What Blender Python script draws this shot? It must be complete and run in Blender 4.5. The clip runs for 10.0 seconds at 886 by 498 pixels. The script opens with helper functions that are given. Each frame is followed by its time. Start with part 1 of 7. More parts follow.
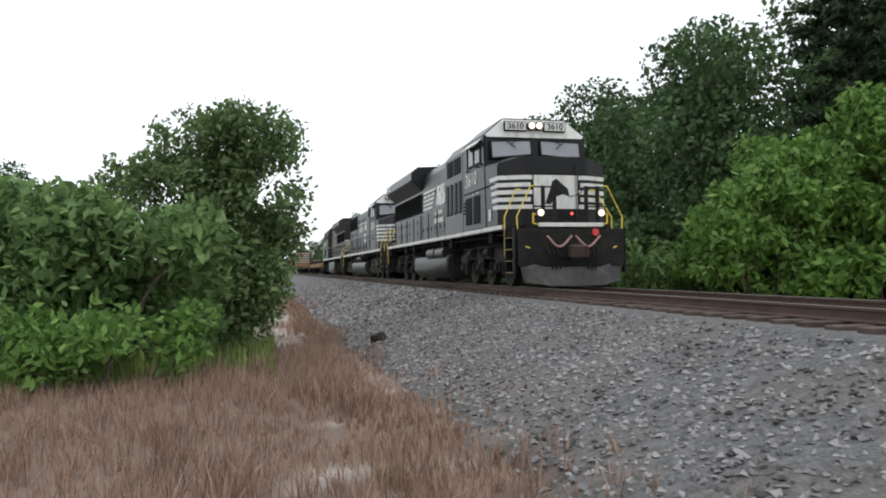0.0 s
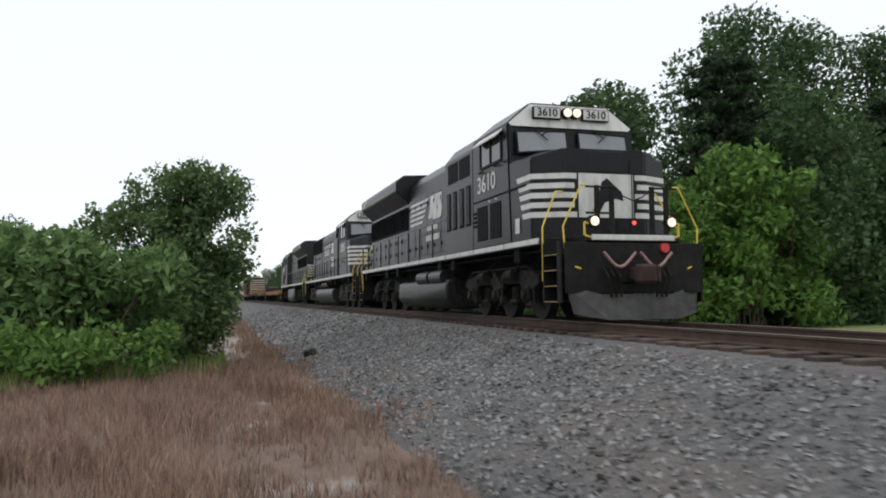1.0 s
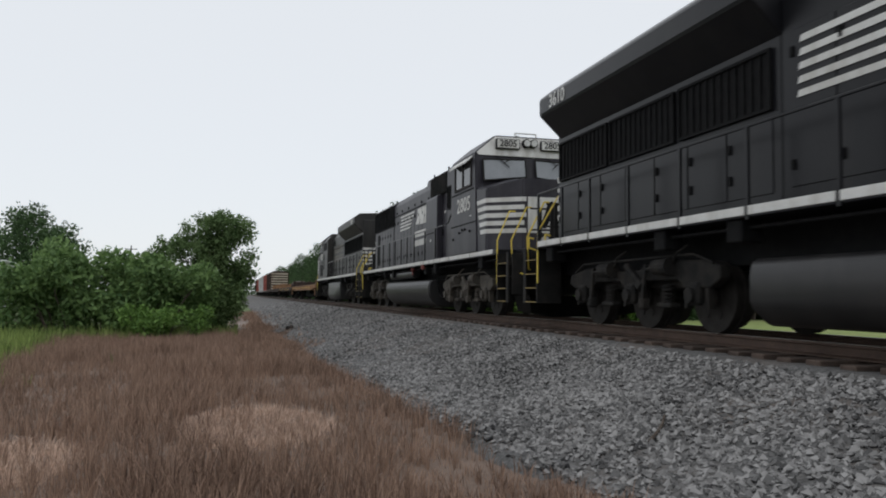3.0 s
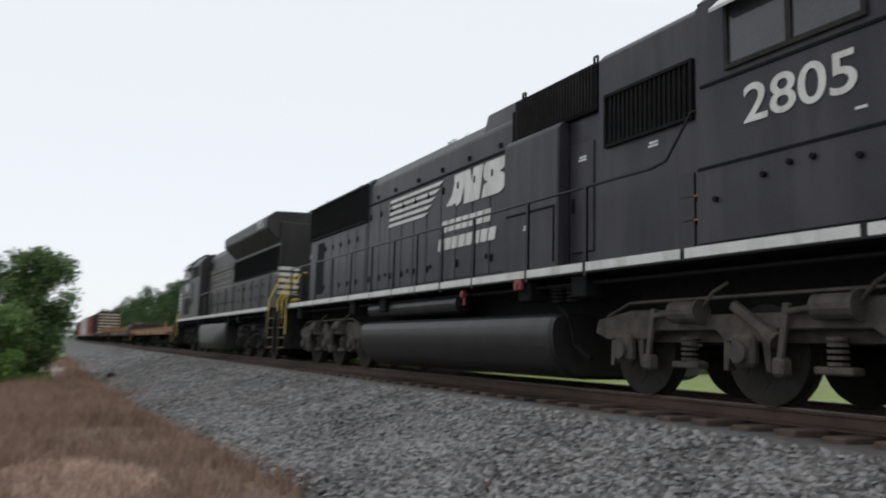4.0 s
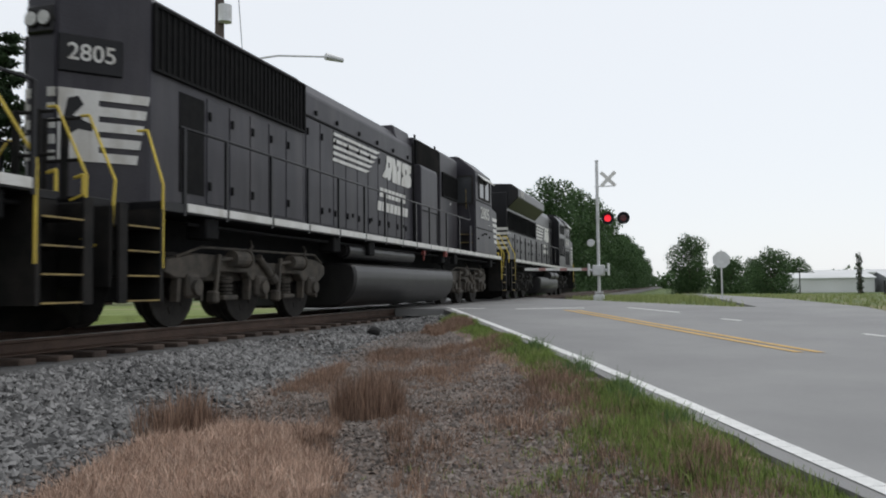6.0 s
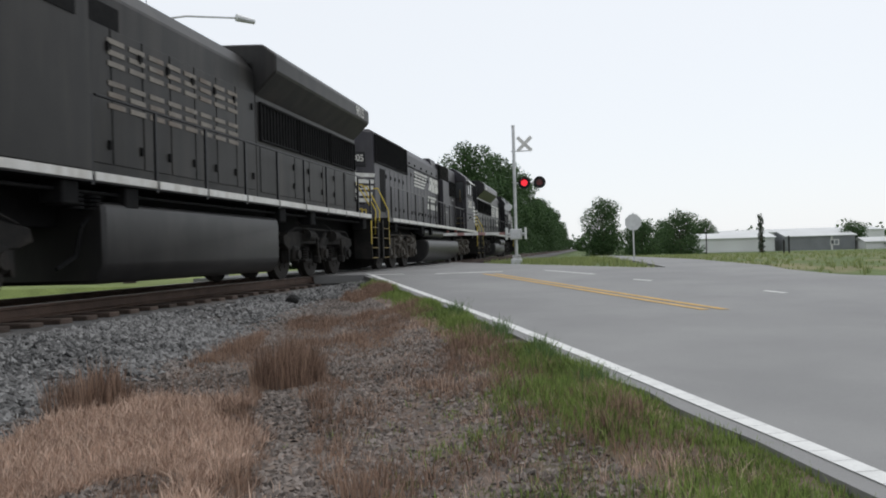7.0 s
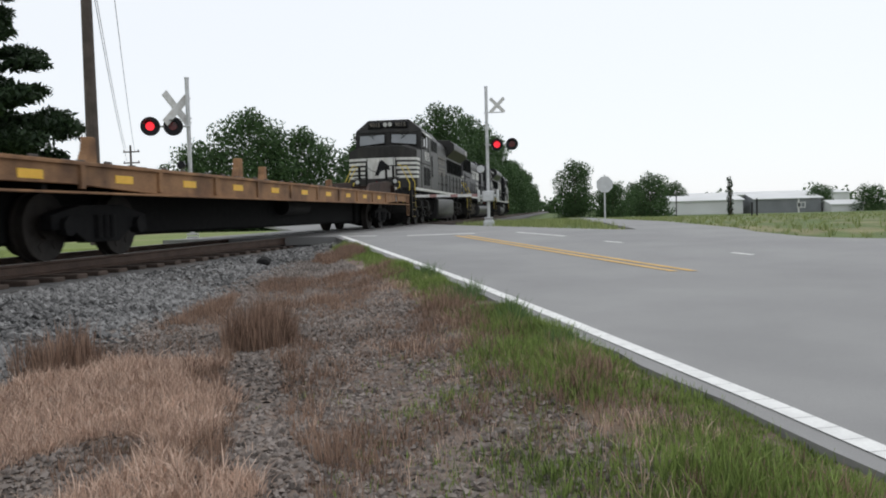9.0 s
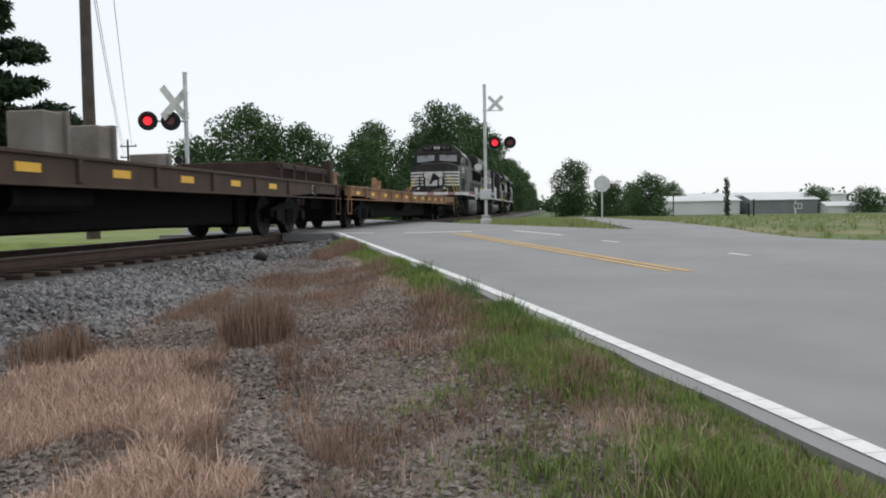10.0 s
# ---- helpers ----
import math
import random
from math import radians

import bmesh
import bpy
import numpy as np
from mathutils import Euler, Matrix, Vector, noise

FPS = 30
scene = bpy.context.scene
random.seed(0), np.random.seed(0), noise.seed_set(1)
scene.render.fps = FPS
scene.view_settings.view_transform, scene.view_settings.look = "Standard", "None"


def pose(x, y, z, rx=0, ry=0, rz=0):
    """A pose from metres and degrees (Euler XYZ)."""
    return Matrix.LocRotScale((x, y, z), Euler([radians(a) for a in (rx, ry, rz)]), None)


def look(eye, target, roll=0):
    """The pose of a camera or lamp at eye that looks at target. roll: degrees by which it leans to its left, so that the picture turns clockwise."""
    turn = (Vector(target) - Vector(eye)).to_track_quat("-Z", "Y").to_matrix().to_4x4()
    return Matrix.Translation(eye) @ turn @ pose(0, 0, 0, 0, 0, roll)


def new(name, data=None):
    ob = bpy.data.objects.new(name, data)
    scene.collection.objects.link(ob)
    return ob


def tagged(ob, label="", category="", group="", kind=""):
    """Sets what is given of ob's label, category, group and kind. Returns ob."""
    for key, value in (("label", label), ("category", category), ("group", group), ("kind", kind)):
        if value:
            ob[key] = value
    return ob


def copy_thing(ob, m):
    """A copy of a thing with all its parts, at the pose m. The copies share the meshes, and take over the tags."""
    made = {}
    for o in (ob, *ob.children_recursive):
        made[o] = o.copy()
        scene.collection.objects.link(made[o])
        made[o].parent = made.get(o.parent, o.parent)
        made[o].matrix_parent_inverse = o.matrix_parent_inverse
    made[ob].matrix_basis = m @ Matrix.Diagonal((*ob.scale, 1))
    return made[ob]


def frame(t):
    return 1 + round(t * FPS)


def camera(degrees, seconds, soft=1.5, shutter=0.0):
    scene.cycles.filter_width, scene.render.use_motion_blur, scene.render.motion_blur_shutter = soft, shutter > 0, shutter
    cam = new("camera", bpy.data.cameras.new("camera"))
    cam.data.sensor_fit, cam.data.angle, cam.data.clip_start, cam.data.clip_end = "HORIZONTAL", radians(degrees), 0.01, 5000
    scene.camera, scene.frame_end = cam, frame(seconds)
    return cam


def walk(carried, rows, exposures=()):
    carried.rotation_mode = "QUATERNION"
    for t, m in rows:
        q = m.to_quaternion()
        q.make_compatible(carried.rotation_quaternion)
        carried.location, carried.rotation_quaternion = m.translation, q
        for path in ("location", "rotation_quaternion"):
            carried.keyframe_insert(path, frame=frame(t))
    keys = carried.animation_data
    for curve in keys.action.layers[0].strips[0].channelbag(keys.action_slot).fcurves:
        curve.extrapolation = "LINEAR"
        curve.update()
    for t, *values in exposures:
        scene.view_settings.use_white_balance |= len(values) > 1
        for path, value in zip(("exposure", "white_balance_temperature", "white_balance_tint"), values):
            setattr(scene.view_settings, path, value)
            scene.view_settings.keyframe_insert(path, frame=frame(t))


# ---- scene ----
# world: x across the track, y along it (the train comes from +y), z = 0 at the rail tops
EYE = 0.50
TRACK = 7.45
SPEED = 15.35

cam = camera(58.6, 10.0, soft=1.9, shutter=0.12)
CAMERA_ROWS = [
    (0.0, 19.6, -12.75, 1.45, 0.67),
    (0.5, 17.8, -14.15, 2.60, 0.55),
    (1.0, 15.0, -15.95, 3.45, 0.49),
    (1.5, 4.3, -13.38, 2.86, 0.49),
    (2.0, 0.0, -12.80, 3.03, -0.02),
    (3.5, 0.0, -15.98, 3.48, -0.53),
    (4.0, 0.0, -26.4, 7.15, -1.55),
    (4.5, 0.0, -77.65, 17.65, -2.29),
    (5.0, 0.0, -130.69, 13.40, 0.11),
    (5.5, 0.0, -157.4, 8.62, -0.63),
    (6.0, 0.0, -163.84, 2.81, 0.60),
    (7.5, 0.0, -171.27, -0.41, 1.96),
    (8.0, 0.0, -171.57, -1.53, 2.24),
    (8.5, 0.0, -171.57, -1.70, 1.74),
    (9.0, 0.0, -171.70, -2.62, 1.48),
    (9.5, 0.0, -171.82, -2.78, 1.09),
    (10.0, 0.0, -171.90, -2.79, 0.90),
]
walk(cam, [(t, pose(0, y, EYE, 90 + p, r, w)) for t, y, w, p, r in CAMERA_ROWS],
     exposures=[(0, 0.22), (1.0, -0.12), (2.0, -0.48), (3.5, -0.40), (4.0, -0.3), (4.5, 0.8), (5.0, 1.05), (5.5, -0.1), (6.0, -0.35), (7.5, -0.3), (10, -0.25)])

# ---- overcast sky and a broad weak sun behind the cloud ----
world = bpy.data.worlds.new("overcast")
scene.world = world
world.use_nodes = True
wn, wl = world.node_tree.nodes, world.node_tree.links
sky = wn.new("ShaderNodeTexSky")
sky.sky_type, sky.sun_disc = "NISHITA", False
sky.sun_elevation, sky.sun_rotation = radians(55), radians(200)
sky_dim = wn.new("ShaderNodeMixRGB")
sky_dim.blend_type = "MULTIPLY"
sky_dim.inputs[0].default_value = 1.0
sky_dim.inputs[2].default_value = (0.10, 0.10, 0.10, 1)
cloud = wn.new("ShaderNodeMixRGB")
cloud.inputs[0].default_value = 0.86
cloud.inputs[2].default_value = (0.94, 0.972, 1.01, 1)
wl.new(sky.outputs[0], sky_dim.inputs[1])
wl.new(sky_dim.outputs[0], cloud.inputs[1])
wl.new(cloud.outputs[0], wn["Background"].inputs[0])
wn["Background"].inputs[1].default_value = 1.25
sun = new("sun", bpy.data.lights.new("sun", "SUN"))
sun.data.energy, sun.data.angle, sun.data.color = 0.6, radians(25), (1, 0.97, 0.92)
sun.matrix_world = look((0, 0, 50), (12, 16, 0))


# ---- materials ----
def shade(name, c1, c2, scale=4.0, rough=0.6, metal=0.0, bump=0.15, fine=60.0, dirt=None, amount=0.0, dirt_scale=1.2, spread=0.0, spec=0.5, streak=1.0):
    """Two tones mixed by fine and broad noise, an optional dirt tone in patches, and a bump. spread: tone change from object to object."""
    m = bpy.data.materials.new(name)
    m.use_nodes = True
    n, l = m.node_tree.nodes, m.node_tree.links
    b = n["Principled BSDF"]
    co = n.new("ShaderNodeTexCoord")
    big, small = n.new("ShaderNodeTexNoise"), n.new("ShaderNodeTexNoise")
    big.inputs["Scale"].default_value, big.inputs["Detail"].default_value = scale, 4
    small.inputs["Scale"].default_value, small.inputs["Detail"].default_value = fine, 3
    for t in (big, small):
        l.new(co.outputs["Object"], t.inputs["Vector"])
    avg = n.new("ShaderNodeMath")
    avg.operation = "ADD"
    l.new(big.outputs["Fac"], avg.inputs[0])
    l.new(small.outputs["Fac"], avg.inputs[1])
    ramp = n.new("ShaderNodeMapRange")
    ramp.inputs[1].default_value, ramp.inputs[2].default_value = 0.75, 1.25
    l.new(avg.outputs[0], ramp.inputs[0])
    mix = n.new("ShaderNodeMixRGB")
    mix.inputs[1].default_value, mix.inputs[2].default_value = (*c1, 1), (*c2, 1)
    l.new(ramp.outputs[0], mix.inputs[0])
    out = mix.outputs[0]
    if dirt:
        dn = n.new("ShaderNodeTexNoise")
        dn.inputs["Scale"].default_value, dn.inputs["Detail"].default_value = dirt_scale, 6
        runs = n.new("ShaderNodeMapping")
        runs.inputs["Scale"].default_value = (1, 1, streak)
        l.new(co.outputs["Object"], runs.inputs["Vector"])
        l.new(runs.outputs[0], dn.inputs["Vector"])
        dr = n.new("ShaderNodeMapRange")
        dr.inputs[1].default_value, dr.inputs[2].default_value, dr.inputs[4].default_value = 0.45, 0.7, amount
        l.new(dn.outputs["Fac"], dr.inputs[0])
        dm = n.new("ShaderNodeMixRGB")
        dm.inputs[2].default_value = (*dirt, 1)
        l.new(dr.outputs[0], dm.inputs[0])
        l.new(out, dm.inputs[1])
        out = dm.outputs[0]
    if spread:
        oi = n.new("ShaderNodeObjectInfo")
        sr = n.new("ShaderNodeMapRange")
        sr.inputs[3].default_value, sr.inputs[4].default_value = 1 - spread, 1 + spread
        l.new(oi.outputs["Random"], sr.inputs[0])
        hv = n.new("ShaderNodeHueSaturation")
        l.new(sr.outputs[0], hv.inputs["Value"])
        l.new(out, hv.inputs["Color"])
        out = hv.outputs[0]
    l.new(out, b.inputs["Base Color"])
    b.inputs["Roughness"].default_value, b.inputs["Metallic"].default_value = rough, metal
    b.inputs["Specular IOR Level"].default_value = spec
    if bump:
        bp = n.new("ShaderNodeBump")
        bp.inputs["Strength"].default_value, bp.inputs["Distance"].default_value = bump, 0.02
        l.new(small.outputs["Fac"], bp.inputs["Height"])
        l.new(bp.outputs[0], b.inputs["Normal"])
    return m


def leafy(name, dark, light, rough=0.6, through_light=0.25):
    """Leaves or blades: each island has its own tone, and lets some light through."""
    m = bpy.data.materials.new(name)
    m.use_nodes = True
    n, l = m.node_tree.nodes, m.node_tree.links
    b = n["Principled BSDF"]
    geo = n.new("ShaderNodeNewGeometry")
    co = n.new("ShaderNodeTexCoord")
    patch = n.new("ShaderNodeTexNoise")
    patch.inputs["Scale"].default_value = 0.9
    l.new(co.outputs["Object"], patch.inputs["Vector"])
    add = n.new("ShaderNodeMath")
    add.operation = "ADD"
    l.new(geo.outputs["Random Per Island"], add.inputs[0])
    l.new(patch.outputs["Fac"], add.inputs[1])
    mr = n.new("ShaderNodeMapRange")
    mr.inputs[1].default_value, mr.inputs[2].default_value = 0.35, 1.35
    l.new(add.outputs[0], mr.inputs[0])
    mix = n.new("ShaderNodeMixRGB")
    mix.inputs[1].default_value, mix.inputs[2].default_value = (*dark, 1), (*light, 1)
    l.new(mr.outputs[0], mix.inputs[0])
    l.new(mix.outputs[0], b.inputs["Base Color"])
    b.inputs["Roughness"].default_value = rough
    b.inputs["Specular IOR Level"].default_value = 0.25
    tr = n.new("ShaderNodeBsdfTranslucent")
    l.new(mix.outputs[0], tr.inputs["Color"])
    ms = n.new("ShaderNodeMixShader")
    ms.inputs[0].default_value = through_light
    l.new(b.outputs[0], ms.inputs[1])
    l.new(tr.outputs[0], ms.inputs[2])
    l.new(ms.outputs[0], n["Material Output"].inputs[0])
    return m


def glow(name, colour, strength):
    m = bpy.data.materials.new(name)
    m.use_nodes = True
    b = m.node_tree.nodes["Principled BSDF"]
    b.inputs["Base Color"].default_value = (*colour, 1)
    b.inputs["Emission Color"].default_value = (*colour, 1)
    b.inputs["Emission Strength"].default_value = strength
    return m


def painted_by_zone(name, rough, scale, bump):
    """Soil whose tone comes from the zones stored on the mesh, broken up by noise."""
    m = bpy.data.materials.new(name)
    m.use_nodes = True
    n, l = m.node_tree.nodes, m.node_tree.links
    b = n["Principled BSDF"]
    at = n.new("ShaderNodeVertexColor")
    at.layer_name = "zone"
    co = n.new("ShaderNodeTexCoord")
    a, c = n.new("ShaderNodeTexNoise"), n.new("ShaderNodeTexNoise")
    a.inputs["Scale"].default_value, a.inputs["Detail"].default_value = scale, 6
    c.inputs["Scale"].default_value, c.inputs["Detail"].default_value = 28, 4
    l.new(co.outputs["Object"], a.inputs["Vector"])
    l.new(co.outputs["Object"], c.inputs["Vector"])
    s = n.new("ShaderNodeMath")
    s.operation = "ADD"
    l.new(a.outputs["Fac"], s.inputs[0])
    l.new(c.outputs["Fac"], s.inputs[1])
    mr = n.new("ShaderNodeMapRange")
    mr.inputs[1].default_value, mr.inputs[2].default_value = 0.6, 1.4
    mr.inputs[3].default_value, mr.inputs[4].default_value = 0.55, 1.45
    l.new(s.outputs[0], mr.inputs[0])
    hv = n.new("ShaderNodeHueSaturation")
    l.new(mr.outputs[0], hv.inputs["Value"])
    l.new(at.outputs["Color"], hv.inputs["Color"])
    l.new(hv.outputs[0], b.inputs["Base Color"])
    b.inputs["Roughness"].default_value = rough
    bp = n.new("ShaderNodeBump")
    bp.inputs["Strength"].default_value, bp.inputs["Distance"].default_value = bump, 0.03
    l.new(c.outputs["Fac"], bp.inputs["Height"])
    l.new(bp.outputs[0], b.inputs["Normal"])
    return m


BLACK = shade("black_loco_paint", (0.006, 0.006, 0.008), (0.012, 0.012, 0.014), 1.5, 0.32, bump=0.03, dirt=(0.024, 0.022, 0.021), amount=0.35, dirt_scale=2.2, spec=0.22, streak=0.15)
WORN = shade("faded_black_paint", (0.023, 0.0215, 0.027), (0.041, 0.039, 0.049), 1.2, 0.42, bump=0.04, dirt=(0.070, 0.065, 0.070), amount=0.6, dirt_scale=2.6, spec=0.28, streak=0.13)
CHARCOAL = shade("dusty_charcoal_paint", (0.017, 0.0165, 0.0165), (0.031, 0.030, 0.029), 1.2, 0.45, bump=0.04, dirt=(0.062, 0.056, 0.050), amount=0.5, dirt_scale=2.6, spec=0.25, streak=0.14)
UNDER = shade("grimy_underframe", (0.006, 0.006, 0.006), (0.014, 0.013, 0.012), 5, 0.75, bump=0.3, spec=0.25, dirt=(0.028, 0.024, 0.021), amount=0.5, dirt_scale=2.5)
TRUCKMAT = shade("dusty_truck_steel", (0.034, 0.030, 0.025), (0.078, 0.068, 0.055), 6, 0.8, bump=0.3, dirt=(0.11, 0.09, 0.07), amount=0.5, dirt_scale=3)
DARKTRUCK = shade("black_truck_steel", (0.008, 0.008, 0.008), (0.022, 0.020, 0.018), 6, 0.8, bump=0.3, spec=0.25, dirt=(0.04, 0.034, 0.028), amount=0.5, dirt_scale=3)
TANKMAT = shade("oily_tank_paint", (0.008, 0.008, 0.009), (0.018, 0.017, 0.017), 2, 0.42, bump=0.08, dirt=(0.042, 0.039, 0.037), amount=0.4, dirt_scale=2.4, streak=0.5)
PLOWMAT = shade("dusty_plow_steel", (0.10, 0.098, 0.094), (0.17, 0.167, 0.16), 5, 0.75, bump=0.1, dirt=(0.05, 0.045, 0.04), amount=0.6, dirt_scale=2)
# near-black of grilles and vents; also puts shade into the undersides' colour
GRILLEBLACK = shade("grille_and_shade_black", (0.005, 0.005, 0.006), (0.012, 0.012, 0.012), 8, 0.8, bump=0.2, spec=0.15)
WHITE = shade("white_loco_paint", (0.58, 0.575, 0.55), (0.70, 0.695, 0.67), 3, 0.5, bump=0.03, dirt=(0.33, 0.30, 0.25), amount=0.5, dirt_scale=5, streak=0.25)
YELLOW = shade("yellow_rail_paint", (0.62, 0.46, 0.05), (0.78, 0.60, 0.08), 6, 0.5, bump=0.05, dirt=(0.35, 0.22, 0.06), amount=0.4)
DULLRED = shade("dull_red_paint", (0.16, 0.03, 0.025), (0.26, 0.05, 0.04), 6, 0.6, bump=0.05, dirt=(0.06, 0.04, 0.035), amount=0.6)
STEPEDGE = shade("worn_step_edge", (0.22, 0.155, 0.055), (0.36, 0.27, 0.095), 9, 0.7, bump=0.1, dirt=(0.07, 0.055, 0.04), amount=0.75, dirt_scale=3)
REDPAINT = shade("red_paint", (0.5, 0.03, 0.03), (0.62, 0.06, 0.06), 6, 0.5, bump=0.05)
HOSE = shade("faded_air_hose", (0.30, 0.16, 0.15), (0.42, 0.26, 0.24), 10, 0.7, bump=0.1)
STEEL = shade("worn_wheel_steel", (0.014, 0.012, 0.011), (0.034, 0.031, 0.028), 8, 0.7, 0.1, bump=0.1, dirt=(0.05, 0.042, 0.037), amount=0.6, spec=0.25)
# base lightened to grey-blue: a sky reflection put into the colour
GLASS = shade("sky_grey_glass", (0.17, 0.185, 0.20), (0.23, 0.245, 0.26), 2, 0.08, bump=0.0, spec=0.8)
LAMPGLASS = shade("lamp_lens", (0.45, 0.45, 0.43), (0.6, 0.6, 0.58), 12, 0.15, bump=0.05)
# darker copy for side windows, without the sky reflection in its colour
SIDEGLASS = shade("shaded_cab_glass", (0.035, 0.038, 0.04), (0.06, 0.063, 0.068), 2, 0.08, bump=0.0, spec=0.6)
HEADLAMP = glow("lit_headlight", (1.0, 0.84, 0.68), 0.7)
MARKER = glow("red_marker", (1.0, 0.10, 0.06), 1.2)
FLASH = glow("lit_crossing_light", (1.0, 0.03, 0.05), 1.1)
DIMRED = shade("unlit_red_lens", (0.10, 0.006, 0.006), (0.16, 0.01, 0.01), 12, 0.2, bump=0.03)
RUST = shade("rusty_flatcar_side", (0.21, 0.105, 0.050), (0.36, 0.20, 0.095), 1.8, 0.8, bump=0.2, dirt=(0.085, 0.045, 0.028), amount=0.85, dirt_scale=1.6)
RUSTDARK = shade("dark_rust", (0.022, 0.014, 0.011), (0.062, 0.034, 0.024), 3, 0.85, bump=0.25, dirt=(0.035, 0.02, 0.015), amount=0.6)
BROWNCAR = shade("brown_flatcar_side", (0.042, 0.027, 0.020), (0.085, 0.052, 0.034), 2, 0.8, bump=0.2, dirt=(0.05, 0.03, 0.02), amount=0.6)
GREYPOST = shade("grey_brown_steel", (0.15, 0.135, 0.12), (0.26, 0.24, 0.21), 2.5, 0.75, bump=0.15, dirt=(0.13, 0.08, 0.05), amount=0.5)
CHAIN = shade("chain_steel", (0.05, 0.04, 0.035), (0.10, 0.08, 0.07), 20, 0.6, 0.4)
REFLECT = shade("yellow_reflector", (0.75, 0.42, 0.03), (0.85, 0.5, 0.05), 8, 0.5, bump=0.02)
TANCAR = shade("tan_boxcar_paint", (0.42, 0.37, 0.29), (0.55, 0.49, 0.40), 1.5, 0.7, bump=0.1, dirt=(0.22, 0.15, 0.10), amount=0.5)
REDCAR = shade("red_boxcar_paint", (0.26, 0.06, 0.045), (0.36, 0.10, 0.08), 1.5, 0.7, bump=0.1, dirt=(0.12, 0.06, 0.05), amount=0.5)
GREYCAR = shade("grey_hopper_paint", (0.42, 0.42, 0.42), (0.55, 0.55, 0.55), 1.5, 0.7, bump=0.1, dirt=(0.2, 0.17, 0.15), amount=0.5)
RAILMAT = shade("rusty_rail_steel", (0.05, 0.030, 0.022), (0.10, 0.062, 0.045), 4, 0.7, 0.2, bump=0.2)
RAILTOP = shade("polished_rail_head", (0.30, 0.28, 0.27), (0.42, 0.40, 0.38), 6, 0.35, 0.7, bump=0.05)
TIE = shade("weathered_tie", (0.035, 0.024, 0.019), (0.08, 0.055, 0.042), 6, 0.9, bump=0.5, dirt=(0.15, 0.11, 0.09), amount=0.4, dirt_scale=4, spread=0.3)
BALLAST = shade("ballast_bed", (0.045, 0.045, 0.045), (0.145, 0.144, 0.142), 9, 0.9, bump=1.0, fine=34, dirt=(0.14, 0.11, 0.09), amount=0.5, dirt_scale=0.7)
TRACKBED = shade("oil_stained_track_bed", (0.022, 0.018, 0.016), (0.075, 0.060, 0.050), 7, 0.9, bump=1.0, fine=34, dirt=(0.035, 0.026, 0.02), amount=0.7, dirt_scale=0.9)
ASPHALT = shade("pale_asphalt", (0.198, 0.196, 0.195), (0.268, 0.265, 0.260), 0.8, 0.62, bump=0.25, fine=150, dirt=(0.18, 0.178, 0.178), amount=0.6, dirt_scale=0.35)
LINEWHITE = shade("road_line_white", (0.74, 0.74, 0.72), (0.86, 0.86, 0.84), 6, 0.7, bump=0.1, dirt=(0.5, 0.5, 0.49), amount=0.4, dirt_scale=7)
LINEYELLOW = shade("road_line_yellow", (0.60, 0.36, 0.09), (0.72, 0.46, 0.14), 6, 0.7, bump=0.1, dirt=(0.35, 0.27, 0.16), amount=0.5, dirt_scale=5)
SOIL = painted_by_zone("soil_and_litter", 0.95, 1.3, 0.6)
BARK = shade("bark", (0.05, 0.038, 0.03), (0.11, 0.085, 0.065), 8, 0.95, bump=0.8)
POLEWOOD = shade("creosoted_pole_wood", (0.055, 0.043, 0.038), (0.11, 0.088, 0.076), 3, 0.9, bump=0.4)
SILVER = shade("silver_mast_paint", (0.50, 0.51, 0.52), (0.66, 0.67, 0.68), 5, 0.45, 0.3, bump=0.05, dirt=(0.35, 0.33, 0.31), amount=0.4)
SIGNWHITE = shade("faded_sign_white", (0.60, 0.60, 0.58), (0.74, 0.74, 0.72), 5, 0.6, bump=0.05, dirt=(0.42, 0.40, 0.36), amount=0.5, dirt_scale=6)
SIGNBACK = shade("bare_sign_back", (0.55, 0.56, 0.57), (0.66, 0.67, 0.68), 5, 0.5, 0.2, bump=0.05)
SHEDWHITE = shade("white_shed_metal", (0.60, 0.61, 0.61), (0.74, 0.75, 0.75), 0.4, 0.6, bump=0.05, dirt=(0.45, 0.45, 0.44), amount=0.5, dirt_scale=0.2)
SHEDGREY = shade("grey_shed_wall", (0.16, 0.17, 0.18), (0.24, 0.25, 0.26), 0.4, 0.7, bump=0.05)
WIRE = shade("black_wire", (0.03, 0.03, 0.03), (0.05, 0.05, 0.05), 5, 0.6, bump=0)
LEAF_TREE = leafy("tree_leaves", (0.045, 0.088, 0.030), (0.17, 0.25, 0.10), 0.6, 0.35)
LEAF_BUSH = leafy("bush_leaves", (0.05, 0.105, 0.035), (0.20, 0.31, 0.11), 0.6, 0.35)
LEAF_BRIGHT = leafy("bright_shrub_leaves", (0.055, 0.12, 0.025), (0.18, 0.31, 0.075), 0.6, 0.35)
LEAF_WOOD = leafy("wood_leaves", (0.024, 0.052, 0.020), (0.09, 0.155, 0.06), 0.6, 0.3)
NEEDLE = leafy("pine_needles", (0.010, 0.022, 0.010), (0.034, 0.060, 0.026))
GRASS_FIELD = leafy("field_grass", (0.17, 0.22, 0.08), (0.34, 0.38, 0.16), 0.8, 0.25)
GRASS_BROWN = leafy("brown_grass", (0.072, 0.043, 0.033), (0.42, 0.288, 0.214), 0.8, 0.2)
GRASS_TAN = leafy("tan_grass", (0.24, 0.155, 0.118), (0.78, 0.585, 0.465), 0.8, 0.2)
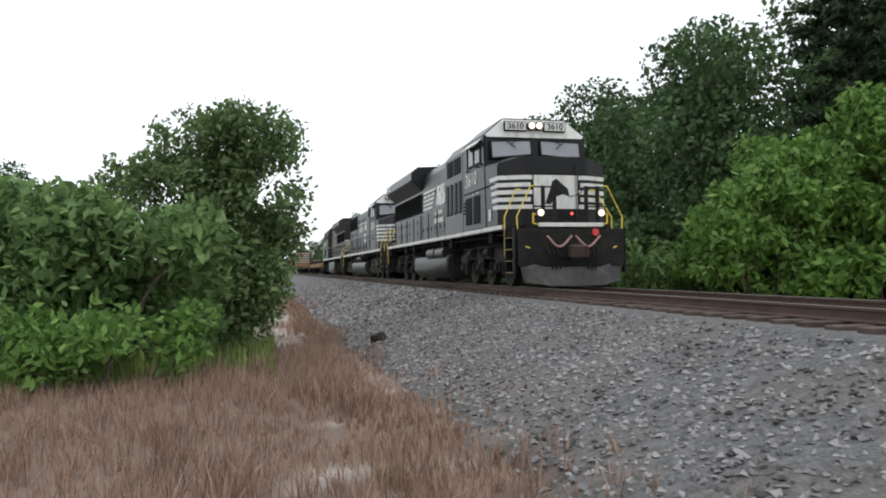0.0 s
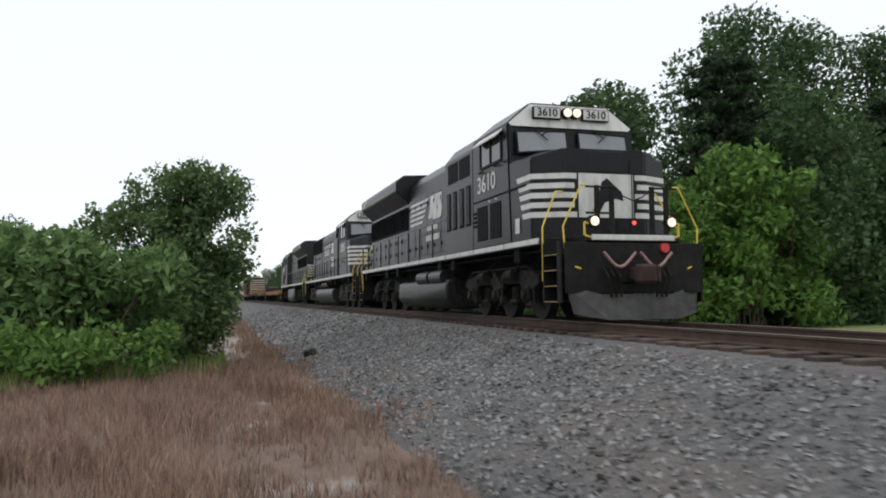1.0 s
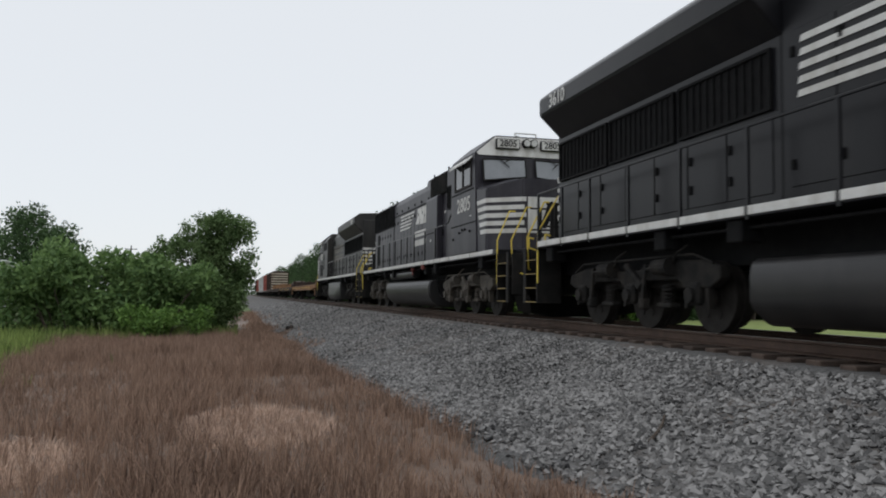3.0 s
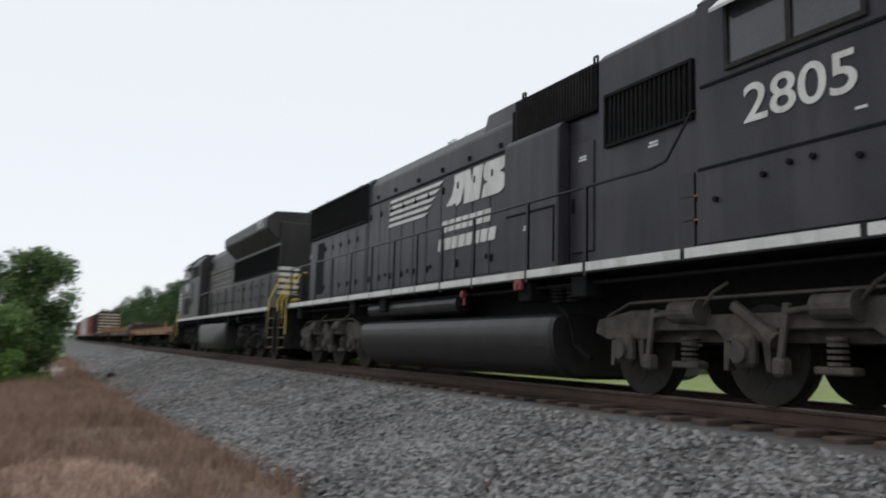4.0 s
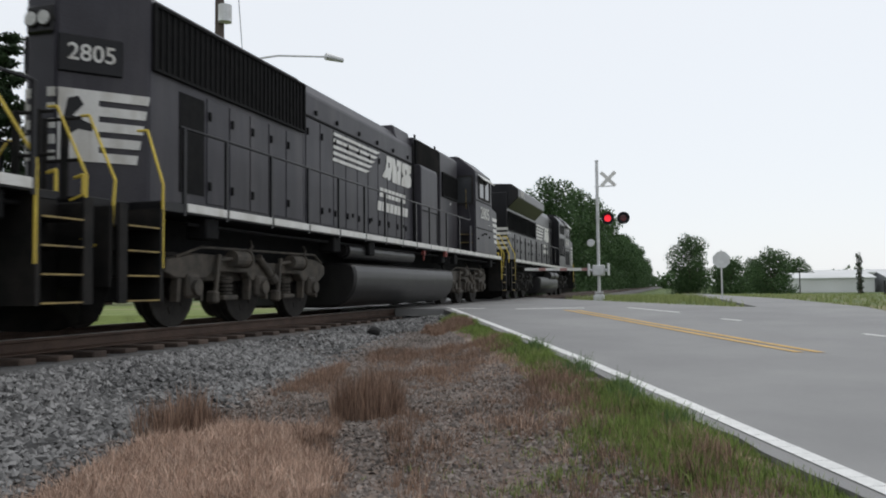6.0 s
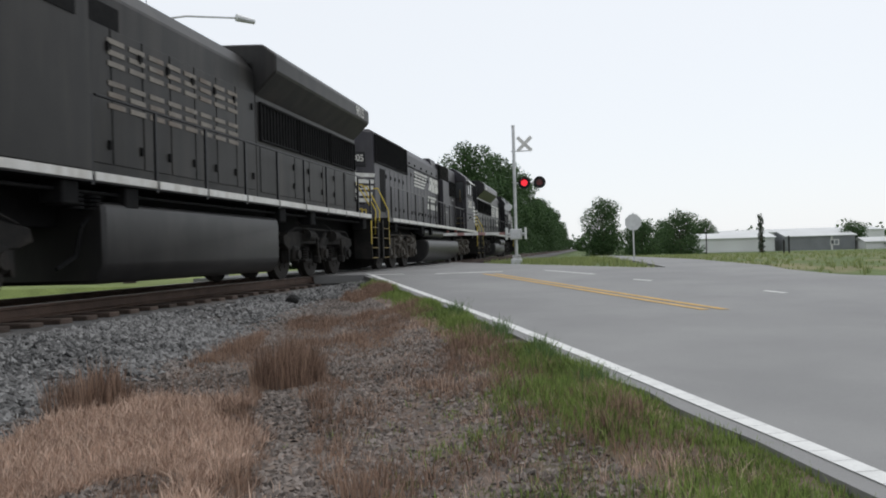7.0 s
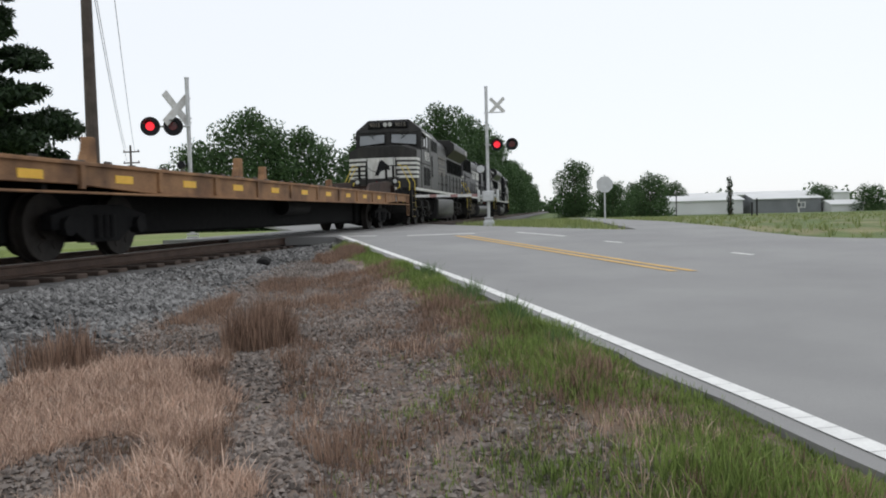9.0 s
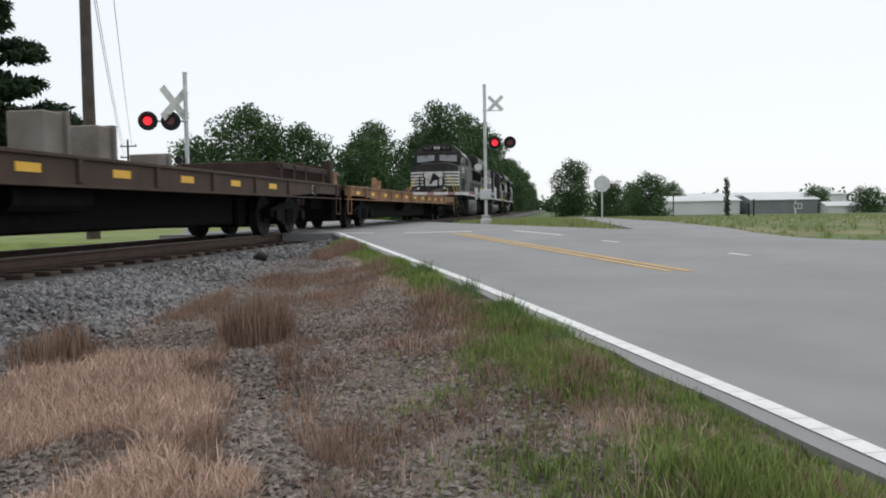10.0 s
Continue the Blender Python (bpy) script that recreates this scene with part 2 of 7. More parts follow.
GRASS_GREEN = leafy("green_grass", (0.034, 0.064, 0.017), (0.30, 0.39, 0.115), 0.7, 0.25)
GRIT = leafy("verge_grit", (0.045, 0.038, 0.034), (0.29, 0.25, 0.225), 0.9, 0.0)
STONE = leafy("ballast_stones", (0.026, 0.026, 0.027), (0.29, 0.285, 0.28), 0.9, 0.0)


# ---- mesh helpers ----
def part(name, bm, material, parent=None, label="", smooth=False):
    me = bpy.data.meshes.new(name)
    bm.normal_update()
    bm.to_mesh(me)
    bm.free()
    me.materials.append(material)
    if smooth:
        me.polygons.foreach_set("use_smooth", [True] * len(me.polygons))
    ob = new(name, me)
    ob.parent = parent
    if label:
        tagged(ob, label)
    return ob


def raw(name, verts, faces, material, parent=None):
    me = bpy.data.meshes.new(name)
    me.from_pydata(verts, [], faces)
    me.materials.append(material)
    me.update()
    ob = new(name, me)
    ob.parent = parent
    return ob


def thing(name, label, category, group="", kind="", at=None):
    ob = new(name)
    if at is not None:
        ob.matrix_basis = at
    return tagged(ob, label, category, group, kind)


def box(bm, x0, x1, y0, y1, z0, z1, bevel=0.0):
    m = Matrix.LocRotScale(((x0 + x1) / 2, (y0 + y1) / 2, (z0 + z1) / 2), None, (abs(x1 - x0), abs(y1 - y0), abs(z1 - z0)))
    vs = bmesh.ops.create_cube(bm, size=1, matrix=m)["verts"]
    if bevel:
        es = list({e for v in vs for e in v.link_edges})
        bmesh.ops.bevel(bm, geom=es, offset=bevel, segments=1, affect="EDGES")
    return bm


def prism(bm, pts, axis, a, b, bevel=0.0):
    """A polygon swept along an axis from a to b. pts: the two other coordinates in x, y, z order."""
    def place(p, c):
        return (c, *p) if axis == "x" else (p[0], c, p[1]) if axis == "y" else (*p, c)
    lo = [bm.verts.new(place(p, a)) for p in pts]
    hi = [bm.verts.new(place(p, b)) for p in pts]
    fs = [bm.faces.new(lo), bm.faces.new(hi[::-1])]
    k = len(pts)
    for i in range(k):
        fs.append(bm.faces.new((lo[i], hi[i], hi[(i + 1) % k], lo[(i + 1) % k])))
    bmesh.ops.recalc_face_normals(bm, faces=fs)
    if bevel:
        bmesh.ops.bevel(bm, geom=list({e for f in fs for e in f.edges}), offset=bevel, segments=1, affect="EDGES")
    return bm


def rod(bm, p, q, r, seg=8, r2=None):
    p, q = Vector(p), Vector(q)
    d = q - p
    m = Matrix.Translation((p + q) / 2) @ d.to_track_quat("Z", "Y").to_matrix().to_4x4()
    bmesh.ops.create_cone(bm, cap_ends=True, segments=seg, radius1=r, radius2=r if r2 is None else r2, depth=d.length, matrix=m)
    return bm


def tube(bm, pts, r, seg=6):
    for p, q in zip(pts, pts[1:]):
        rod(bm, p, q, r, seg)
    return bm


def text_mesh(text, size):
    cu = bpy.data.curves.new("digits", "FONT")
    cu.body, cu.size, cu.extrude = text, size, 0.004
    cu.align_x, cu.align_y = "CENTER", "CENTER"
    cu.offset = size * 0.011
    ob = new("digits", cu)
    me = bpy.data.meshes.new_from_object(ob.evaluated_get(bpy.context.evaluated_depsgraph_get()))
    bpy.data.objects.remove(ob)
    bpy.data.curves.remove(cu)
    me.name = "digits"
    return me


def lettering(name, text, size, m, material, parent, wide=1.0):
    me = text_mesh(text, size)
    me.materials.clear()
    me.materials.append(material)
    me.transform(m @ Matrix.Diagonal((wide, 1, 1, 1)))
    ob = new(name, me)
    ob.parent = parent
    return ob


def facing(side):
    """Turns a text lying in xy to stand on the side of a car: side -1 faces -x, +1 faces +x."""
    return pose(0, 0, 0, 90, 0, 90 * side)


# ---- the land ----
def ramp_of(v, table):
    for (a, p), (b, q) in zip(table, table[1:]):
        if v <= b:
            return p + (q - p) * max(0.0, (v - a)) / (b - a)
    return table[-1][1]


def road_z(y):
    return -0.012 - 0.0365 * max(0.0, min(y + 19, 22)) - 0.006 * max(0.0, min(y - 3, 60))


LEFT_Z = [(-400, -0.6), (-90, -0.45), (-45, -0.12), (-26, -0.05), (-19, -0.12), (-12, -0.42), (-8, -0.58), (-4, -0.76), (0, -0.93), (5, -1.0), (38, -1.38), (90, -1.2), (500, -1.0)]
TOE = [(-400, 4.6), (-19, 4.9), (-12, 4.4), (-5, 3.9), (-2, 3.4), (2, 2.75), (5, 2.55), (8, 2.45), (14, 2.2), (25, 2.0), (45, 1.7), (500, 1.4)]
# near edge line of the road
EDGE = [(-60, 24.0), (-19, 5.46), (-12.7, 2.62), (-9.7, 1.28), (-7, 0.15), (-5.5, -0.46), (-4.3, -0.95), (-3.3, -1.33), (0, -2.5), (20, -9.5), (60, -26), (500, -180)]

FAR = [(-60, 16.0), (-30, 3.2), (-24, 0.6), (-20, -1.2), (-19.35, -1.7), (-19.2, -4.0), (-17.5, -4.15), (-15.7, -4.7), (-15.0, -5.8), (-11, -16), (-6, -30), (0, -48), (20, -54), (60, -72), (500, -300)]


def lane_left(y):
    return -1.35 - 0.55 * math.exp((y + 19) / 25)


def lane_right(y):
    return -3.75 - 0.35 * math.exp((y + 19) / 12)



def edge_x(y):
    return ramp_of(y, EDGE)


def bed_z(x, y):
    """Height of the ballast: flat between the rails, long gentle shoulder towards the grass."""
    d = x - TRACK
    toe = ramp_of(y, TOE)
    low = ramp_of(y, LEFT_Z)
    if d < -1.6:
        s = min(1.0, (TRACK - 1.6 - x) / max(0.4, TRACK - 1.6 - toe))
        return -0.22 + (low + 0.22) * (s ** 0.9)
    if d > 1.6:
        s = min(1.0, (d - 1.6) / 2.2)
        return -0.24 - 0.5 * s
    return -0.24


def ground_z(x, y):
    """Height of the soil sheet."""
    low = ramp_of(y, LEFT_Z)
    toe = ramp_of(y, TOE)
    if x > TRACK + 1.6:
        base = -0.24 - 0.5 * min(1.0, (x - TRACK - 1.6) / 2.2) - 0.08
        if -36 < y < -17:
            base = max(base, -0.14)
        return base - 0.001 * max(0, x - 12)
    if x > toe:
        return bed_z(x, y) - 0.07
    z = low + 0.05 * noise.noise((x * 0.5, y * 0.5, 3.0)) * (1 if y > -19 else 0.3)
    r = road_z(y)
    over = edge_x(y) - x          # how far under the road side
    if over > -1.6:
        k = min(1.0, (over + 1.6) / 1.3)
        z = z * (1 - k) + (r - 0.035) * k
    if over > 0.1:
        z = r - 0.12
    if y < 0 and x < ramp_of(y, FAR) - 0.1 and over > 6:
        z = r - 0.07 + 0.02 * noise.noise((x * 0.4, y * 0.4, 8)) - 0.008 * min(150, max(0.0, -30 - y))
    if y > 3 and over > 0:
        z = r - 0.10 - 0.004 * min(over, 30)
    return z


def axis(stops):
    out = []
    for a, b, step in stops:
        k = max(1, int(round((b - a) / step)))
        out += [a + (b - a) * i / k for i in range(k)]
    return out + [stops[-1][1]]


gx = axis([(-900, -300, 100), (-300, -60, 24), (-60, -16, 4), (-16, 6, 0.35), (6, 14, 0.6), (14, 60, 4), (60, 300, 24), (300, 900, 100)])
gy = axis([(-1600, -300, 130), (-300, -70, 14), (-70, -26, 2.5), (-26, 46, 0.45), (46, 120, 4), (120, 400, 20), (400, 1600, 150)])


def meadow(x, y, k):
    """True on the green ground beside and below the thicket."""
    return y > 32.5 + 0.35 * (x + 3) + 4 * k or y > 6 and x < -4.1 - 0.12 * (y - 14) + 1.6 * k


def soil_tone(x, y):
    """Base tone of the soil by zone: dry brown litter, green turf, pale grit by the crossing."""
    brown, green, grit, pale = (0.165, 0.118, 0.092), (0.085, 0.105, 0.038), (0.20, 0.165, 0.14), (0.20, 0.19, 0.09)
    n = noise.noise((x * 0.35, y * 0.35, 0)) + 0.5 * noise.noise((x * 1.3, y * 1.3, 5))
    c = brown
    if meadow(x, y, 0.6 * n) and x < -0.3 - 0.5 * n:
        c = green
    if y < 0 and x < edge_x(y) + (1.4 if y > -6 else 0.7) + 0.6 * n:
        c = tuple(a + (b - a) * max(0.0, min(1.0, 0.5 + 1.6 * n)) for a, b in zip(green, brown))
    if y < -1.5 and x > edge_x(y) + 1.0 + 0.5 * n:
        c = tuple(a + (b - a) * max(0.0, min(1.0, 0.65 + 1.1 * n)) for a, b in zip(brown, grit))
    if -19 < y < -11 and x > edge_x(y) + 0.7 + 0.5 * n:
        c = (0.34, 0.295, 0.255) if n > -0.25 else grit
    if 22 < y < 60 and 0.2 + 0.3 * n < x < 2.0 and n > 0.12:
        c = (0.33, 0.29, 0.26)
    if x > 10.5 or y < -26 or y < 0 and x < ramp_of(y, FAR):
        c = (0.11, 0.15, 0.045) if n < 0.1 else pale
    if x > 8.8 and y < 42:
        c = (0.19, 0.24, 0.07) if n < 0.3 else (0.26, 0.25, 0.12)
    if abs(y) > 70 or abs(x) > 60:
        c = (0.10, 0.14, 0.045)
    return c


verts = [(x, y, ground_z(x, y)) for y in gy for x in gx]
w = len(gx)
faces = [(j * w + i, j * w + i + 1, (j + 1) * w + i + 1, (j + 1) * w + i) for j in range(len(gy) - 1) for i in range(w - 1)]
ground = raw("ground", verts, faces, SOIL)
ground.data.polygons.foreach_set("use_smooth", [True] * len(faces))
layer = ground.data.color_attributes.new("zone", "FLOAT_COLOR", "POINT")
layer.data.foreach_set("color", [c for v in verts for c in (*soil_tone(v[0], v[1]), 1.0)])
tagged(ground, "dry grassy verge and green field beside the track", "ground", kind="structure")

# ballast bed, drawn over the soil
bx = [0.0, 0.08, 0.16, 0.25, 0.35, 0.45, 0.55, 0.65, 0.75, 0.85, 0.93, 1.0]
by = axis([(-420, -60, 12), (-60, -20, 1.0), (-20, 48, 0.4), (48, 120, 2), (120, 900, 20)])
verts, faces = [], []
for y in by:
    toe = ramp_of(y, TOE) + 0.45 * noise.noise((0, y * 0.6, 0)) + 0.2 * noise.noise((4, y * 2.5, 0))
    for u in bx:
        x = toe + (TRACK - 1.6 - toe) * u
        verts.append((x, y, bed_z(x, y) + 0.02 * noise.noise((x * 2, y * 2, 1)) - (0.09 if u == 0 else 0)))
    for d in (-0.8, 0, 0.8, 1.6, 2.4, 3.2, 4.0):
        verts.append((TRACK + d, y, bed_z(TRACK + d, y) - (0.12 if d == 4.0 else 0)))
w = len(bx) + 7
for j in range(len(by) - 1):
    for i in range(w - 1):
        faces.append((j * w + i, j * w + i + 1, (j + 1) * w + i + 1, (j + 1) * w + i))
ballast = raw("ballast", verts, faces, BALLAST)
ballast.data.materials.append(TRACKBED)
for j in range(len(by) - 1):
    for i in range(len(bx), len(bx) + 3):
        ballast.data.polygons[j * (w - 1) + i].material_index = 1
tagged(ballast, "grey crushed stone ballast bed under the railway track", "ballast", kind="structure")


def stones(name, n, region, size, label, material=STONE):
    """Loose angular stones strewn over the bed: many tiny jittered octahedra in one mesh."""
    rng = np.random.default_rng(11)
    vs, fs = [], []
    octa = [(0, 2, 4), (2, 1, 4), (1, 3, 4), (3, 0, 4), (2, 0, 5), (1, 2, 5), (3, 1, 5), (0, 3, 5)]
    dirs = np.array([(1, 0, 0), (-1, 0, 0), (0, 1, 0), (0, -1, 0), (0, 0, 1), (0, 0, -1)], float)
    k = 0
    while k < n:
        x, y = region(rng)
        r = size * rng.uniform(0.6, 1.5)
        p = dirs * rng.uniform(0.55, 1.25, (6, 1)) * r + rng.normal(0, r * 0.3, (6, 3))
        a = rng.uniform(0, 6.3)
        ca, sa = math.cos(a), math.sin(a)
        z = (bed_z(x, y) if x > ramp_of(y, TOE) else ground_z(x, y)) + r * 0.2
        b = len(vs)
        for q in p:
            vs.append((x + q[0] * ca - q[1] * sa, y + q[0] * sa + q[1] * ca, z + q[2] * 0.75))
        fs += [(b + i, b + j, b + m) for i, j, m in octa]
        k += 1
    return tagged(raw(name, vs, fs, material), label, "stones", kind="stuff")


def shoulder_spot(rng):
    while True:
        y = rng.uniform(-18.5, 44) if rng.random() < 0.45 else rng.uniform(-10, 16)
        x = rng.uniform(ramp_of(y, TOE) - 0.15, 5.75)
        if x > ramp_of(y, TOE) + abs(rng.normal(0, 0.25)):
            return x, y


def verge_spot(rng):
    while True:
        y = rng.uniform(-14, -1.5)
        x = rng.uniform(edge_x(y) + 0.8, ramp_of(y, TOE) + 0.3)
        if noise.noise((x * 0.9, y * 0.5, 2)) > -0.7 and x > -0.5:
            return x, y


stones("ballast_stones", 62000, shoulder_spot, 0.030, "grey and white angular ballast stones")


def far_shoulder_spot(rng):
    y = 43 + 45 * rng.random() ** 1.3
    return rng.uniform(ramp_of(y, TOE) + 0.1, 5.75), y


stones("ballast_stones", 11000, far_shoulder_spot, 0.055, "grey ballast stones farther along the track")
stones("verge_gravel", 60000, verge_spot, 0.018, "pale gravel strewn over the dry verge", GRIT)

# ---- the track: rails, ties ----
track = thing("railway_track", "single railway track with rusty rails on wooden ties", "track", kind="structure")
for side in (-1, 1):
    c = TRACK + side * 0.75
    bm = bmesh.new()
    prof = [(-0.075, -0.17), (0.075, -0.17), (0.075, -0.155), (0.012, -0.135), (0.012, -0.045), (0.036, -0.035), (0.036, -0.004), (-0.036, -0.004), (-0.036, -0.035), (-0.012, -0.045), (-0.012, -0.135), (-0.075, -0.155)]
    prism(bm, [(c + a, b) for a, b in prof], "y", -420, 900)
    rail = part("rail", bm, RAILMAT, track)
    bm = bmesh.new()
    box(bm, c - 0.033, c + 0.033, -420, 900, -0.004, 0.0)
    part("rail_head", bm, RAILTOP, rail, "polished top of the rail")


def tie_mesh():
    bm = bmesh.new()
    box(bm, -1.3, 1.3, -0.115, 0.115, -0.33, -0.172, 0.012)
    me = bpy.data.meshes.new("tie")
    bm.to_mesh(me)
    bm.free()
    me.materials.append(TIE)
    return me


# ---- road, lines ----
def strip(name, line, material, lift, parent=None):
    """A painted strip: (x, y) pairs for its left and right border."""
    vs, fs = [], []
    for (ax, ay), (bx_, by_) in line:
        vs += [(ax, ay, road_z(ay) + lift), (bx_, by_, road_z(by_) + lift)]
    for i in range(len(line) - 1):
        fs.append((2 * i, 2 * i + 1, 2 * i + 3, 2 * i + 2))
    return raw(name, vs, fs, material, parent)


# asphalt sheet: rows across the road from the near edge to the far edge
rows_y = axis([(-60, -40, 2), (-40, -18, 0.5), (-18, 10, 0.4), (10, 60, 2), (60, 300, 20)])
road_top = bmesh.new()
prev = None
for y in rows_y:
    a = edge_x(y) + 0.065 + 0.05 * noise.noise((0, y * 1.7, 7))
    b = min(ramp_of(y, FAR), a - 6.2)
    row = []
    for u in (0, 0, 0.1, 0.25, 0.5, 0.75, 1.0, 1.0):
        row.append(road_top.verts.new((a + (b - a) * u, y, road_z(y) - (0.10 if len(row) in (0, 7) else 0))))
    if prev:
        for i in range(7):
            road_top.faces.new((prev[i], prev[i + 1], row[i + 1], row[i]))
    prev = row
road = part("road", road_top, ASPHALT)
tagged(road, "pale grey two-lane asphalt road over the level crossing", "road", kind="structure")

side_road = bmesh.new()
prev = None
for i, y in enumerate(axis([(-420, -60, 20), (-60, -18.9, 1.5)])):
    a, b = lane_left(y), lane_right(y)
    z = -0.016 - 0.008 * min(150, max(0.0, -30 - y))
    row = [side_road.verts.new((a, y, z - 0.1)), side_road.verts.new((a, y, z)), side_road.verts.new((b, y, z)), side_road.verts.new((b, y, z - 0.1))]
    if prev:
        for k in range(3):
            side_road.faces.new((prev[k], prev[k + 1], row[k + 1], row[k]))
    prev = row
tagged(part("side_road", side_road, ASPHALT), "pale asphalt side road running along the railway", "road", kind="structure")

def edge_lengths(y0, y1, step, gap):
    """The edge line laid in short lengths with hairline cracks between them."""
    vs, fs = [], []
    for i in range(int((y1 - y0) / step)):
        a, b = y0 + i * step, y0 + (i + 1) * step - gap
        k = len(vs)
        vs += [(edge_x(a) - 0.07, a, road_z(a) + 0.006), (edge_x(a) - 0.19, a - 0.04, road_z(a) + 0.006), (edge_x(b) - 0.19, b - 0.04, road_z(b) + 0.006), (edge_x(b) - 0.07, b, road_z(b) + 0.006)]
        fs.append((k, k + 1, k + 2, k + 3))
    return raw("edge_line", vs, fs, LINEWHITE)


tagged(edge_lengths(-19.4, 20, 0.16, 0.0045), "white painted edge line of the road", "road line", kind="structure")
YEL = [(-18.2, 2.42), (-15.2, 0.95), (-13.0, -0.12), (-11.4, -0.9), (-10.4, -1.4)]
for off in (0.0, 0.24):
    ys = axis([(-18.2, -10.4, 0.4)])
    tagged(strip("centre_line", [((ramp_of(y, YEL) - off, y), (ramp_of(y, YEL) - off - 0.115, y)) for y in ys], LINEYELLOW, 0.006), "faded yellow centre line of the road", "road line", kind="structure")


def dash(x0, y0, x1, y1, wide):
    d = Vector((x1 - x0, y1 - y0)).normalized()
    s = Vector((-d.y, d.x)) * wide / 2
    n = 4
    pts = [(x0 + (x1 - x0) * i / n, y0 + (y1 - y0) * i / n) for i in range(n + 1)]
    tagged(strip("lane_dash", [((x + s.x, y + s.y), (x - s.x, y - s.y)) for x, y in pts], LINEWHITE, 0.006), "short worn white lane dash", "road line", kind="structure")


dash(-0.88, -15.6, -1.18, -15.2, 0.10)
dash(-2.67, -12.8, -2.88, -12.4, 0.10)
dash(1.0, -19.0, -0.14, -17.3, 0.11)
dash(3.6, -18.6, 2.0, -18.9, 0.16)
dash(6.4, -18.9, 4.4, -18.8, 0.14)


# ---- the train ----
def both(f):
    for s in (-1, 1):
        f(s)


def wheelset(parent, y, r=0.52):
    bm = bmesh.new()
    rod(bm, (-0.9, 0, 0), (0.9, 0, 0), 0.09, 10)
    for s in (-1, 1):
        rod(bm, (s * 0.70, 0, 0), (s * 0.84, 0, 0), r, 24)
        rod(bm, (s * 0.66, 0, 0), (s * 0.71, 0, 0), r + 0.025, 24)
        rod(bm, (s * 0.84, 0, 0), (s * 0.90, 0, 0), 0.17, 12)
        for k in range(6):
            a = k * math.pi / 3
            box(bm, s * 0.84 - 0.01, s * 0.84 + 0.015, 0.28 * math.cos(a) - 0.05, 0.28 * math.cos(a) + 0.05, 0.28 * math.sin(a) - 0.05, 0.28 * math.sin(a) + 0.05)
    ob = part("wheelset", bm, STEEL, parent)
    ob.location = (0, y, r)
    WHEELS.append((ob, y, r))
    return ob


WHEELS = []


def loco_truck(body, y, steel, label):
    """Three-axle truck: two cast side beams over the wheels, pedestals, journals, springs, brake gear."""
    bm = bmesh.new()
    prof = [(-2.45, 0.74), (-2.45, 0.90), (-2.1, 1.0), (-1.2, 1.02), (-0.95, 0.90), (0.55, 0.90), (0.8, 0.96), (1.75, 0.98), (2.4, 0.88), (2.45, 0.72), (2.2, 0.64), (1.5, 0.64), (1.3, 0.74), (0.4, 0.74), (0.25, 0.62), (-0.25, 0.62), (-0.4, 0.74), (-1.4, 0.74), (-1.55, 0.62), (-2.2, 0.62)]
    for s in (-1, 1):
        x0, x1 = sorted((s * 0.98, s * 1.15))
        prism(bm, [(y + a, b) for a, b in prof], "x", x0, x1, 0.015)
        for ax in (-1.85, 0, 1.85):
            box(bm, s * 1.08, s * 1.21, y + ax - 0.15, y + ax + 0.15, 0.38, 0.70, 0.04)
            rod(bm, (s * 1.20, y + ax, 0.52), (s * 1.27, y + ax, 0.52), 0.105, 12)
            for e in (-0.24, 0.24):
                prism(bm, [(y + ax + e - 0.05, 0.72), (y + ax + e + 0.05, 0.72), (y + ax + e * 1.15 + 0.03, 0.34), (y + ax + e * 1.15 - 0.03, 0.34)], "x", *sorted((s * 1.02, s * 1.13)))
        for ax in (-1.0, 0.85):
            for dz in range(5):
                rod(bm, (s * 1.07, y + ax, 0.42 + dz * 0.055), (s * 1.07, y + ax, 0.45 + dz * 0.055), 0.095, 10)
            box(bm, s * 0.98, s * 1.16, y + ax - 0.2, y + ax + 0.2, 0.34, 0.41, 0.015)
            # brake cylinder, its rod and hanging lever
            rod(bm, (s * 1.22, y + ax - 0.30, 0.93), (s * 1.22, y + ax + 0.10, 0.93), 0.115, 14)
            rod(bm, (s * 1.22, y + ax - 0.34, 0.93), (s * 1.22, y + ax - 0.30, 0.93), 0.135, 14)
            rod(bm, (s * 1.22, y + ax + 0.10, 0.93), (s * 1.22, y + ax + 0.42, 0.90), 0.03, 8)
            prism(bm, [(y + ax + 0.38, 0.98), (y + ax + 0.46, 0.98), (y + ax + 0.56, 0.36), (y + ax + 0.50, 0.36)], "x", *sorted((s * 1.19, s * 1.24)), 0.008)
            box(bm, s * 1.10, s * 1.26, y + ax + 0.46, y + ax + 0.60, 0.30, 0.48, 0.03)
            tube(bm, [(s * 1.20, y + ax - 0.34, 0.98), (s * 1.22, y + ax - 0.5, 1.12), (s * 1.12, y + ax - 0.62, 1.22)], 0.02)
        rod(bm, (s * 1.18, y - 0.38, 0.66), (s * 1.18, y + 0.10, 0.98), 0.06, 10)
        rod(bm, (s * 1.18, y - 0.42, 0.63), (s * 1.18, y - 0.30, 0.71), 0.085, 10)
        tube(bm, [(s * 1.15, y - 2.3, 0.95), (s * 1.2, y - 1.9, 1.08), (s * 1.2, y + 1.7, 1.06), (s * 1.14, y + 2.2, 0.92)], 0.018)
    box(bm, -0.95, 0.95, y - 1.9, y + 1.9, 0.62, 0.86)
    tr = part("truck", bm, steel, body, label)
    for ax in (-1.85, 0, 1.85):
        wheelset(tr, y + ax)
    return tr


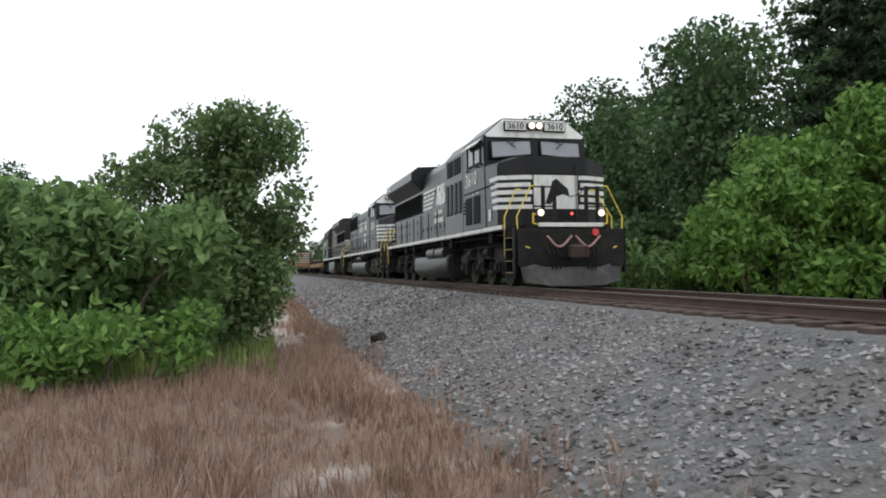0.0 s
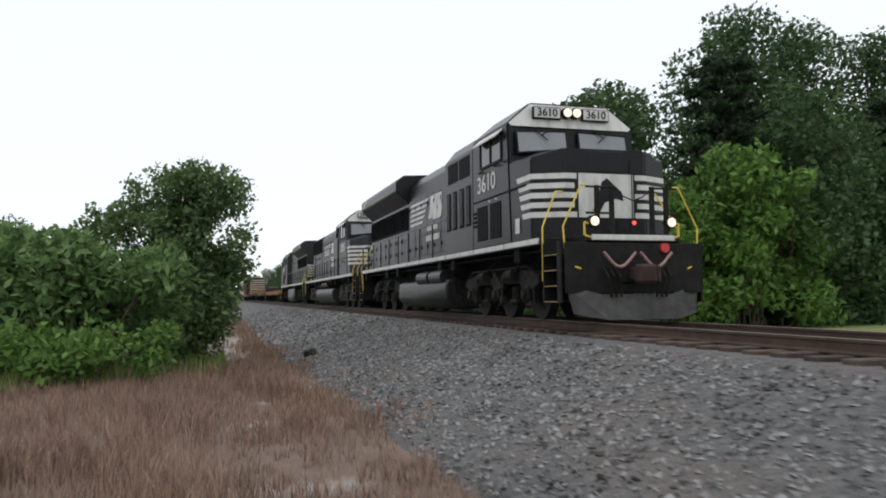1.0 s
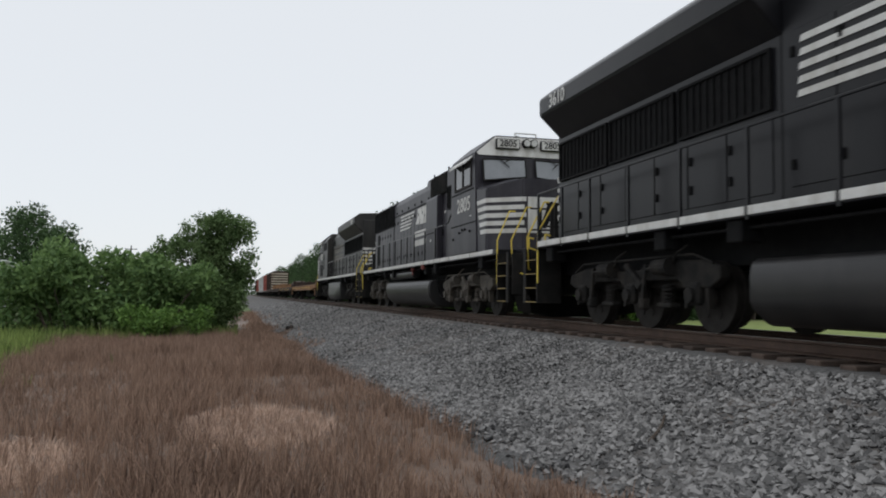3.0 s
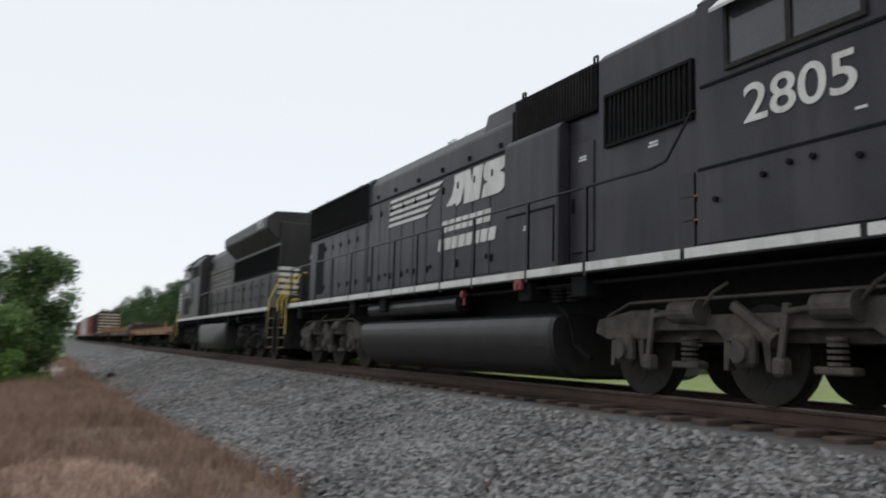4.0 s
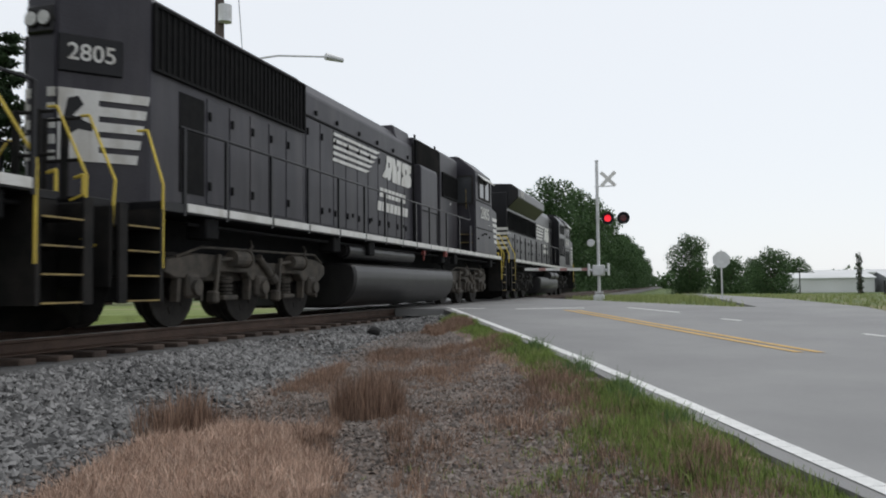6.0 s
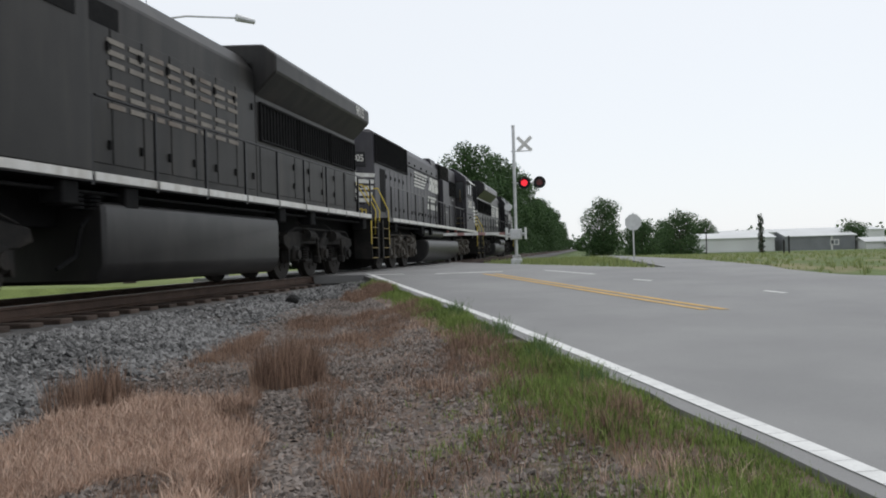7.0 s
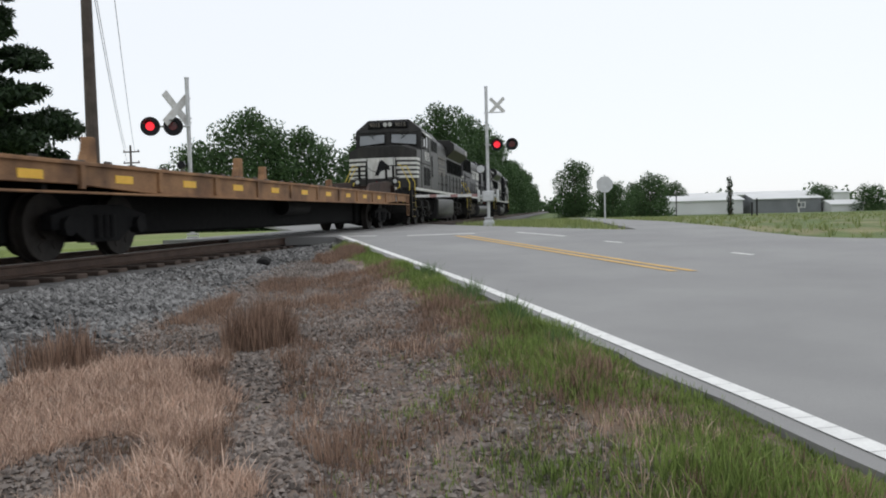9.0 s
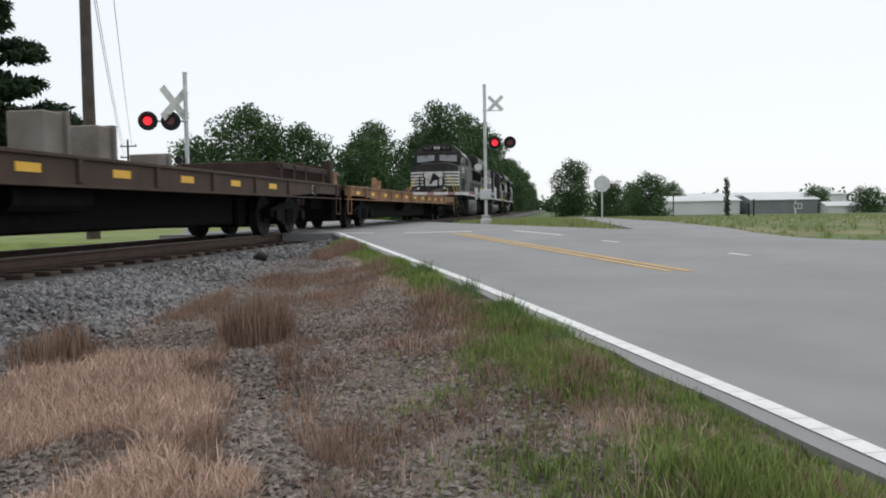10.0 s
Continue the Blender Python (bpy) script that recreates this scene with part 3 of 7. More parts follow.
def steps_and_pilot(body, y, d):
    """Front or rear end at y; d = +1 when the loco lies towards +y of it."""
    bm = bmesh.new()
    box(bm, -1.40, 1.40, y, y + d * 0.06, 0.52, 1.42, 0.01)
    plate = part("end_plate", bm, UNDER, body)
    bm = bmesh.new()
    box(bm, -0.35, 0.35, y - d * 0.05, y - d * 0.002, 0.70, 1.10, 0.02)
    part("draft_gear_box", bm, UNDER, plate)
    for s in (-1, 1):
        for x0, x1, a, b in ((0.95, 1.0, 0.06, 0.85), (1.0, 1.48, 0.80, 0.86), (1.44, 1.48, 0.06, 0.2)):
            bm = bmesh.new()
            box(bm, s * x0, s * x1, y + d * a, y + d * b, 0.35, 1.45)
            part("step_side", bm, UNDER, body)
        for z in (0.38, 0.66, 0.94, 1.22):
            bm = bmesh.new()
            box(bm, s * 1.0, s * 1.47, y + d * 0.20, y + d * 0.80, z - 0.02, z)
            tread = part("step", bm, UNDER, body)
            bm = bmesh.new()
            box(bm, s * 1.47, s * 1.486, y + d * 0.21, y + d * 0.78, z - 0.016, z + 0.003)
            part("step_edge", bm, STEPEDGE, tread, "worn yellow step edge")
    bm = bmesh.new()
    box(bm, -0.13, 0.13, y - d * 0.42, y, 0.74, 0.98, 0.03)
    box(bm, -0.24, 0.12, y - d * 0.62, y - d * 0.36, 0.68, 1.02, 0.05)
    box(bm, 0.10, 0.20, y - d * 0.60, y - d * 0.46, 0.70, 1.0, 0.03)
    part("coupler", bm, RUSTDARK, body, "rusty knuckle coupler")


def plow(body, y, d):
    bm = bmesh.new()
    top = [(-1.36, 0.10), (-0.72, -0.08), (0.72, -0.08), (1.36, 0.10)]
    bot = [(-1.36, -0.02), (-0.72, -0.30), (0.72, -0.30), (1.36, -0.02)]
    zt = [0.66, 0.50, 0.50, 0.66]
    va = [bm.verts.new((x, y + d * o, z)) for (x, o), z in zip(top, zt)]
    vb = [bm.verts.new((x * (0.93 if abs(x) > 1 else 1), y + d * o, z)) for (x, o), z in zip(bot, (0.16, 0.055, 0.055, 0.16))]
    for i in range(3):
        bm.faces.new((va[i], va[i + 1], vb[i + 1], vb[i]))
    bmesh.ops.solidify(bm, geom=bm.faces[:], thickness=0.03)
    part("plow", bm, PLOWMAT if body.name.startswith("leading") and d > 0 else UNDER, body, "dust-covered grey snow plow")


def hoses(body, y, d):
    bm = bmesh.new()
    for s in (-1, 1):
        pts = [(s * (0.05 + 0.65 * k / 8), y - d * 0.14, 1.24 - 0.26 * math.sin(math.pi * k / 8) ** 1.2) for k in range(9)]
        tube(bm, pts, 0.028)
    part("air_hose", bm, HOSE, body, "faded pink coiled multiple-unit hose")
    for s in (-1, 1):
        for k in range(3):
            bm = bmesh.new()
            tube(bm, [(s * (0.42 + 0.12 * k), y - d * 0.02, 0.98), (s * (0.40 + 0.12 * k), y - d * 0.2, 0.80), (s * (0.36 + 0.1 * k), y - d * 0.14, 0.45)], 0.022)
            part("brake_hose", bm, UNDER, body)


def lamp(parent, name, x, y, z, d, r, lens, label=""):
    bm = bmesh.new()
    rod(bm, (x, y + d * 0.02, z), (x, y + d * 0.16, z), r + 0.025, 14)
    ob = part(name, bm, UNDER, parent, label)
    bm = bmesh.new()
    rod(bm, (x, y + d * 0.0, z), (x, y + d * 0.05, z), r, 14)
    part("lens", bm, lens, ob)
    return ob


def yellow_rails(body, y, d, top=2.45):
    """Tall grab rails beside the steps of one end."""
    for s in (-1, 1):
        bm = bmesh.new()
        tube(bm, [(s * 1.47, y + d * 0.86, 0.75), (s * 1.47, y + d * 0.86, 1.75), (s * 1.10, y + d * 1.05, top), (s * 0.95, y + d * 1.05, top)], 0.017)
        part("grab_rail", bm, YELLOW, body, "yellow step handrail")
        bm = bmesh.new()
        tube(bm, [(s * 1.10, y - d * 0.02, 0.95), (s * 1.36, y + d * 0.06, 1.05), (s * 1.40, y + d * 0.08, 1.70), (s * 1.02, y + d * 0.10, top), (s * 0.9, y + d * 0.10, top)], 0.017)
        part("grab_rail", bm, YELLOW, body, "yellow step handrail")
        bm = bmesh.new()
        tube(bm, [(s * 0.80, y + d * 0.06, 1.5), (s * 0.98, y + d * 0.06, 1.55), (s * 0.98, y + d * 0.06, 1.78), (s * 0.86, y + d * 0.06, 1.75)], 0.02)
        part("cut_lever", bm, YELLOW, body, "yellow bent cut lever")


def end_rails(body, y, d):
    for x in (-0.72, -0.42, 0.42, 0.72):
        bm = bmesh.new()
        box(bm, x - 0.05, x + 0.05, y + d * 0.03, y + d * 0.08, 1.5, 2.45, 0.01)
        part("rail_post", bm, UNDER, body)
    for z in (1.95, 2.42):
        for s in (-1, 1):
            bm = bmesh.new()
            rod(bm, (s * 0.95, y + d * 0.05, z), (s * 0.4, y + d * 0.05, z), 0.02, 6)
            part("end_rail", bm, UNDER, body)
    bm = bmesh.new()
    tube(bm, [(-0.4, y + d * 0.02, 2.42), (-0.2, y, 2.25), (0, y, 2.18), (0.2, y, 2.25), (0.4, y + d * 0.02, 2.42)], 0.012)
    part("safety_chain", bm, UNDER, body)


def side_rails(body, y0, y1, posts, top=2.50):
    """Walkway handrail, with a post and a white sill panel for each bay."""
    for s in (-1, 1):
        bm = bmesh.new()
        tube(bm, [(s * 1.47, y0, top), (s * 1.47, y1, top)], 0.019)
        part("handrail", bm, BLACK, body)
        for p in posts:
            bm = bmesh.new()
            box(bm, s * 1.47 - 0.02, s * 1.47 + 0.02, p - 0.03, p + 0.03, 1.40, top, 0.005)
            part("rail_post", bm, BLACK, body)


def white_sills(body, stops):
    for s in (-1, 1):
        for a, b in zip(stops, stops[1:]):
            bm = bmesh.new()
            x0, x1 = sorted((s * 1.485, s * 1.506))
            box(bm, x0, x1, a + 0.035, b - 0.035, 1.455, 1.56, 0.004)
            part("sill_stripe", bm, WHITE, body, "worn white sill stripe")


def nose_and_cab(body, paint, n, peak):
    """Wide nose with chamfered corners and a gabled top, then the cab. n: plan of the nose front. The loco's front is at y = 0."""
    xm, xw = n["xm"], n["xw"]
    xs = [-xw, -xm, xm, xw]
    fy = [n["side"], n["front"], n["front"], n["side"]]
    ft = [n["z_side"], n["z_mid"], n["z_mid"], n["z_side"]]
    bt = [n["z_side"] + 0.10, peak, peak, n["z_side"] + 0.10]
    bm = bmesh.new()
    lo = [bm.verts.new((x, y, 1.55)) for x, y in zip(xs, fy)] + [bm.verts.new((xw, n["cab"], 1.55)), bm.verts.new((-xw, n["cab"], 1.55))]
    mid = [bm.verts.new((x, y, z)) for x, y, z in zip(xs, fy, ft)]
    back = [bm.verts.new((x, n["cab"] + (0.10 if abs(x) < 1.3 else 0.14), z)) for x, z in zip(xs, bt)]
    for i in range(3):
        bm.faces.new((lo[i], lo[i + 1], mid[i + 1], mid[i]))
        bm.faces.new((mid[i], mid[i + 1], back[i + 1], back[i]))
    bm.faces.new((lo[3], lo[4], back[3], mid[3]))
    bm.faces.new((lo[5], lo[0], mid[0], back[0]))
    bm.faces.new((back[0], back[1], back[2], back[3], lo[4], lo[5]))
    bm.faces.new(lo[::-1])
    bmesh.ops.recalc_face_normals(bm, faces=bm.faces[:])
    bmesh.ops.bevel(bm, geom=bm.edges[:], offset=0.03, segments=2, affect="EDGES")
    nose = part("nose", bm, paint, body)
    # cab shell
    bm = bmesh.new()
    sect = [(-1.5, 1.55), (-1.5, 4.08), (-0.92, 4.56), (0.92, 4.56), (1.5, 4.08), (1.5, 1.55)]
    f = [bm.verts.new((x, n["cab"] + 0.02 + max(0.0, (z - 3.2)) * 0.22, z)) for x, z in sect]
    r = [bm.verts.new((x, n["cab_rear"], z)) for x, z in sect]
    bm.faces.new(f[::-1])
    bm.faces.new(r)
    for i in range(6):
        bm.faces.new((f[i], f[(i + 1) % 6], r[(i + 1) % 6], r[i]))
    bmesh.ops.recalc_face_normals(bm, faces=bm.faces[:])
    bmesh.ops.bevel(bm, geom=bm.edges[:], offset=0.035, segments=2, affect="EDGES")
    cab = part("cab", bm, paint, body)

    def lean(z):
        return n["cab"] + 0.02 + max(0.0, (z - 3.2)) * 0.22
    # white brow above the windshield
    bm = bmesh.new()
    pts = [(-1.46, 4.08), (-1.40, 4.02), (1.40, 4.02), (1.46, 4.08), (0.92, 4.52), (-0.92, 4.52)]
    a = [bm.verts.new((x, lean(z) - 0.008, z)) for x, z in pts]
    b = [bm.verts.new((x, lean(z) + 0.02, z)) for x, z in pts]
    bm.faces.new(a[::-1])
    for i in range(6):
        bm.faces.new((a[i], a[(i + 1) % 6], b[(i + 1) % 6], b[i]))
    bmesh.ops.recalc_face_normals(bm, faces=bm.faces[:])
    part("brow", bm, n.get("brow", WHITE), body, n.get("brow_label", "white painted cab brow"))
    # windshields with frames and wipers
    for s in (-1, 1):
        bm = bmesh.new()
        pts = [(s * 0.14, peak + 0.10), (s * 1.30, n["z_side"] + 0.30), (s * 1.30, 3.90), (s * 0.14, 3.94)]
        v = [bm.verts.new((x, lean(z) - 0.012, z)) for x, z in pts]
        u = [bm.verts.new((x, lean(z) + 0.02, z)) for x, z in pts]
        bm.faces.new(v)
        for i in range(4):
            bm.faces.new((v[i], v[(i + 1) % 4], u[(i + 1) % 4], u[i]))
        bmesh.ops.recalc_face_normals(bm, faces=bm.faces[:])
        ws = part("windshield", bm, GLASS, cab, "windshield glass, its grey standing in for reflected sky")
        bm = bmesh.new()
        loop = pts + pts[:1]
        tube(bm, [(x, lean(z) - 0.012, z) for x, z in loop], 0.022)
        part("window_frame", bm, UNDER, ws)
        bm = bmesh.new()
        tube(bm, [(s * 0.95, lean(4.0) - 0.05, 4.0), (s * 0.6, lean(3.7) - 0.05, 3.72)], 0.012)
        tube(bm, [(s * 0.45, lean(4.0) - 0.05, 4.0), (s * 0.75, lean(3.8) - 0.05, 3.82)], 0.012)
        part("wiper", bm, UNDER, ws)
    return cab


def nose_stripes(body, n, marks=WHITE):
    """Five white stripes that wrap each corner of the nose, and the white centre panel with a dark emblem shape."""
    e = 0.006
    for s in (-1, 1):
        for k in range(5):
            z0 = 1.97 + 0.185 * k
            z1 = z0 + 0.105
            back = n["side"] + 0.42 + 0.07 * k
            xw = n["xw"]
            path = [(xw + e, back), (xw + e, n["side"] + 0.02), (xw - 0.02 + e, n["side"] - e - 0.012), (n["xm"] + 0.01, n["front"] - e), (0.64 + 0.05 * (k % 2), n["front"] - e)]
            bm = bmesh.new()
            lo = [bm.verts.new((s * x, y, z0)) for x, y in path]
            hi = [bm.verts.new((s * x, y + (0.06 if i == 0 else 0), z1)) for i, (x, y) in enumerate(path)]
            for i in range(len(path) - 1):
                bm.faces.new((lo[i], lo[i + 1], hi[i + 1], hi[i]))
            bmesh.ops.recalc_face_normals(bm, faces=bm.faces[:])
            part("stripe", bm, marks, body, "white nose stripe")
    bm = bmesh.new()
    prism(bm, [(-0.60, 1.97), (0.60, 1.97), (0.60, 2.82), (-0.60, 2.82)], "y", n["front"] - 0.008, n["front"] + 0.01)
    part("emblem_panel", bm, marks, body, "white panel on the nose")
    bm = bmesh.new()
    blob = [(-0.30, 2.10), (-0.14, 2.08), (-0.04, 2.26), (0.20, 2.34), (0.38, 2.30), (0.34, 2.48), (0.16, 2.62), (0.02, 2.74), (-0.10, 2.66), (-0.16, 2.44)]
    prism(bm, blob, "y", n["front"] - 0.012, n["front"] - 0.004)
    part("emblem", bm, BLACK, body, "dark emblem shape")


def cab_side(body, y0, y1, z0, z1, shade_panel=True):
    """Side windows of the cab with a frame, a centre bar and a sun shade."""
    for s in (-1, 1):
        bm = bmesh.new()
        x0, x1 = sorted((s * 1.49, s * 1.506))
        box(bm, x0, x1, y0, y1, z0, z1)
        win = part("side_window", bm, SIDEGLASS, body, "dark cab side window")
        bm = bmesh.new()
        for a, b in ((y0, y0 + 0.05), ((y0 + y1) / 2 - 0.03, (y0 + y1) / 2 + 0.03), (y1 - 0.05, y1)):
            box(bm, min(s * 1.50, s * 1.53), max(s * 1.50, s * 1.53), a, b, z0, z1)
        for a, b in ((z0 - 0.03, z0 + 0.02), (z1 - 0.02, z1 + 0.03)):
            box(bm, min(s * 1.50, s * 1.535), max(s * 1.50, s * 1.535), y0, y1, a, b)
        part("window_frame", bm, STEEL, win)
        bm = bmesh.new()
        prism(bm, [(s * 1.50, z1 + 0.02), (s * 1.50, z1 + 0.06), (s * 1.68, z1 - 0.10), (s * 1.67, z1 - 0.13)], "y", y0 - 0.05, y1 + 0.05)
        part("sun_shade", bm, SIGNWHITE, win, "pale sun shade over the window")


def deck(body, length, tank, tank_profile, air=None):
    bm = bmesh.new()
    box(bm, -1.485, 1.485, 0.86, length - 0.86, 1.43, 1.555, 0.01)
    box(bm, -1.0, 1.0, 0.05, length - 0.05, 1.45, 1.55, 0.01)
    part("walkway", bm, BLACK, body)
    # near-black frame: the shade below the walkway is put into its colour
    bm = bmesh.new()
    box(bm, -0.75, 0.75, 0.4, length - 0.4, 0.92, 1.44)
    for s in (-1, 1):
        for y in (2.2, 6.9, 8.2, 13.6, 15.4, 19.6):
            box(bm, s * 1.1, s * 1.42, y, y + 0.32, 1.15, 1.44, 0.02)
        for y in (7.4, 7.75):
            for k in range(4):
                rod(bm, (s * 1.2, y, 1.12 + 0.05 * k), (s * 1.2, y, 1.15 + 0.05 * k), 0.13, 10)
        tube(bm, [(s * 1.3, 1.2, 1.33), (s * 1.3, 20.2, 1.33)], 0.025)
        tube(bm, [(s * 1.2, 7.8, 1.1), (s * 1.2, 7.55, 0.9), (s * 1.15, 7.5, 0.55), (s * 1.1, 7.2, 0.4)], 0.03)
    part("underframe", bm, GRILLEBLACK, body)
    bm = bmesh.new()
    prism(bm, tank_profile, "y", tank[0], tank[1], 0.05)
    ft = part("fuel_tank", bm, TANKMAT, body, "black oily fuel tank", smooth=True)
    ft.data.set_sharp_from_angle(angle=radians(38))
    if air:
        for s in (-1, 1):
            bm = bmesh.new()
            rod(bm, (s * 1.18, air[0], 1.22), (s * 1.18, air[1], 1.22), 0.16, 16)
            bmesh.ops.bevel(bm, geom=[e for e in bm.edges if e.calc_face_angle(0) > 1.0], offset=0.05, segments=2, affect="EDGES")
            part("air_reservoir", bm, TANKMAT, body)


def doors(body, x, spans, z0, z1, paint):
    """Hinged hood doors: shallow proud panels with a latch."""
    for s in (-1, 1):
        for a, b in spans:
            bm = bmesh.new()
            x0, x1 = sorted((s * (x - 0.01), s * (x + 0.014)))
            box(bm, x0, x1, a + 0.02, b - 0.02, z0, z1, 0.006)
            d = part("hood_door", bm, paint, body)
            for z in (z0 + 0.25, z1 - 0.25):
                bm = bmesh.new()
                box(bm, min(s * x, s * (x + 0.04)), max(s * x, s * (x + 0.04)), b - 0.10, b - 0.05, z - 0.06, z + 0.06)
                part("latch", bm, GRILLEBLACK, d)


def louvres(body, x, y0, y1, z0, z1, step=0.09):
    """A framed intake with upright slats."""
    for s in (-1, 1):
        bm = bmesh.new()
        box(bm, min(s * x, s * (x + 0.01)), max(s * x, s * (x + 0.01)), y0, y1, z0, z1)
        g = part("grille", bm, GRILLEBLACK, body, "dark slatted air intake")
        bm = bmesh.new()
        for a, b, c, d in ((y0 - .04, y1 + .04, z0 - .04, z0), (y0 - .04, y1 + .04, z1, z1 + .04), (y0 - .04, y0, z0, z1), (y1, y1 + .04, z0, z1)):
            box(bm, min(s * x, s * (x + .05)), max(s * x, s * (x + .05)), a, b, c, d)
        k = int((y1 - y0) / step)
        for i in range(1, k):
            y = y0 + (y1 - y0) * i / k
            box(bm, min(s * x, s * (x + .035)), max(s * x, s * (x + .035)), y - 0.014, y + 0.014, z0, z1)
        part("slat", bm, GRILLEBLACK, g)


def flag_logo(body, x, y0, y1, z0, z1, block, letters, marks):
    """Fleet livery as plain shapes: five slanted bars, a white block shape with dark wedges, and two rows of bars below it."""
    for s in (-1, 1):
        xa, xb = sorted((s * (x + 0.002), s * (x + 0.012)))
        h = (z1 - z0) / 9
        for k in range(5):
            za = z0 + 2 * k * h
            lean = 0.16
            bm = bmesh.new()
            q = [(y0 + 0.74 - 0.17 * k, za), (y1 - lean * 0.3 * k / 4, za), (y1 - 0.03 - lean * 0.3 * k / 4, za + h), (y0 + 0.52 - 0.17 * k, za + h)]
            prism(bm, q, "x", xa, xb)
            part("livery_bar", bm, marks, body, "slanted white livery bar")
        a, b = block
        w_ = b - a
        tall = z1 - z0
        plan = [
            [(0.0, 0.10), (0.10, 0.42), (0.13, 0.74), (0.12, 1.02), (0.33, 1.02), (0.31, 0.52), (0.27, 0.10), (0.20, 0.0), (0.17, 0.13), (0.10, 0.06)],
            [(0.31, 1.02), (0.40, 1.02), (0.52, 0.0), (0.33, 0.0)],
            [(0.45, 0.62), (0.53, 0.0), (0.60, 0.0), (0.63, 1.02), (0.47, 1.02)],
            [(0.68, 1.02), (0.65, 0.92), (0.65, 0.62), (0.68, 0.50), (0.73, 0.44), (0.66, 0.36), (0.64, 0.0), (0.90, 0.0), (0.97, 0.06), (1.0, 0.18), (1.0, 0.44), (0.96, 0.56), (0.91, 0.62), (0.98, 0.70), (0.98, 1.02)],
        ]
        shapes = [[(b - u * w_ - 0.10 * (v - 0.5) * tall, z0 + v * tall) for u, v in q] for q in plan]
        if s > 0:
            shapes = [[(a + b - yy, zz) for yy, zz in q][::-1] for q in shapes]
        for i, q in enumerate(shapes):
            bm = bmesh.new()
            prism(bm, q, "x", xa - 0.001 * i, xb + 0.001 * i)
            part("livery_mark", bm, marks, body, "white block mark")
        for row, (za, zb, n) in enumerate(letters):
            ya, yb = a + 0.46 - 0.18 * row, b + 0.20 + 0.14 * row
            for k in range(n):
                p = ya + (yb - ya) * k / n
                q = ya + (yb - ya) * (k + 0.84) / n
                bm = bmesh.new()
                prism(bm, [(p + 0.04, za), (q + 0.04, za), (q, zb), (p, zb)], "x", xa, xb)
                part("livery_letter_bar", bm, marks, body)


def road_number(body, digits, y, z, size, marks=WHITE, x=1.505):
    for s in (-1, 1):
        lettering("road_number", digits, size, pose(s * (x + 0.004), y, z) @ facing(s), marks, body, 1.22)


def number_boards(body, digits, y, z, x, face=None, ink=None):
    for s in (-1, 1):
        bm = bmesh.new()
        box(bm, s * x - 0.33, s * x + 0.33, y - 0.05, y + 0.05, z - 0.13, z + 0.13, 0.02)
        nb = part("number_board", bm, BLACK, body, "number board with four digits")
        bm = bmesh.new()
        box(bm, s * x - 0.30, s * x + 0.30, y - 0.06, y - 0.03, z - 0.105, z + 0.105)
        part("board_face", bm, face or WHITE, nb)
        lettering("board_digits", digits, 0.23, pose(s * x, y - 0.065, z, 90, 0, 0), ink or BLACK, nb, 1.05)


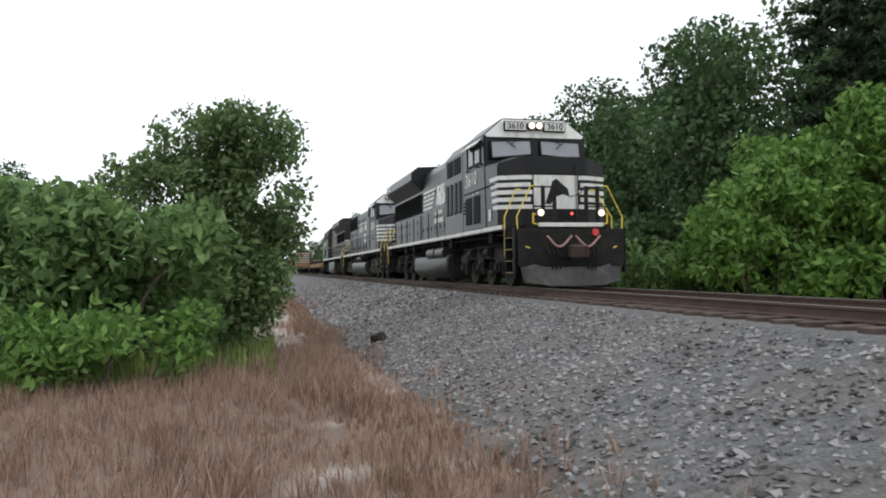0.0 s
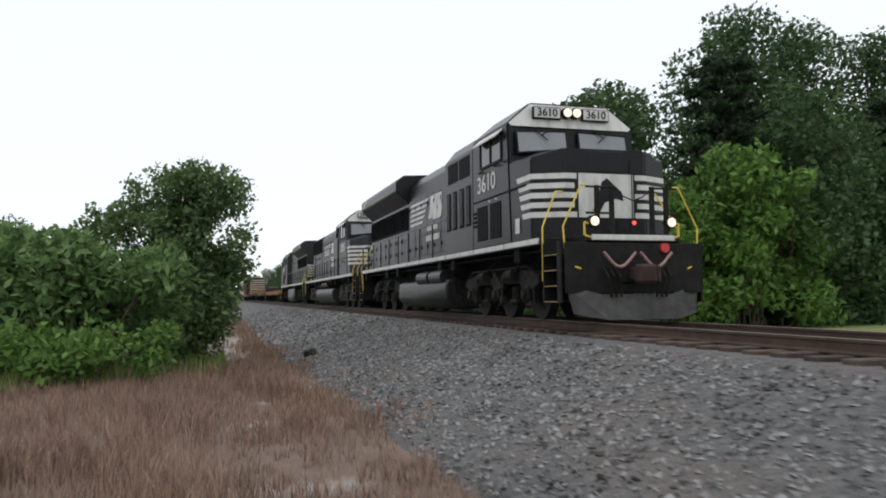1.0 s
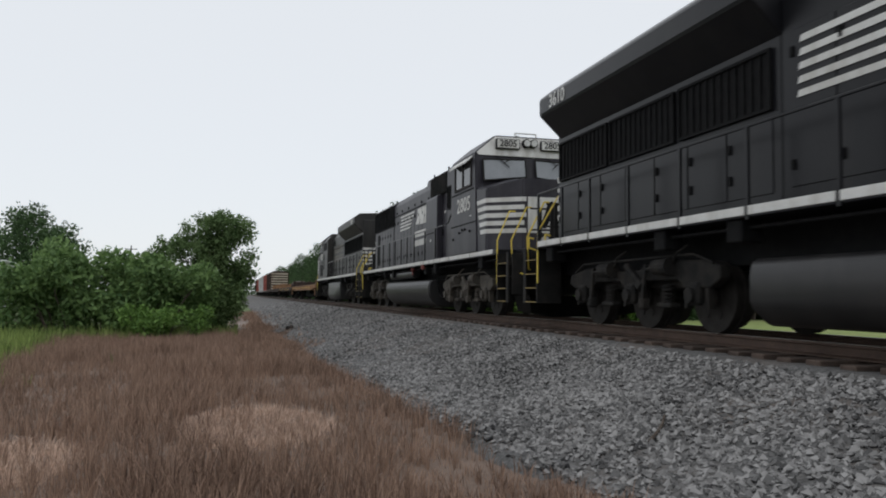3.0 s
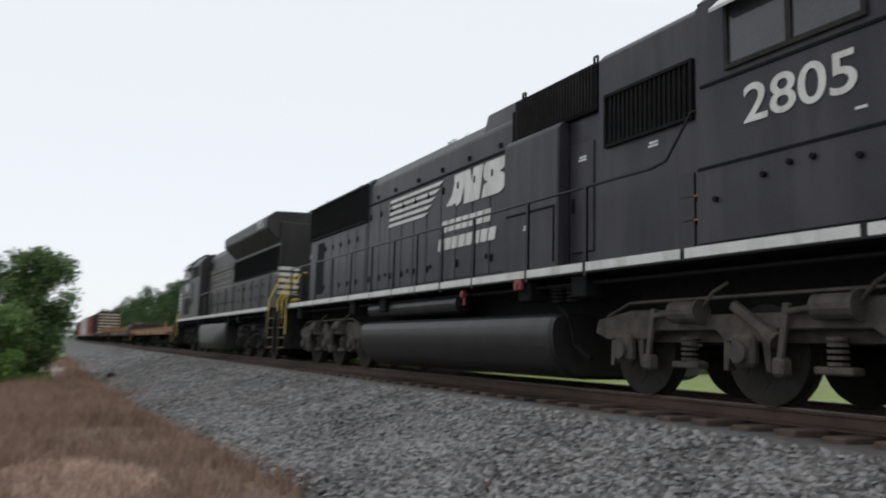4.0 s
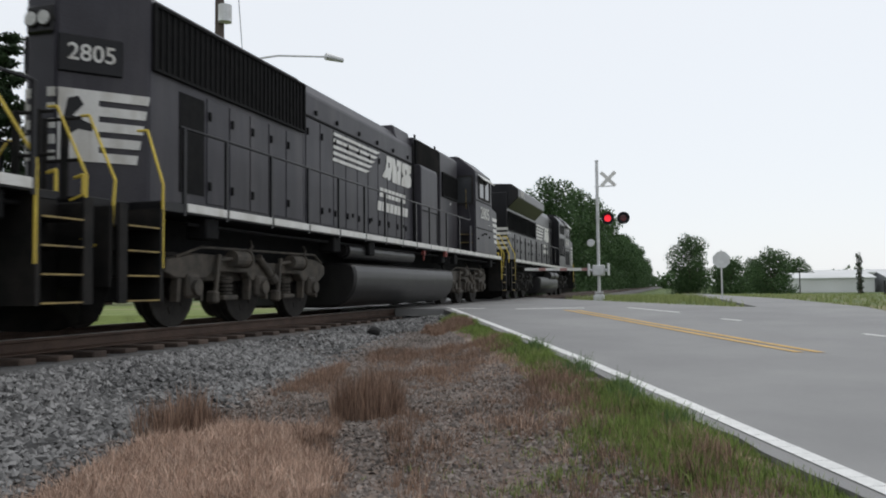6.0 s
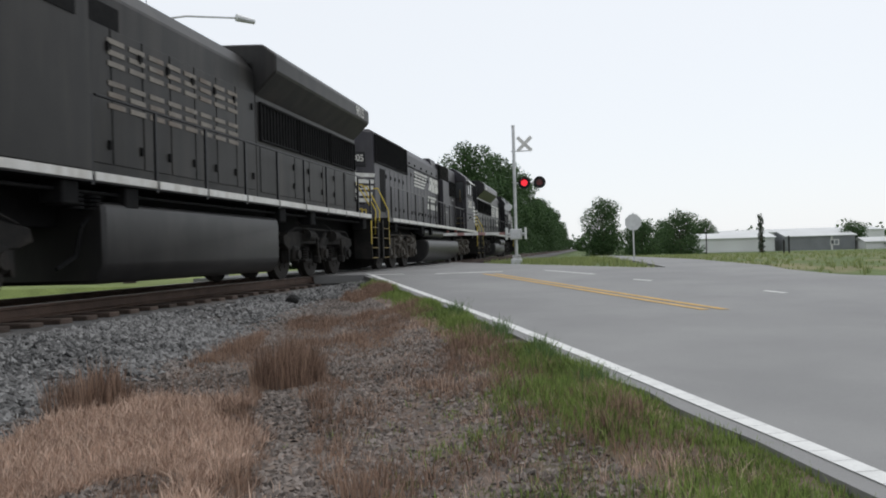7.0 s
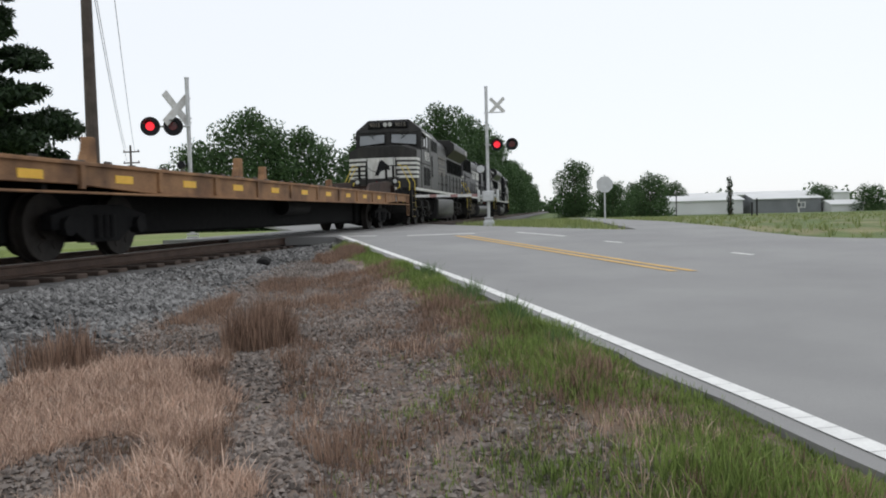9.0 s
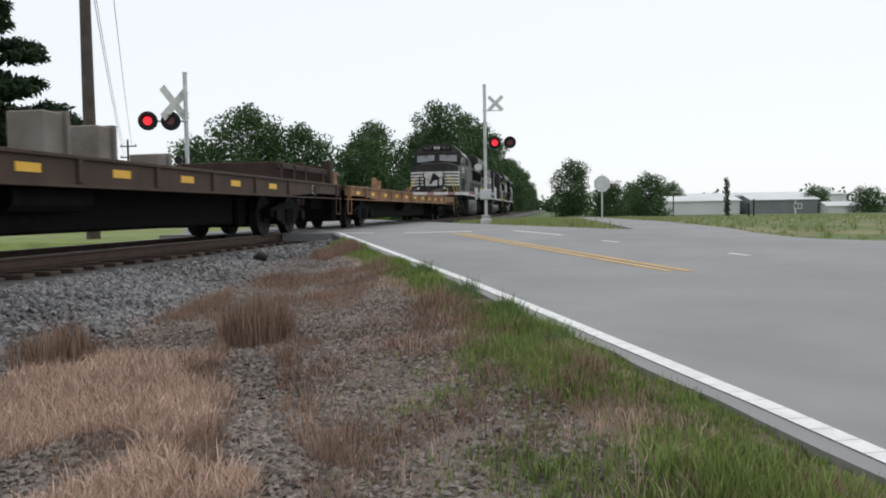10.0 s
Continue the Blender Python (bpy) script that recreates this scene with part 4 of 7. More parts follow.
def ge_loco(name, digits, label, paint, brow=WHITE, brow_label="white painted cab brow", lit=True):
    """Six-axle wide-cab diesel with winged radiator at the rear. Front end at y = 0, rear at y = 21.1."""
    body = thing(name, label, "locomotive", "locomotives of the train")
    n = dict(side=1.36, front=1.06, xm=0.88, xw=1.49, z_side=3.13, z_mid=3.30, cab=2.42, cab_rear=5.0, brow=brow, brow_label=brow_label)
    nose_and_cab(body, paint, n, 3.44)
    nose_stripes(body, n)
    cab_side(body, 2.95, 4.40, 3.36, 3.96)
    road_number(body, digits, 4.0, 2.98, 0.53)
    number_boards(body, digits, 2.62, 4.32, 0.58, WHITE if lit else GRILLEBLACK, BLACK if lit else GREYPOST)
    for s in (-1, 1):
        lamp(body, "headlight", s * 0.11, 2.52, 4.34, 1, 0.095, HEADLAMP if lit else LAMPGLASS, "round headlight")
        lamp(body, "ditch_light", s * 0.80, -0.02, 1.80, 1, 0.085, HEADLAMP if lit else LAMPGLASS, "round ditch light")
    bm = bmesh.new()
    rod(bm, (0.02, 0.0, 1.78), (0.02, 0.03, 1.78), 0.035, 10)
    part("marker_light", bm, MARKER if lit else DIMRED, body, "small red marker light")
    bm = bmesh.new()
    box(bm, -0.85, 0.85, -0.02, 0.06, 1.46, 1.56, 0.01)
    part("front_sill_stripe", bm, WHITE, body, "white front sill stripe")
    bm = bmesh.new()
    rod(bm, (0.62, -0.06, 1.33), (0.62, 0.02, 1.33), 0.09, 12)
    part("red_disc", bm, REDPAINT, body, "red round fitting on the pilot")
    # nose door, grab irons
    bm = bmesh.new()
    box(bm, -0.40, 0.40, n["front"] - 0.012, n["front"] + 0.01, 2.86, 3.26, 0.008)
    part("nose_door", bm, paint, body)
    bm = bmesh.new()
    tube(bm, [(0.55, n["front"] - 0.05, 1.6), (0.55, n["front"] - 0.05, 3.1)], 0.012)
    part("grab_iron", bm, STEEL, body)
    # wide equipment cab, then the hood
    bm = bmesh.new()
    prism(bm, [(-1.5, 1.55), (-1.5, 3.95), (-1.2, 4.30), (1.2, 4.30), (1.5, 3.95), (1.5, 1.55)], "y", 5.0, 7.4, 0.03)
    prism(bm, [(-1.12, 1.55), (-1.12, 4.0), (-0.85, 4.33), (0.85, 4.33), (1.12, 4.0), (1.12, 1.55)], "y", 7.4, 13.2, 0.03)
    prism(bm, [(-1.12, 1.55), (-1.12, 4.2), (1.12, 4.2), (1.12, 1.55)], "y", 13.2, 20.0, 0.03)
    part("hood", bm, paint, body)
    bm = bmesh.new()
    box(bm, -0.35, 0.35, 9.2, 10.4, 4.3, 4.62, 0.04)
    part("exhaust_stack", bm, paint, body)
    for s in (-1, 1):
        bm = bmesh.new()
        prism(bm, [(s * 1.05, 3.50), (s * 1.58, 3.98), (s * 1.58, 4.30), (s * 1.30, 4.52), (s * 0.0, 4.58), (s * 0.0, 3.5)], "y", 13.2, 19.9, 0.03)
        part("radiator_wing", bm, paint, body, "overhanging radiator wing")
        for a, b in ((5.25, 6.1), (6.25, 7.1), (2.3 + 5.4, 8.6)):
            bm = bmesh.new()
            xx = 1.5 if b < 7.4 else 1.12
            box(bm, min(s * xx, s * (xx + .012)), max(s * xx, s * (xx + .012)), a, b, 3.35, 3.85)
            part("vent", bm, GRILLEBLACK, body, "dark intake vent")
    for a in (13.4, 15.6, 17.8):
        louvres(body, 1.125, a, a + 2.0, 2.75, 3.42, 0.16)
    for s in (-1, 1):
        if lit:
            bm = bmesh.new()
            box(bm, *sorted((s * 1.5, s * 1.51)), 1.95, 2.18, 1.72, 2.02, 0.003)
            part("white_panel", bm, SIGNWHITE, body, "small square white panel")
        for a, b in ((3.05, 3.75), (3.95, 4.65)):
            bm = bmesh.new()
            box(bm, *sorted((s * 1.5, s * 1.514)), a, b, 1.72, 2.5, 0.006)
            part("access_panel", bm, GRILLEBLACK, body, "dark access panel")
        bm = bmesh.new()
        box(bm, *sorted((s * 1.5, s * 1.52)), 1.6, 4.9, 2.62, 2.65)
        part("panel_seam", bm, GRILLEBLACK, body)
        for y in (2.55, 3.1, 4.2):
            bm = bmesh.new()
            tube(bm, [(s * 1.5, y, 3.27), (s * 1.56, y, 3.27), (s * 1.56, y + 0.22, 3.27), (s * 1.5, y + 0.22, 3.27)], 0.013)
            part("grab_iron", bm, UNDER, body)
    for s in (-1, 1):
        for a in (5.2, 5.75, 6.35, 6.9) if lit else (5.3,):
            bm = bmesh.new()
            box(bm, *sorted((s * 1.5, s * 1.516)), a, a + 0.34, 2.15, 3.12, 0.006)
            slot = part("tall_vent", bm, GRILLEBLACK, body, "tall dark vent door")
            for k in range(3):
                bm = bmesh.new()
                box(bm, *sorted((s * 1.51, s * 1.53)), a + 0.05 + 0.1 * k, a + 0.09 + 0.1 * k, 2.2, 3.07)
                part("vent_slat", bm, BLACK, slot)
        for k in range(4):
            bm = bmesh.new()
            box(bm, *sorted((s * 1.5, s * 1.522)), 4.72, 4.95, 2.06 + 0.1 * k, 2.11 + 0.1 * k)
            part("vent_slat", bm, GRILLEBLACK, body)
        for yy in (3.3, 3.75):
            bm = bmesh.new()
            box(bm, *sorted((s * 1.5, s * 1.507)), yy, yy + 0.11, 2.56, 2.585)
            part("small_label", bm, SIGNWHITE, body, "tiny white label on the cab side")
    doors(body, 1.12, [(7.6 + 0.78 * i, 7.6 + 0.78 * (i + 1)) for i in range(7)], 1.75, 3.55, paint)
    doors(body, 1.12, [(13.35 + 0.94 * i, 14.29 + 0.94 * i) for i in range(7)], 1.72, 2.62, paint)
    if lit:
        flag_logo(body, 1.136, 10.6, 12.9, 2.75, 3.45, (9.0, 10.5), ((2.45, 2.62, 7), (2.15, 2.32, 8)), WHITE)
    else:
        # faded wide lettering, as two rows of thin bars
        for s in (-1, 1):
            for row in range(2):
                for k in range(8):
                    for z in (0.0, 0.15, 0.30):
                        bm = bmesh.new()
                        p = 8.3 + 0.52 * k
                        box(bm, *sorted((s * 1.138, s * 1.146)), p, p + 0.40, 3.05 - 0.56 * row + z, 3.12 - 0.56 * row + z)
                        part("faded_bar", bm, GREYPOST, body, "faded pale lettering bar")
    # rear stripes and number
    for k in range(5):
        for s in (-1, 1):
            bm = bmesh.new()
            z0 = 1.97 + 0.185 * k
            box(bm, min(s * 0.5, s * 1.1), max(s * 0.5, s * 1.1), 19.995, 20.012, z0, z0 + 0.105)
            box(bm, min(s * 1.12, s * 1.13), max(s * 1.12, s * 1.13), 19.4 - 0.05 * k, 20.0, z0, z0 + 0.105)
            part("stripe", bm, WHITE, body, "white rear stripe")
    for s in (-1, 1):
        lettering("road_number", digits, 0.34, pose(s * 1.588, 19.0, 4.14) @ facing(s), WHITE, body, 1.1)
    deck(body, 21.1, (7.7, 13.5), [(-1.36, 0.95), (-1.42, 0.80), (-1.42, 0.40), (-1.15, 0.16), (1.15, 0.16), (1.42, 0.40), (1.42, 0.80), (1.36, 0.95)] if lit else [(-1.40, 1.22), (-1.43, 1.10), (-1.43, 0.42), (-1.30, 0.20), (1.30, 0.20), (1.43, 0.42), (1.43, 1.10), (1.40, 1.22)])
    for s in (-1, 1) if lit else ():
        bm = bmesh.new()
        for a in (8.0, 9.5):
            rod(bm, (s * 1.33, a, 1.02), (s * 1.33, a + 1.25, 1.02), 0.19, 14)
        part("air_reservoir", bm, TANKMAT, body, "pair of black air tanks")
    stops = [0.95, 2.9, 5.0, 7.4, 8.9, 10.4, 11.9, 13.4, 14.9, 16.4, 17.8, 19.0, 20.2]
    white_sills(body, stops)
    side_rails(body, 7.5, 20.2, stops[3:])
    for y in (4.3, 16.9):
        loco_truck(body, y, DARKTRUCK, "grimy black cast steel truck frame")
    for y, d in ((0.0, 1), (21.1, -1)):
        steps_and_pilot(body, y, d)
        plow(body, y, d)
        hoses(body, y, d)
        yellow_rails(body, y, d)
        end_rails(body, y, d)
    return body


ROUND_TANK = [(-1.26, 0.98), (-1.40, 0.955), (-1.46, 0.88), (-1.485, 0.76), (-1.48, 0.62), (-1.45, 0.48), (-1.38, 0.35), (-1.27, 0.24), (-1.12, 0.16), (-0.95, 0.12)]
ROUND_TANK += [(-x, z) for x, z in reversed(ROUND_TANK)]


def emd_loco(name, digits, label, paint):
    """Six-axle wide-cab diesel with a narrow hood, intake boxes and a long rear radiator grille. Front at y = 0, rear at y = 21.8."""
    body = thing(name, label, "locomotive", "locomotives of the train")
    n = dict(side=1.70, front=1.12, xm=0.72, xw=1.48, z_side=3.05, z_mid=3.26, cab=2.38, cab_rear=4.9)
    nose_and_cab(body, paint, n, 3.38)
    nose_stripes(body, n)
    cab_side(body, 2.88, 4.45, 3.29, 3.97)
    road_number(body, digits, 3.6, 2.83, 0.52)
    number_boards(body, digits, 2.56, 4.32, 0.62)
    for s in (-1, 1):
        lamp(body, "headlight", s * 0.10, 2.48, 4.36, 1, 0.085, LAMPGLASS, "unlit round headlight")
        lamp(body, "ditch_light", s * 0.60, 0.0, 1.72, 1, 0.10, LAMPGLASS, "unlit ditch light")
        lamp(body, "rear_light", s * 0.095, 21.44, 3.75, -1, 0.085, LAMPGLASS, "rear headlight")
    bm = bmesh.new()
    tube(bm, [(-0.3, 2.9, 4.56), (-0.3, 2.9, 4.68), (0.3, 2.9, 4.68), (0.3, 2.9, 4.56)], 0.018)
    part("roof_rail", bm, SIGNWHITE, body)
    # hood, in steps
    # recess behind the cab: black, not body paint, so its shade is painted in
    bm = bmesh.new()
    prism(bm, [(-0.55, 1.55), (-0.55, 4.20), (-0.45, 4.32), (0.45, 4.32), (0.55, 4.20), (0.55, 1.55)], "y", 4.9, 5.30, 0.02)
    part("hood_section", bm, BLACK, body)
    bm = bmesh.new()
    prism(bm, [(-1.0, 1.55), (-1.0, 4.30), (-0.9, 4.40), (0.9, 4.40), (1.0, 4.30), (1.0, 1.55)], "y", 5.28, 7.2, 0.02)
    part("hood_section", bm, paint, body)
    bm = bmesh.new()
    prism(bm, [(-0.92, 1.55), (-0.92, 4.36), (0.92, 4.36), (0.92, 1.55)], "y", 7.2, 9.45, 0.02)
    part("hood_section", bm, paint, body)
    bm = bmesh.new()
    prism(bm, [(-0.92, 1.55), (-0.92, 4.06), (-0.72, 4.33), (0.72, 4.33), (0.92, 4.06), (0.92, 1.55)], "y", 9.45, 16.0, 0.03)
    part("hood_section", bm, paint, body)
    bm = bmesh.new()
    prism(bm, [(-0.92, 3.9), (-0.78, 4.47), (0.78, 4.47), (0.92, 3.9)], "y", 9.45, 10.65, 0.03)
    part("hood_section", bm, paint, body)
    bm = bmesh.new()
    prism(bm, [(-0.94, 1.55), (-0.94, 4.16), (-0.80, 4.30), (0.80, 4.30), (0.94, 4.16), (0.94, 1.55)], "y", 16.0, 20.5, 0.03)
    part("hood_section", bm, paint, body)
    bm = bmesh.new()
    prism(bm, [(-0.94, 20.45), (-0.94, 20.5), (-0.22, 21.35), (0.22, 21.35), (0.94, 20.5), (0.94, 20.45)], "z", 1.55, 4.22, 0.03)
    part("hood_section", bm, paint, body)
    for s in (-1, 1):
        bm = bmesh.new()
        prism(bm, [(s * 0.92, 1.56), (s * 1.14, 1.56), (s * 1.14, 3.58), (s * 1.08, 3.66), (s * 0.92, 3.66)], "y", 7.95, 9.45, 0.02)
        part("blower_housing", bm, paint, body)
        bm = bmesh.new()
        for y in (7.38, 9.25):
            tube(bm, [(s * 0.9, y - 0.04, 4.36), (s * 0.9, y - 0.04, 4.45), (s * 0.9, y + 0.04, 4.45), (s * 0.9, y + 0.04, 4.36)], 0.018)
        part("lifting_eye", bm, UNDER, body)
        # tall door and its handle
        bm = bmesh.new()
        box(bm, min(s * 0.92, s * 0.945), max(s * 0.92, s * 0.945), 7.38, 7.90, 1.80, 3.30, 0.01)
        door = part("tall_door", bm, paint, body)
        bm = bmesh.new()
        box(bm, min(s * 0.94, s * 0.975), max(s * 0.94, s * 0.975), 7.80, 7.84, 2.35, 2.55)
        part("handle", bm, GRILLEBLACK, door)
        for yy, zz, xx in ((7.62, 3.08, 0.947), (6.1, 2.95, 1.005), (8.75, 2.25, 1.143), (17.2, 3.0, 0.943)):
            bm = bmesh.new()
            for k in range(2):
                box(bm, min(s * xx, s * (xx + .004)), max(s * xx, s * (xx + .004)), yy - 0.09, yy + 0.09 - 0.02 * k, zz - 0.035 + 0.04 * k, zz - 0.008 + 0.04 * k)
            part("warning_label", bm, SIGNWHITE, body, "small white and red warning label")
        for x0, x1, ya, yb, za, zb in ((1.14, 1.15, 8.02, 9.35, 2.46, 2.49), (1.14, 1.15, 8.02, 8.05, 1.7, 2.46), (0.92, 0.94, 9.55, 16.0, 3.62, 3.66), (0.92, 0.95, 9.47, 9.53, 1.6, 4.2), (1.5, 1.51, 2.5, 4.85, 2.32, 2.35), (1.5, 1.515, 2.7, 4.8, 3.17, 3.20)):
            bm = bmesh.new()
            box(bm, *sorted((s * x0, s * x1)), ya, yb, za, zb)
            part("panel_seam", bm, GRILLEBLACK, body)
        # small vent studs along the hood
        for y in (9.9, 11.0, 12.1, 13.2, 14.4, 15.4):
            for a, z in ((y, 3.72), (y + 0.4, 1.95)):
                bm = bmesh.new()
                box(bm, *sorted((s * 0.92, s * 0.95)), a, a + 0.07, z, z + 0.08)
                part("door_latch", bm, GRILLEBLACK, body)
        # brake-grid box proud of the hood top
        bm = bmesh.new()
        box(bm, min(s * 0.92, s * 1.0), max(s * 0.92, s * 1.0), 7.25, 9.38, 3.66, 4.32, 0.015)
        part("grid_box", bm, GRILLEBLACK, body, "dark ribbed brake grid box")
        bm = bmesh.new()
        for i in range(28):
            y = 7.31 + i * 0.072
            box(bm, min(s * 1.0, s * 1.03), max(s * 1.0, s * 1.03), y, y + 0.02, 3.70, 4.30)
        part("grid_rib", bm, UNDER, body)
        # cab-side stairs recess behind the cab
        for z in (1.85, 2.1):
            bm = bmesh.new()
            box(bm, *sorted((s * 1.02, s * 1.40)), 4.93, 5.22, z, z + 0.018)
            part("cab_step", bm, STEPEDGE, body, "yellow cab step")
        bm = bmesh.new()
        tube(bm, [(s * 1.2, 4.95, 2.9), (s * 1.2, 4.95, 3.5), (s * 1.2, 5.0, 3.5)], 0.010)
        part("grab_iron", bm, STEPEDGE, body)
        bm = bmesh.new()
        box(bm, *sorted((s * 0.78, s * 1.38)), 4.895, 4.915, 3.10, 3.90, 0.004)
        pane = part("door_window", bm, SIDEGLASS, body, "dark glass of the rear cab door")
        for a, b, c, d in ((0.74, 0.78, 3.06, 3.94), (1.38, 1.42, 3.06, 3.94), (0.78, 1.38, 3.06, 3.10), (0.78, 1.38, 3.90, 3.94)):
            bm = bmesh.new()
            box(bm, *sorted((s * a, s * b)), 4.895, 4.93, c, d)
            part("window_frame", bm, STEEL, pane)
        for yy, zz in ((3.0, 2.12), (3.45, 2.2), (3.7, 2.2), (4.0, 2.14), (4.6, 2.0)):
            bm = bmesh.new()
            rod(bm, (s * 1.49, yy, zz), (s * 1.535, yy, zz), 0.03, 8)
            part("bolt", bm, GRILLEBLACK, body)
        bm = bmesh.new()
        box(bm, *sorted((s * 1.5, s * 1.507)), 2.92, 3.03, 2.50, 2.525)
        part("small_label", bm, SIGNWHITE, body, "tiny white label on the cab side")
        bm = bmesh.new()
        box(bm, *sorted((s * 1.36, s * 1.40)), 5.02, 5.26, 1.56, 2.36, 0.006)
        part("step_panel", bm, paint, body)
        # fuel filler and emergency cut-off
        bm = bmesh.new()
        tube(bm, [(s * 1.42, 10.17, 1.16), (s * 1.42, 10.18, 1.30)], 0.022)
        rod(bm, (s * 1.38, 10.2, 1.34), (s * 1.46, 10.2, 1.34), 0.06, 10)
        part("fuel_cutoff", bm, DULLRED, body, "dull red emergency fuel cut-off")
        bm = bmesh.new()
        box(bm, min(s * 1.44, s * 1.52), max(s * 1.44, s * 1.52), 8.3, 8.5, 1.30, 1.45, 0.015)
        rod(bm, (s * 1.50, 8.4, 1.37), (s * 1.54, 8.4, 1.37), 0.035, 8)
        part("red_box", bm, DULLRED, body, "dull red box under the walkway")
    louvres(body, 1.002, 5.44, 6.98, 3.12, 3.74, 0.085)
    louvres(body, 0.945, 16.05, 20.42, 3.32, 4.12, 0.13)
    doors(body, 0.92, [(9.6 + 0.63 * i, 9.6 + 0.63 * (i + 1)) for i in range(10)], 1.70, 3.60, paint)
    doors(body, 0.94, [(16.1 + 0.62 * i, 16.1 + 0.62 * (i + 1)) for i in range(5)], 1.70, 3.2, paint)
    flag_logo(body, 0.938, 12.15, 14.7, 2.98, 3.55, (9.72, 11.85), ((2.56, 2.77, 7), (2.24, 2.45, 8)), WHITE)
    for s in (-1, 1):
        # no hole is cut: a flat near-black panel paints the doorway's inner shade
        bm = bmesh.new()
        box(bm, min(s * 0.94, s * 0.95), max(s * 0.94, s * 0.95), 19.25, 19.85, 1.8, 3.15)
        part("radiator_opening", bm, GRILLEBLACK, body, "near-black panel painting the shade inside an open fan doorway")
    # tapered rear: a narrow flat face and two slanted faces with stripes, emblem and number board
    for s in (-1, 1):
        turn = pose(s * 0.58, 20.925, 0, 0, 0, 180 - 49.7 * s)
        m = -s
        for k in range(5):
            bm = bmesh.new()
            z0 = 2.05 + 0.19 * k
            end = 0.40 + 0.035 * k
            prism(bm, [(m * -0.06, z0), (m * end, z0), (m * (end + 0.02), z0 + 0.115), (m * -0.06, z0 + 0.115)], "y", -0.016, 0.01)
            bm.transform(turn)
            part("stripe", bm, WHITE, body, "white rear stripe")
        bm = bmesh.new()
        box(bm, *sorted((m * -0.53, m * -0.06)), -0.016, 0.01, 2.05, 2.925)
        bm.transform(turn)
        panel = part("emblem_panel", bm, WHITE, body)
        bm = bmesh.new()
        prism(bm, [(m * u, z) for u, z in ((-0.50, 2.12), (-0.42, 2.16), (-0.40, 2.36), (-0.30, 2.44), (-0.14, 2.42), (-0.12, 2.50), (-0.28, 2.56), (-0.36, 2.60), (-0.24, 2.74), (-0.30, 2.84), (-0.42, 2.80), (-0.46, 2.60), (-0.47, 2.36))], "y", -0.024, -0.012)
        bm.transform(turn)
        part("emblem", bm, BLACK, panel, "black emblem on the white panel")
        bm = bmesh.new()
        box(bm, *sorted((m * -0.54, m * 0.22)), -0.035, 0.02, 3.12, 3.58, 0.015)
        bm.transform(turn)
        nb = part("number_board", bm, BLACK, body, "black number board with white digits")
        lettering("board_digits", digits, 0.29, turn @ pose(m * -0.15, -0.042, 3.36, 90, 0, 0), WHITE, nb, 1.0)
        for k in range(5):
            bm = bmesh.new()
            z0 = 2.05 + 0.19 * k
            box(bm, *sorted((s * 0.10, s * 0.21)), 21.34, 21.362, z0, z0 + 0.115)
            part("stripe", bm, WHITE, body, "white rear stripe")
    bm = bmesh.new()
    box(bm, -0.2, 0.2, 21.34, 21.40, 3.58, 3.92, 0.02)
    part("lamp_housing", bm, BLACK, body)
    deck(body, 21.8, (7.6, 14.8), ROUND_TANK, (10.6, 14.8))
    stops = [1.1, 3.0, 5.1, 6.83, 8.2, 9.8, 10.95, 12.0, 13.1, 14.3, 15.6, 16.9, 18.2, 19.5, 20.5]
    white_sills(body, stops)
    side_rails(body, 5.6, 20.6, stops[3:])
    for s in (-1, 1):
        bm = bmesh.new()
        tube(bm, [(s * 1.47, 5.6, 2.5), (s * 1.44, 5.4, 2.55), (s * 1.30, 5.15, 3.05), (s * 1.15, 4.98, 3.08)], 0.019)
        part("handrail", bm, BLACK, body)
    for y in (4.6, 18.0):
        loco_truck(body, y, TRUCKMAT, "dusty grey-brown cast steel truck frame")
    for y, d in ((0.0, 1), (21.8, -1)):
        steps_and_pilot(body, y, d)
        plow(body, y, d)
        hoses(body, y, d)
        yellow_rails(body, y, d)
        end_rails(body, y, d)
    return body


def car_truck(body, y):
    bm = bmesh.new()
    for s in (-1, 1):
        x0, x1 = sorted((s * 0.95, s * 1.12))
        prism(bm, [(y + a, b) for a, b in [(-1.15, 0.40), (-1.15, 0.60), (-0.5, 0.74), (0.5, 0.74), (1.15, 0.60), (1.15, 0.40), (0.75, 0.42), (0.4, 0.22), (-0.4, 0.22), (-0.75, 0.42)]], "x", x0, x1, 0.012)
        for a in (-0.88, 0.88):
            rod(bm, (s * 1.05, y + a, 0.45), (s * 1.2, y + a, 0.45), 0.13, 10)
        for k in (-0.16, 0.0, 0.16):
            rod(bm, (s * 1.13, y + k, 0.28), (s * 1.13, y + k, 0.60), 0.06, 8)
    box(bm, -1.0, 1.0, y - 0.22, y + 0.22, 0.45, 0.72)
    tr = part("truck", bm, GRILLEBLACK, body, "near-black two-axle truck")
    for a in (-0.88, 0.88):
        wheelset(tr, y + a, 0.45)


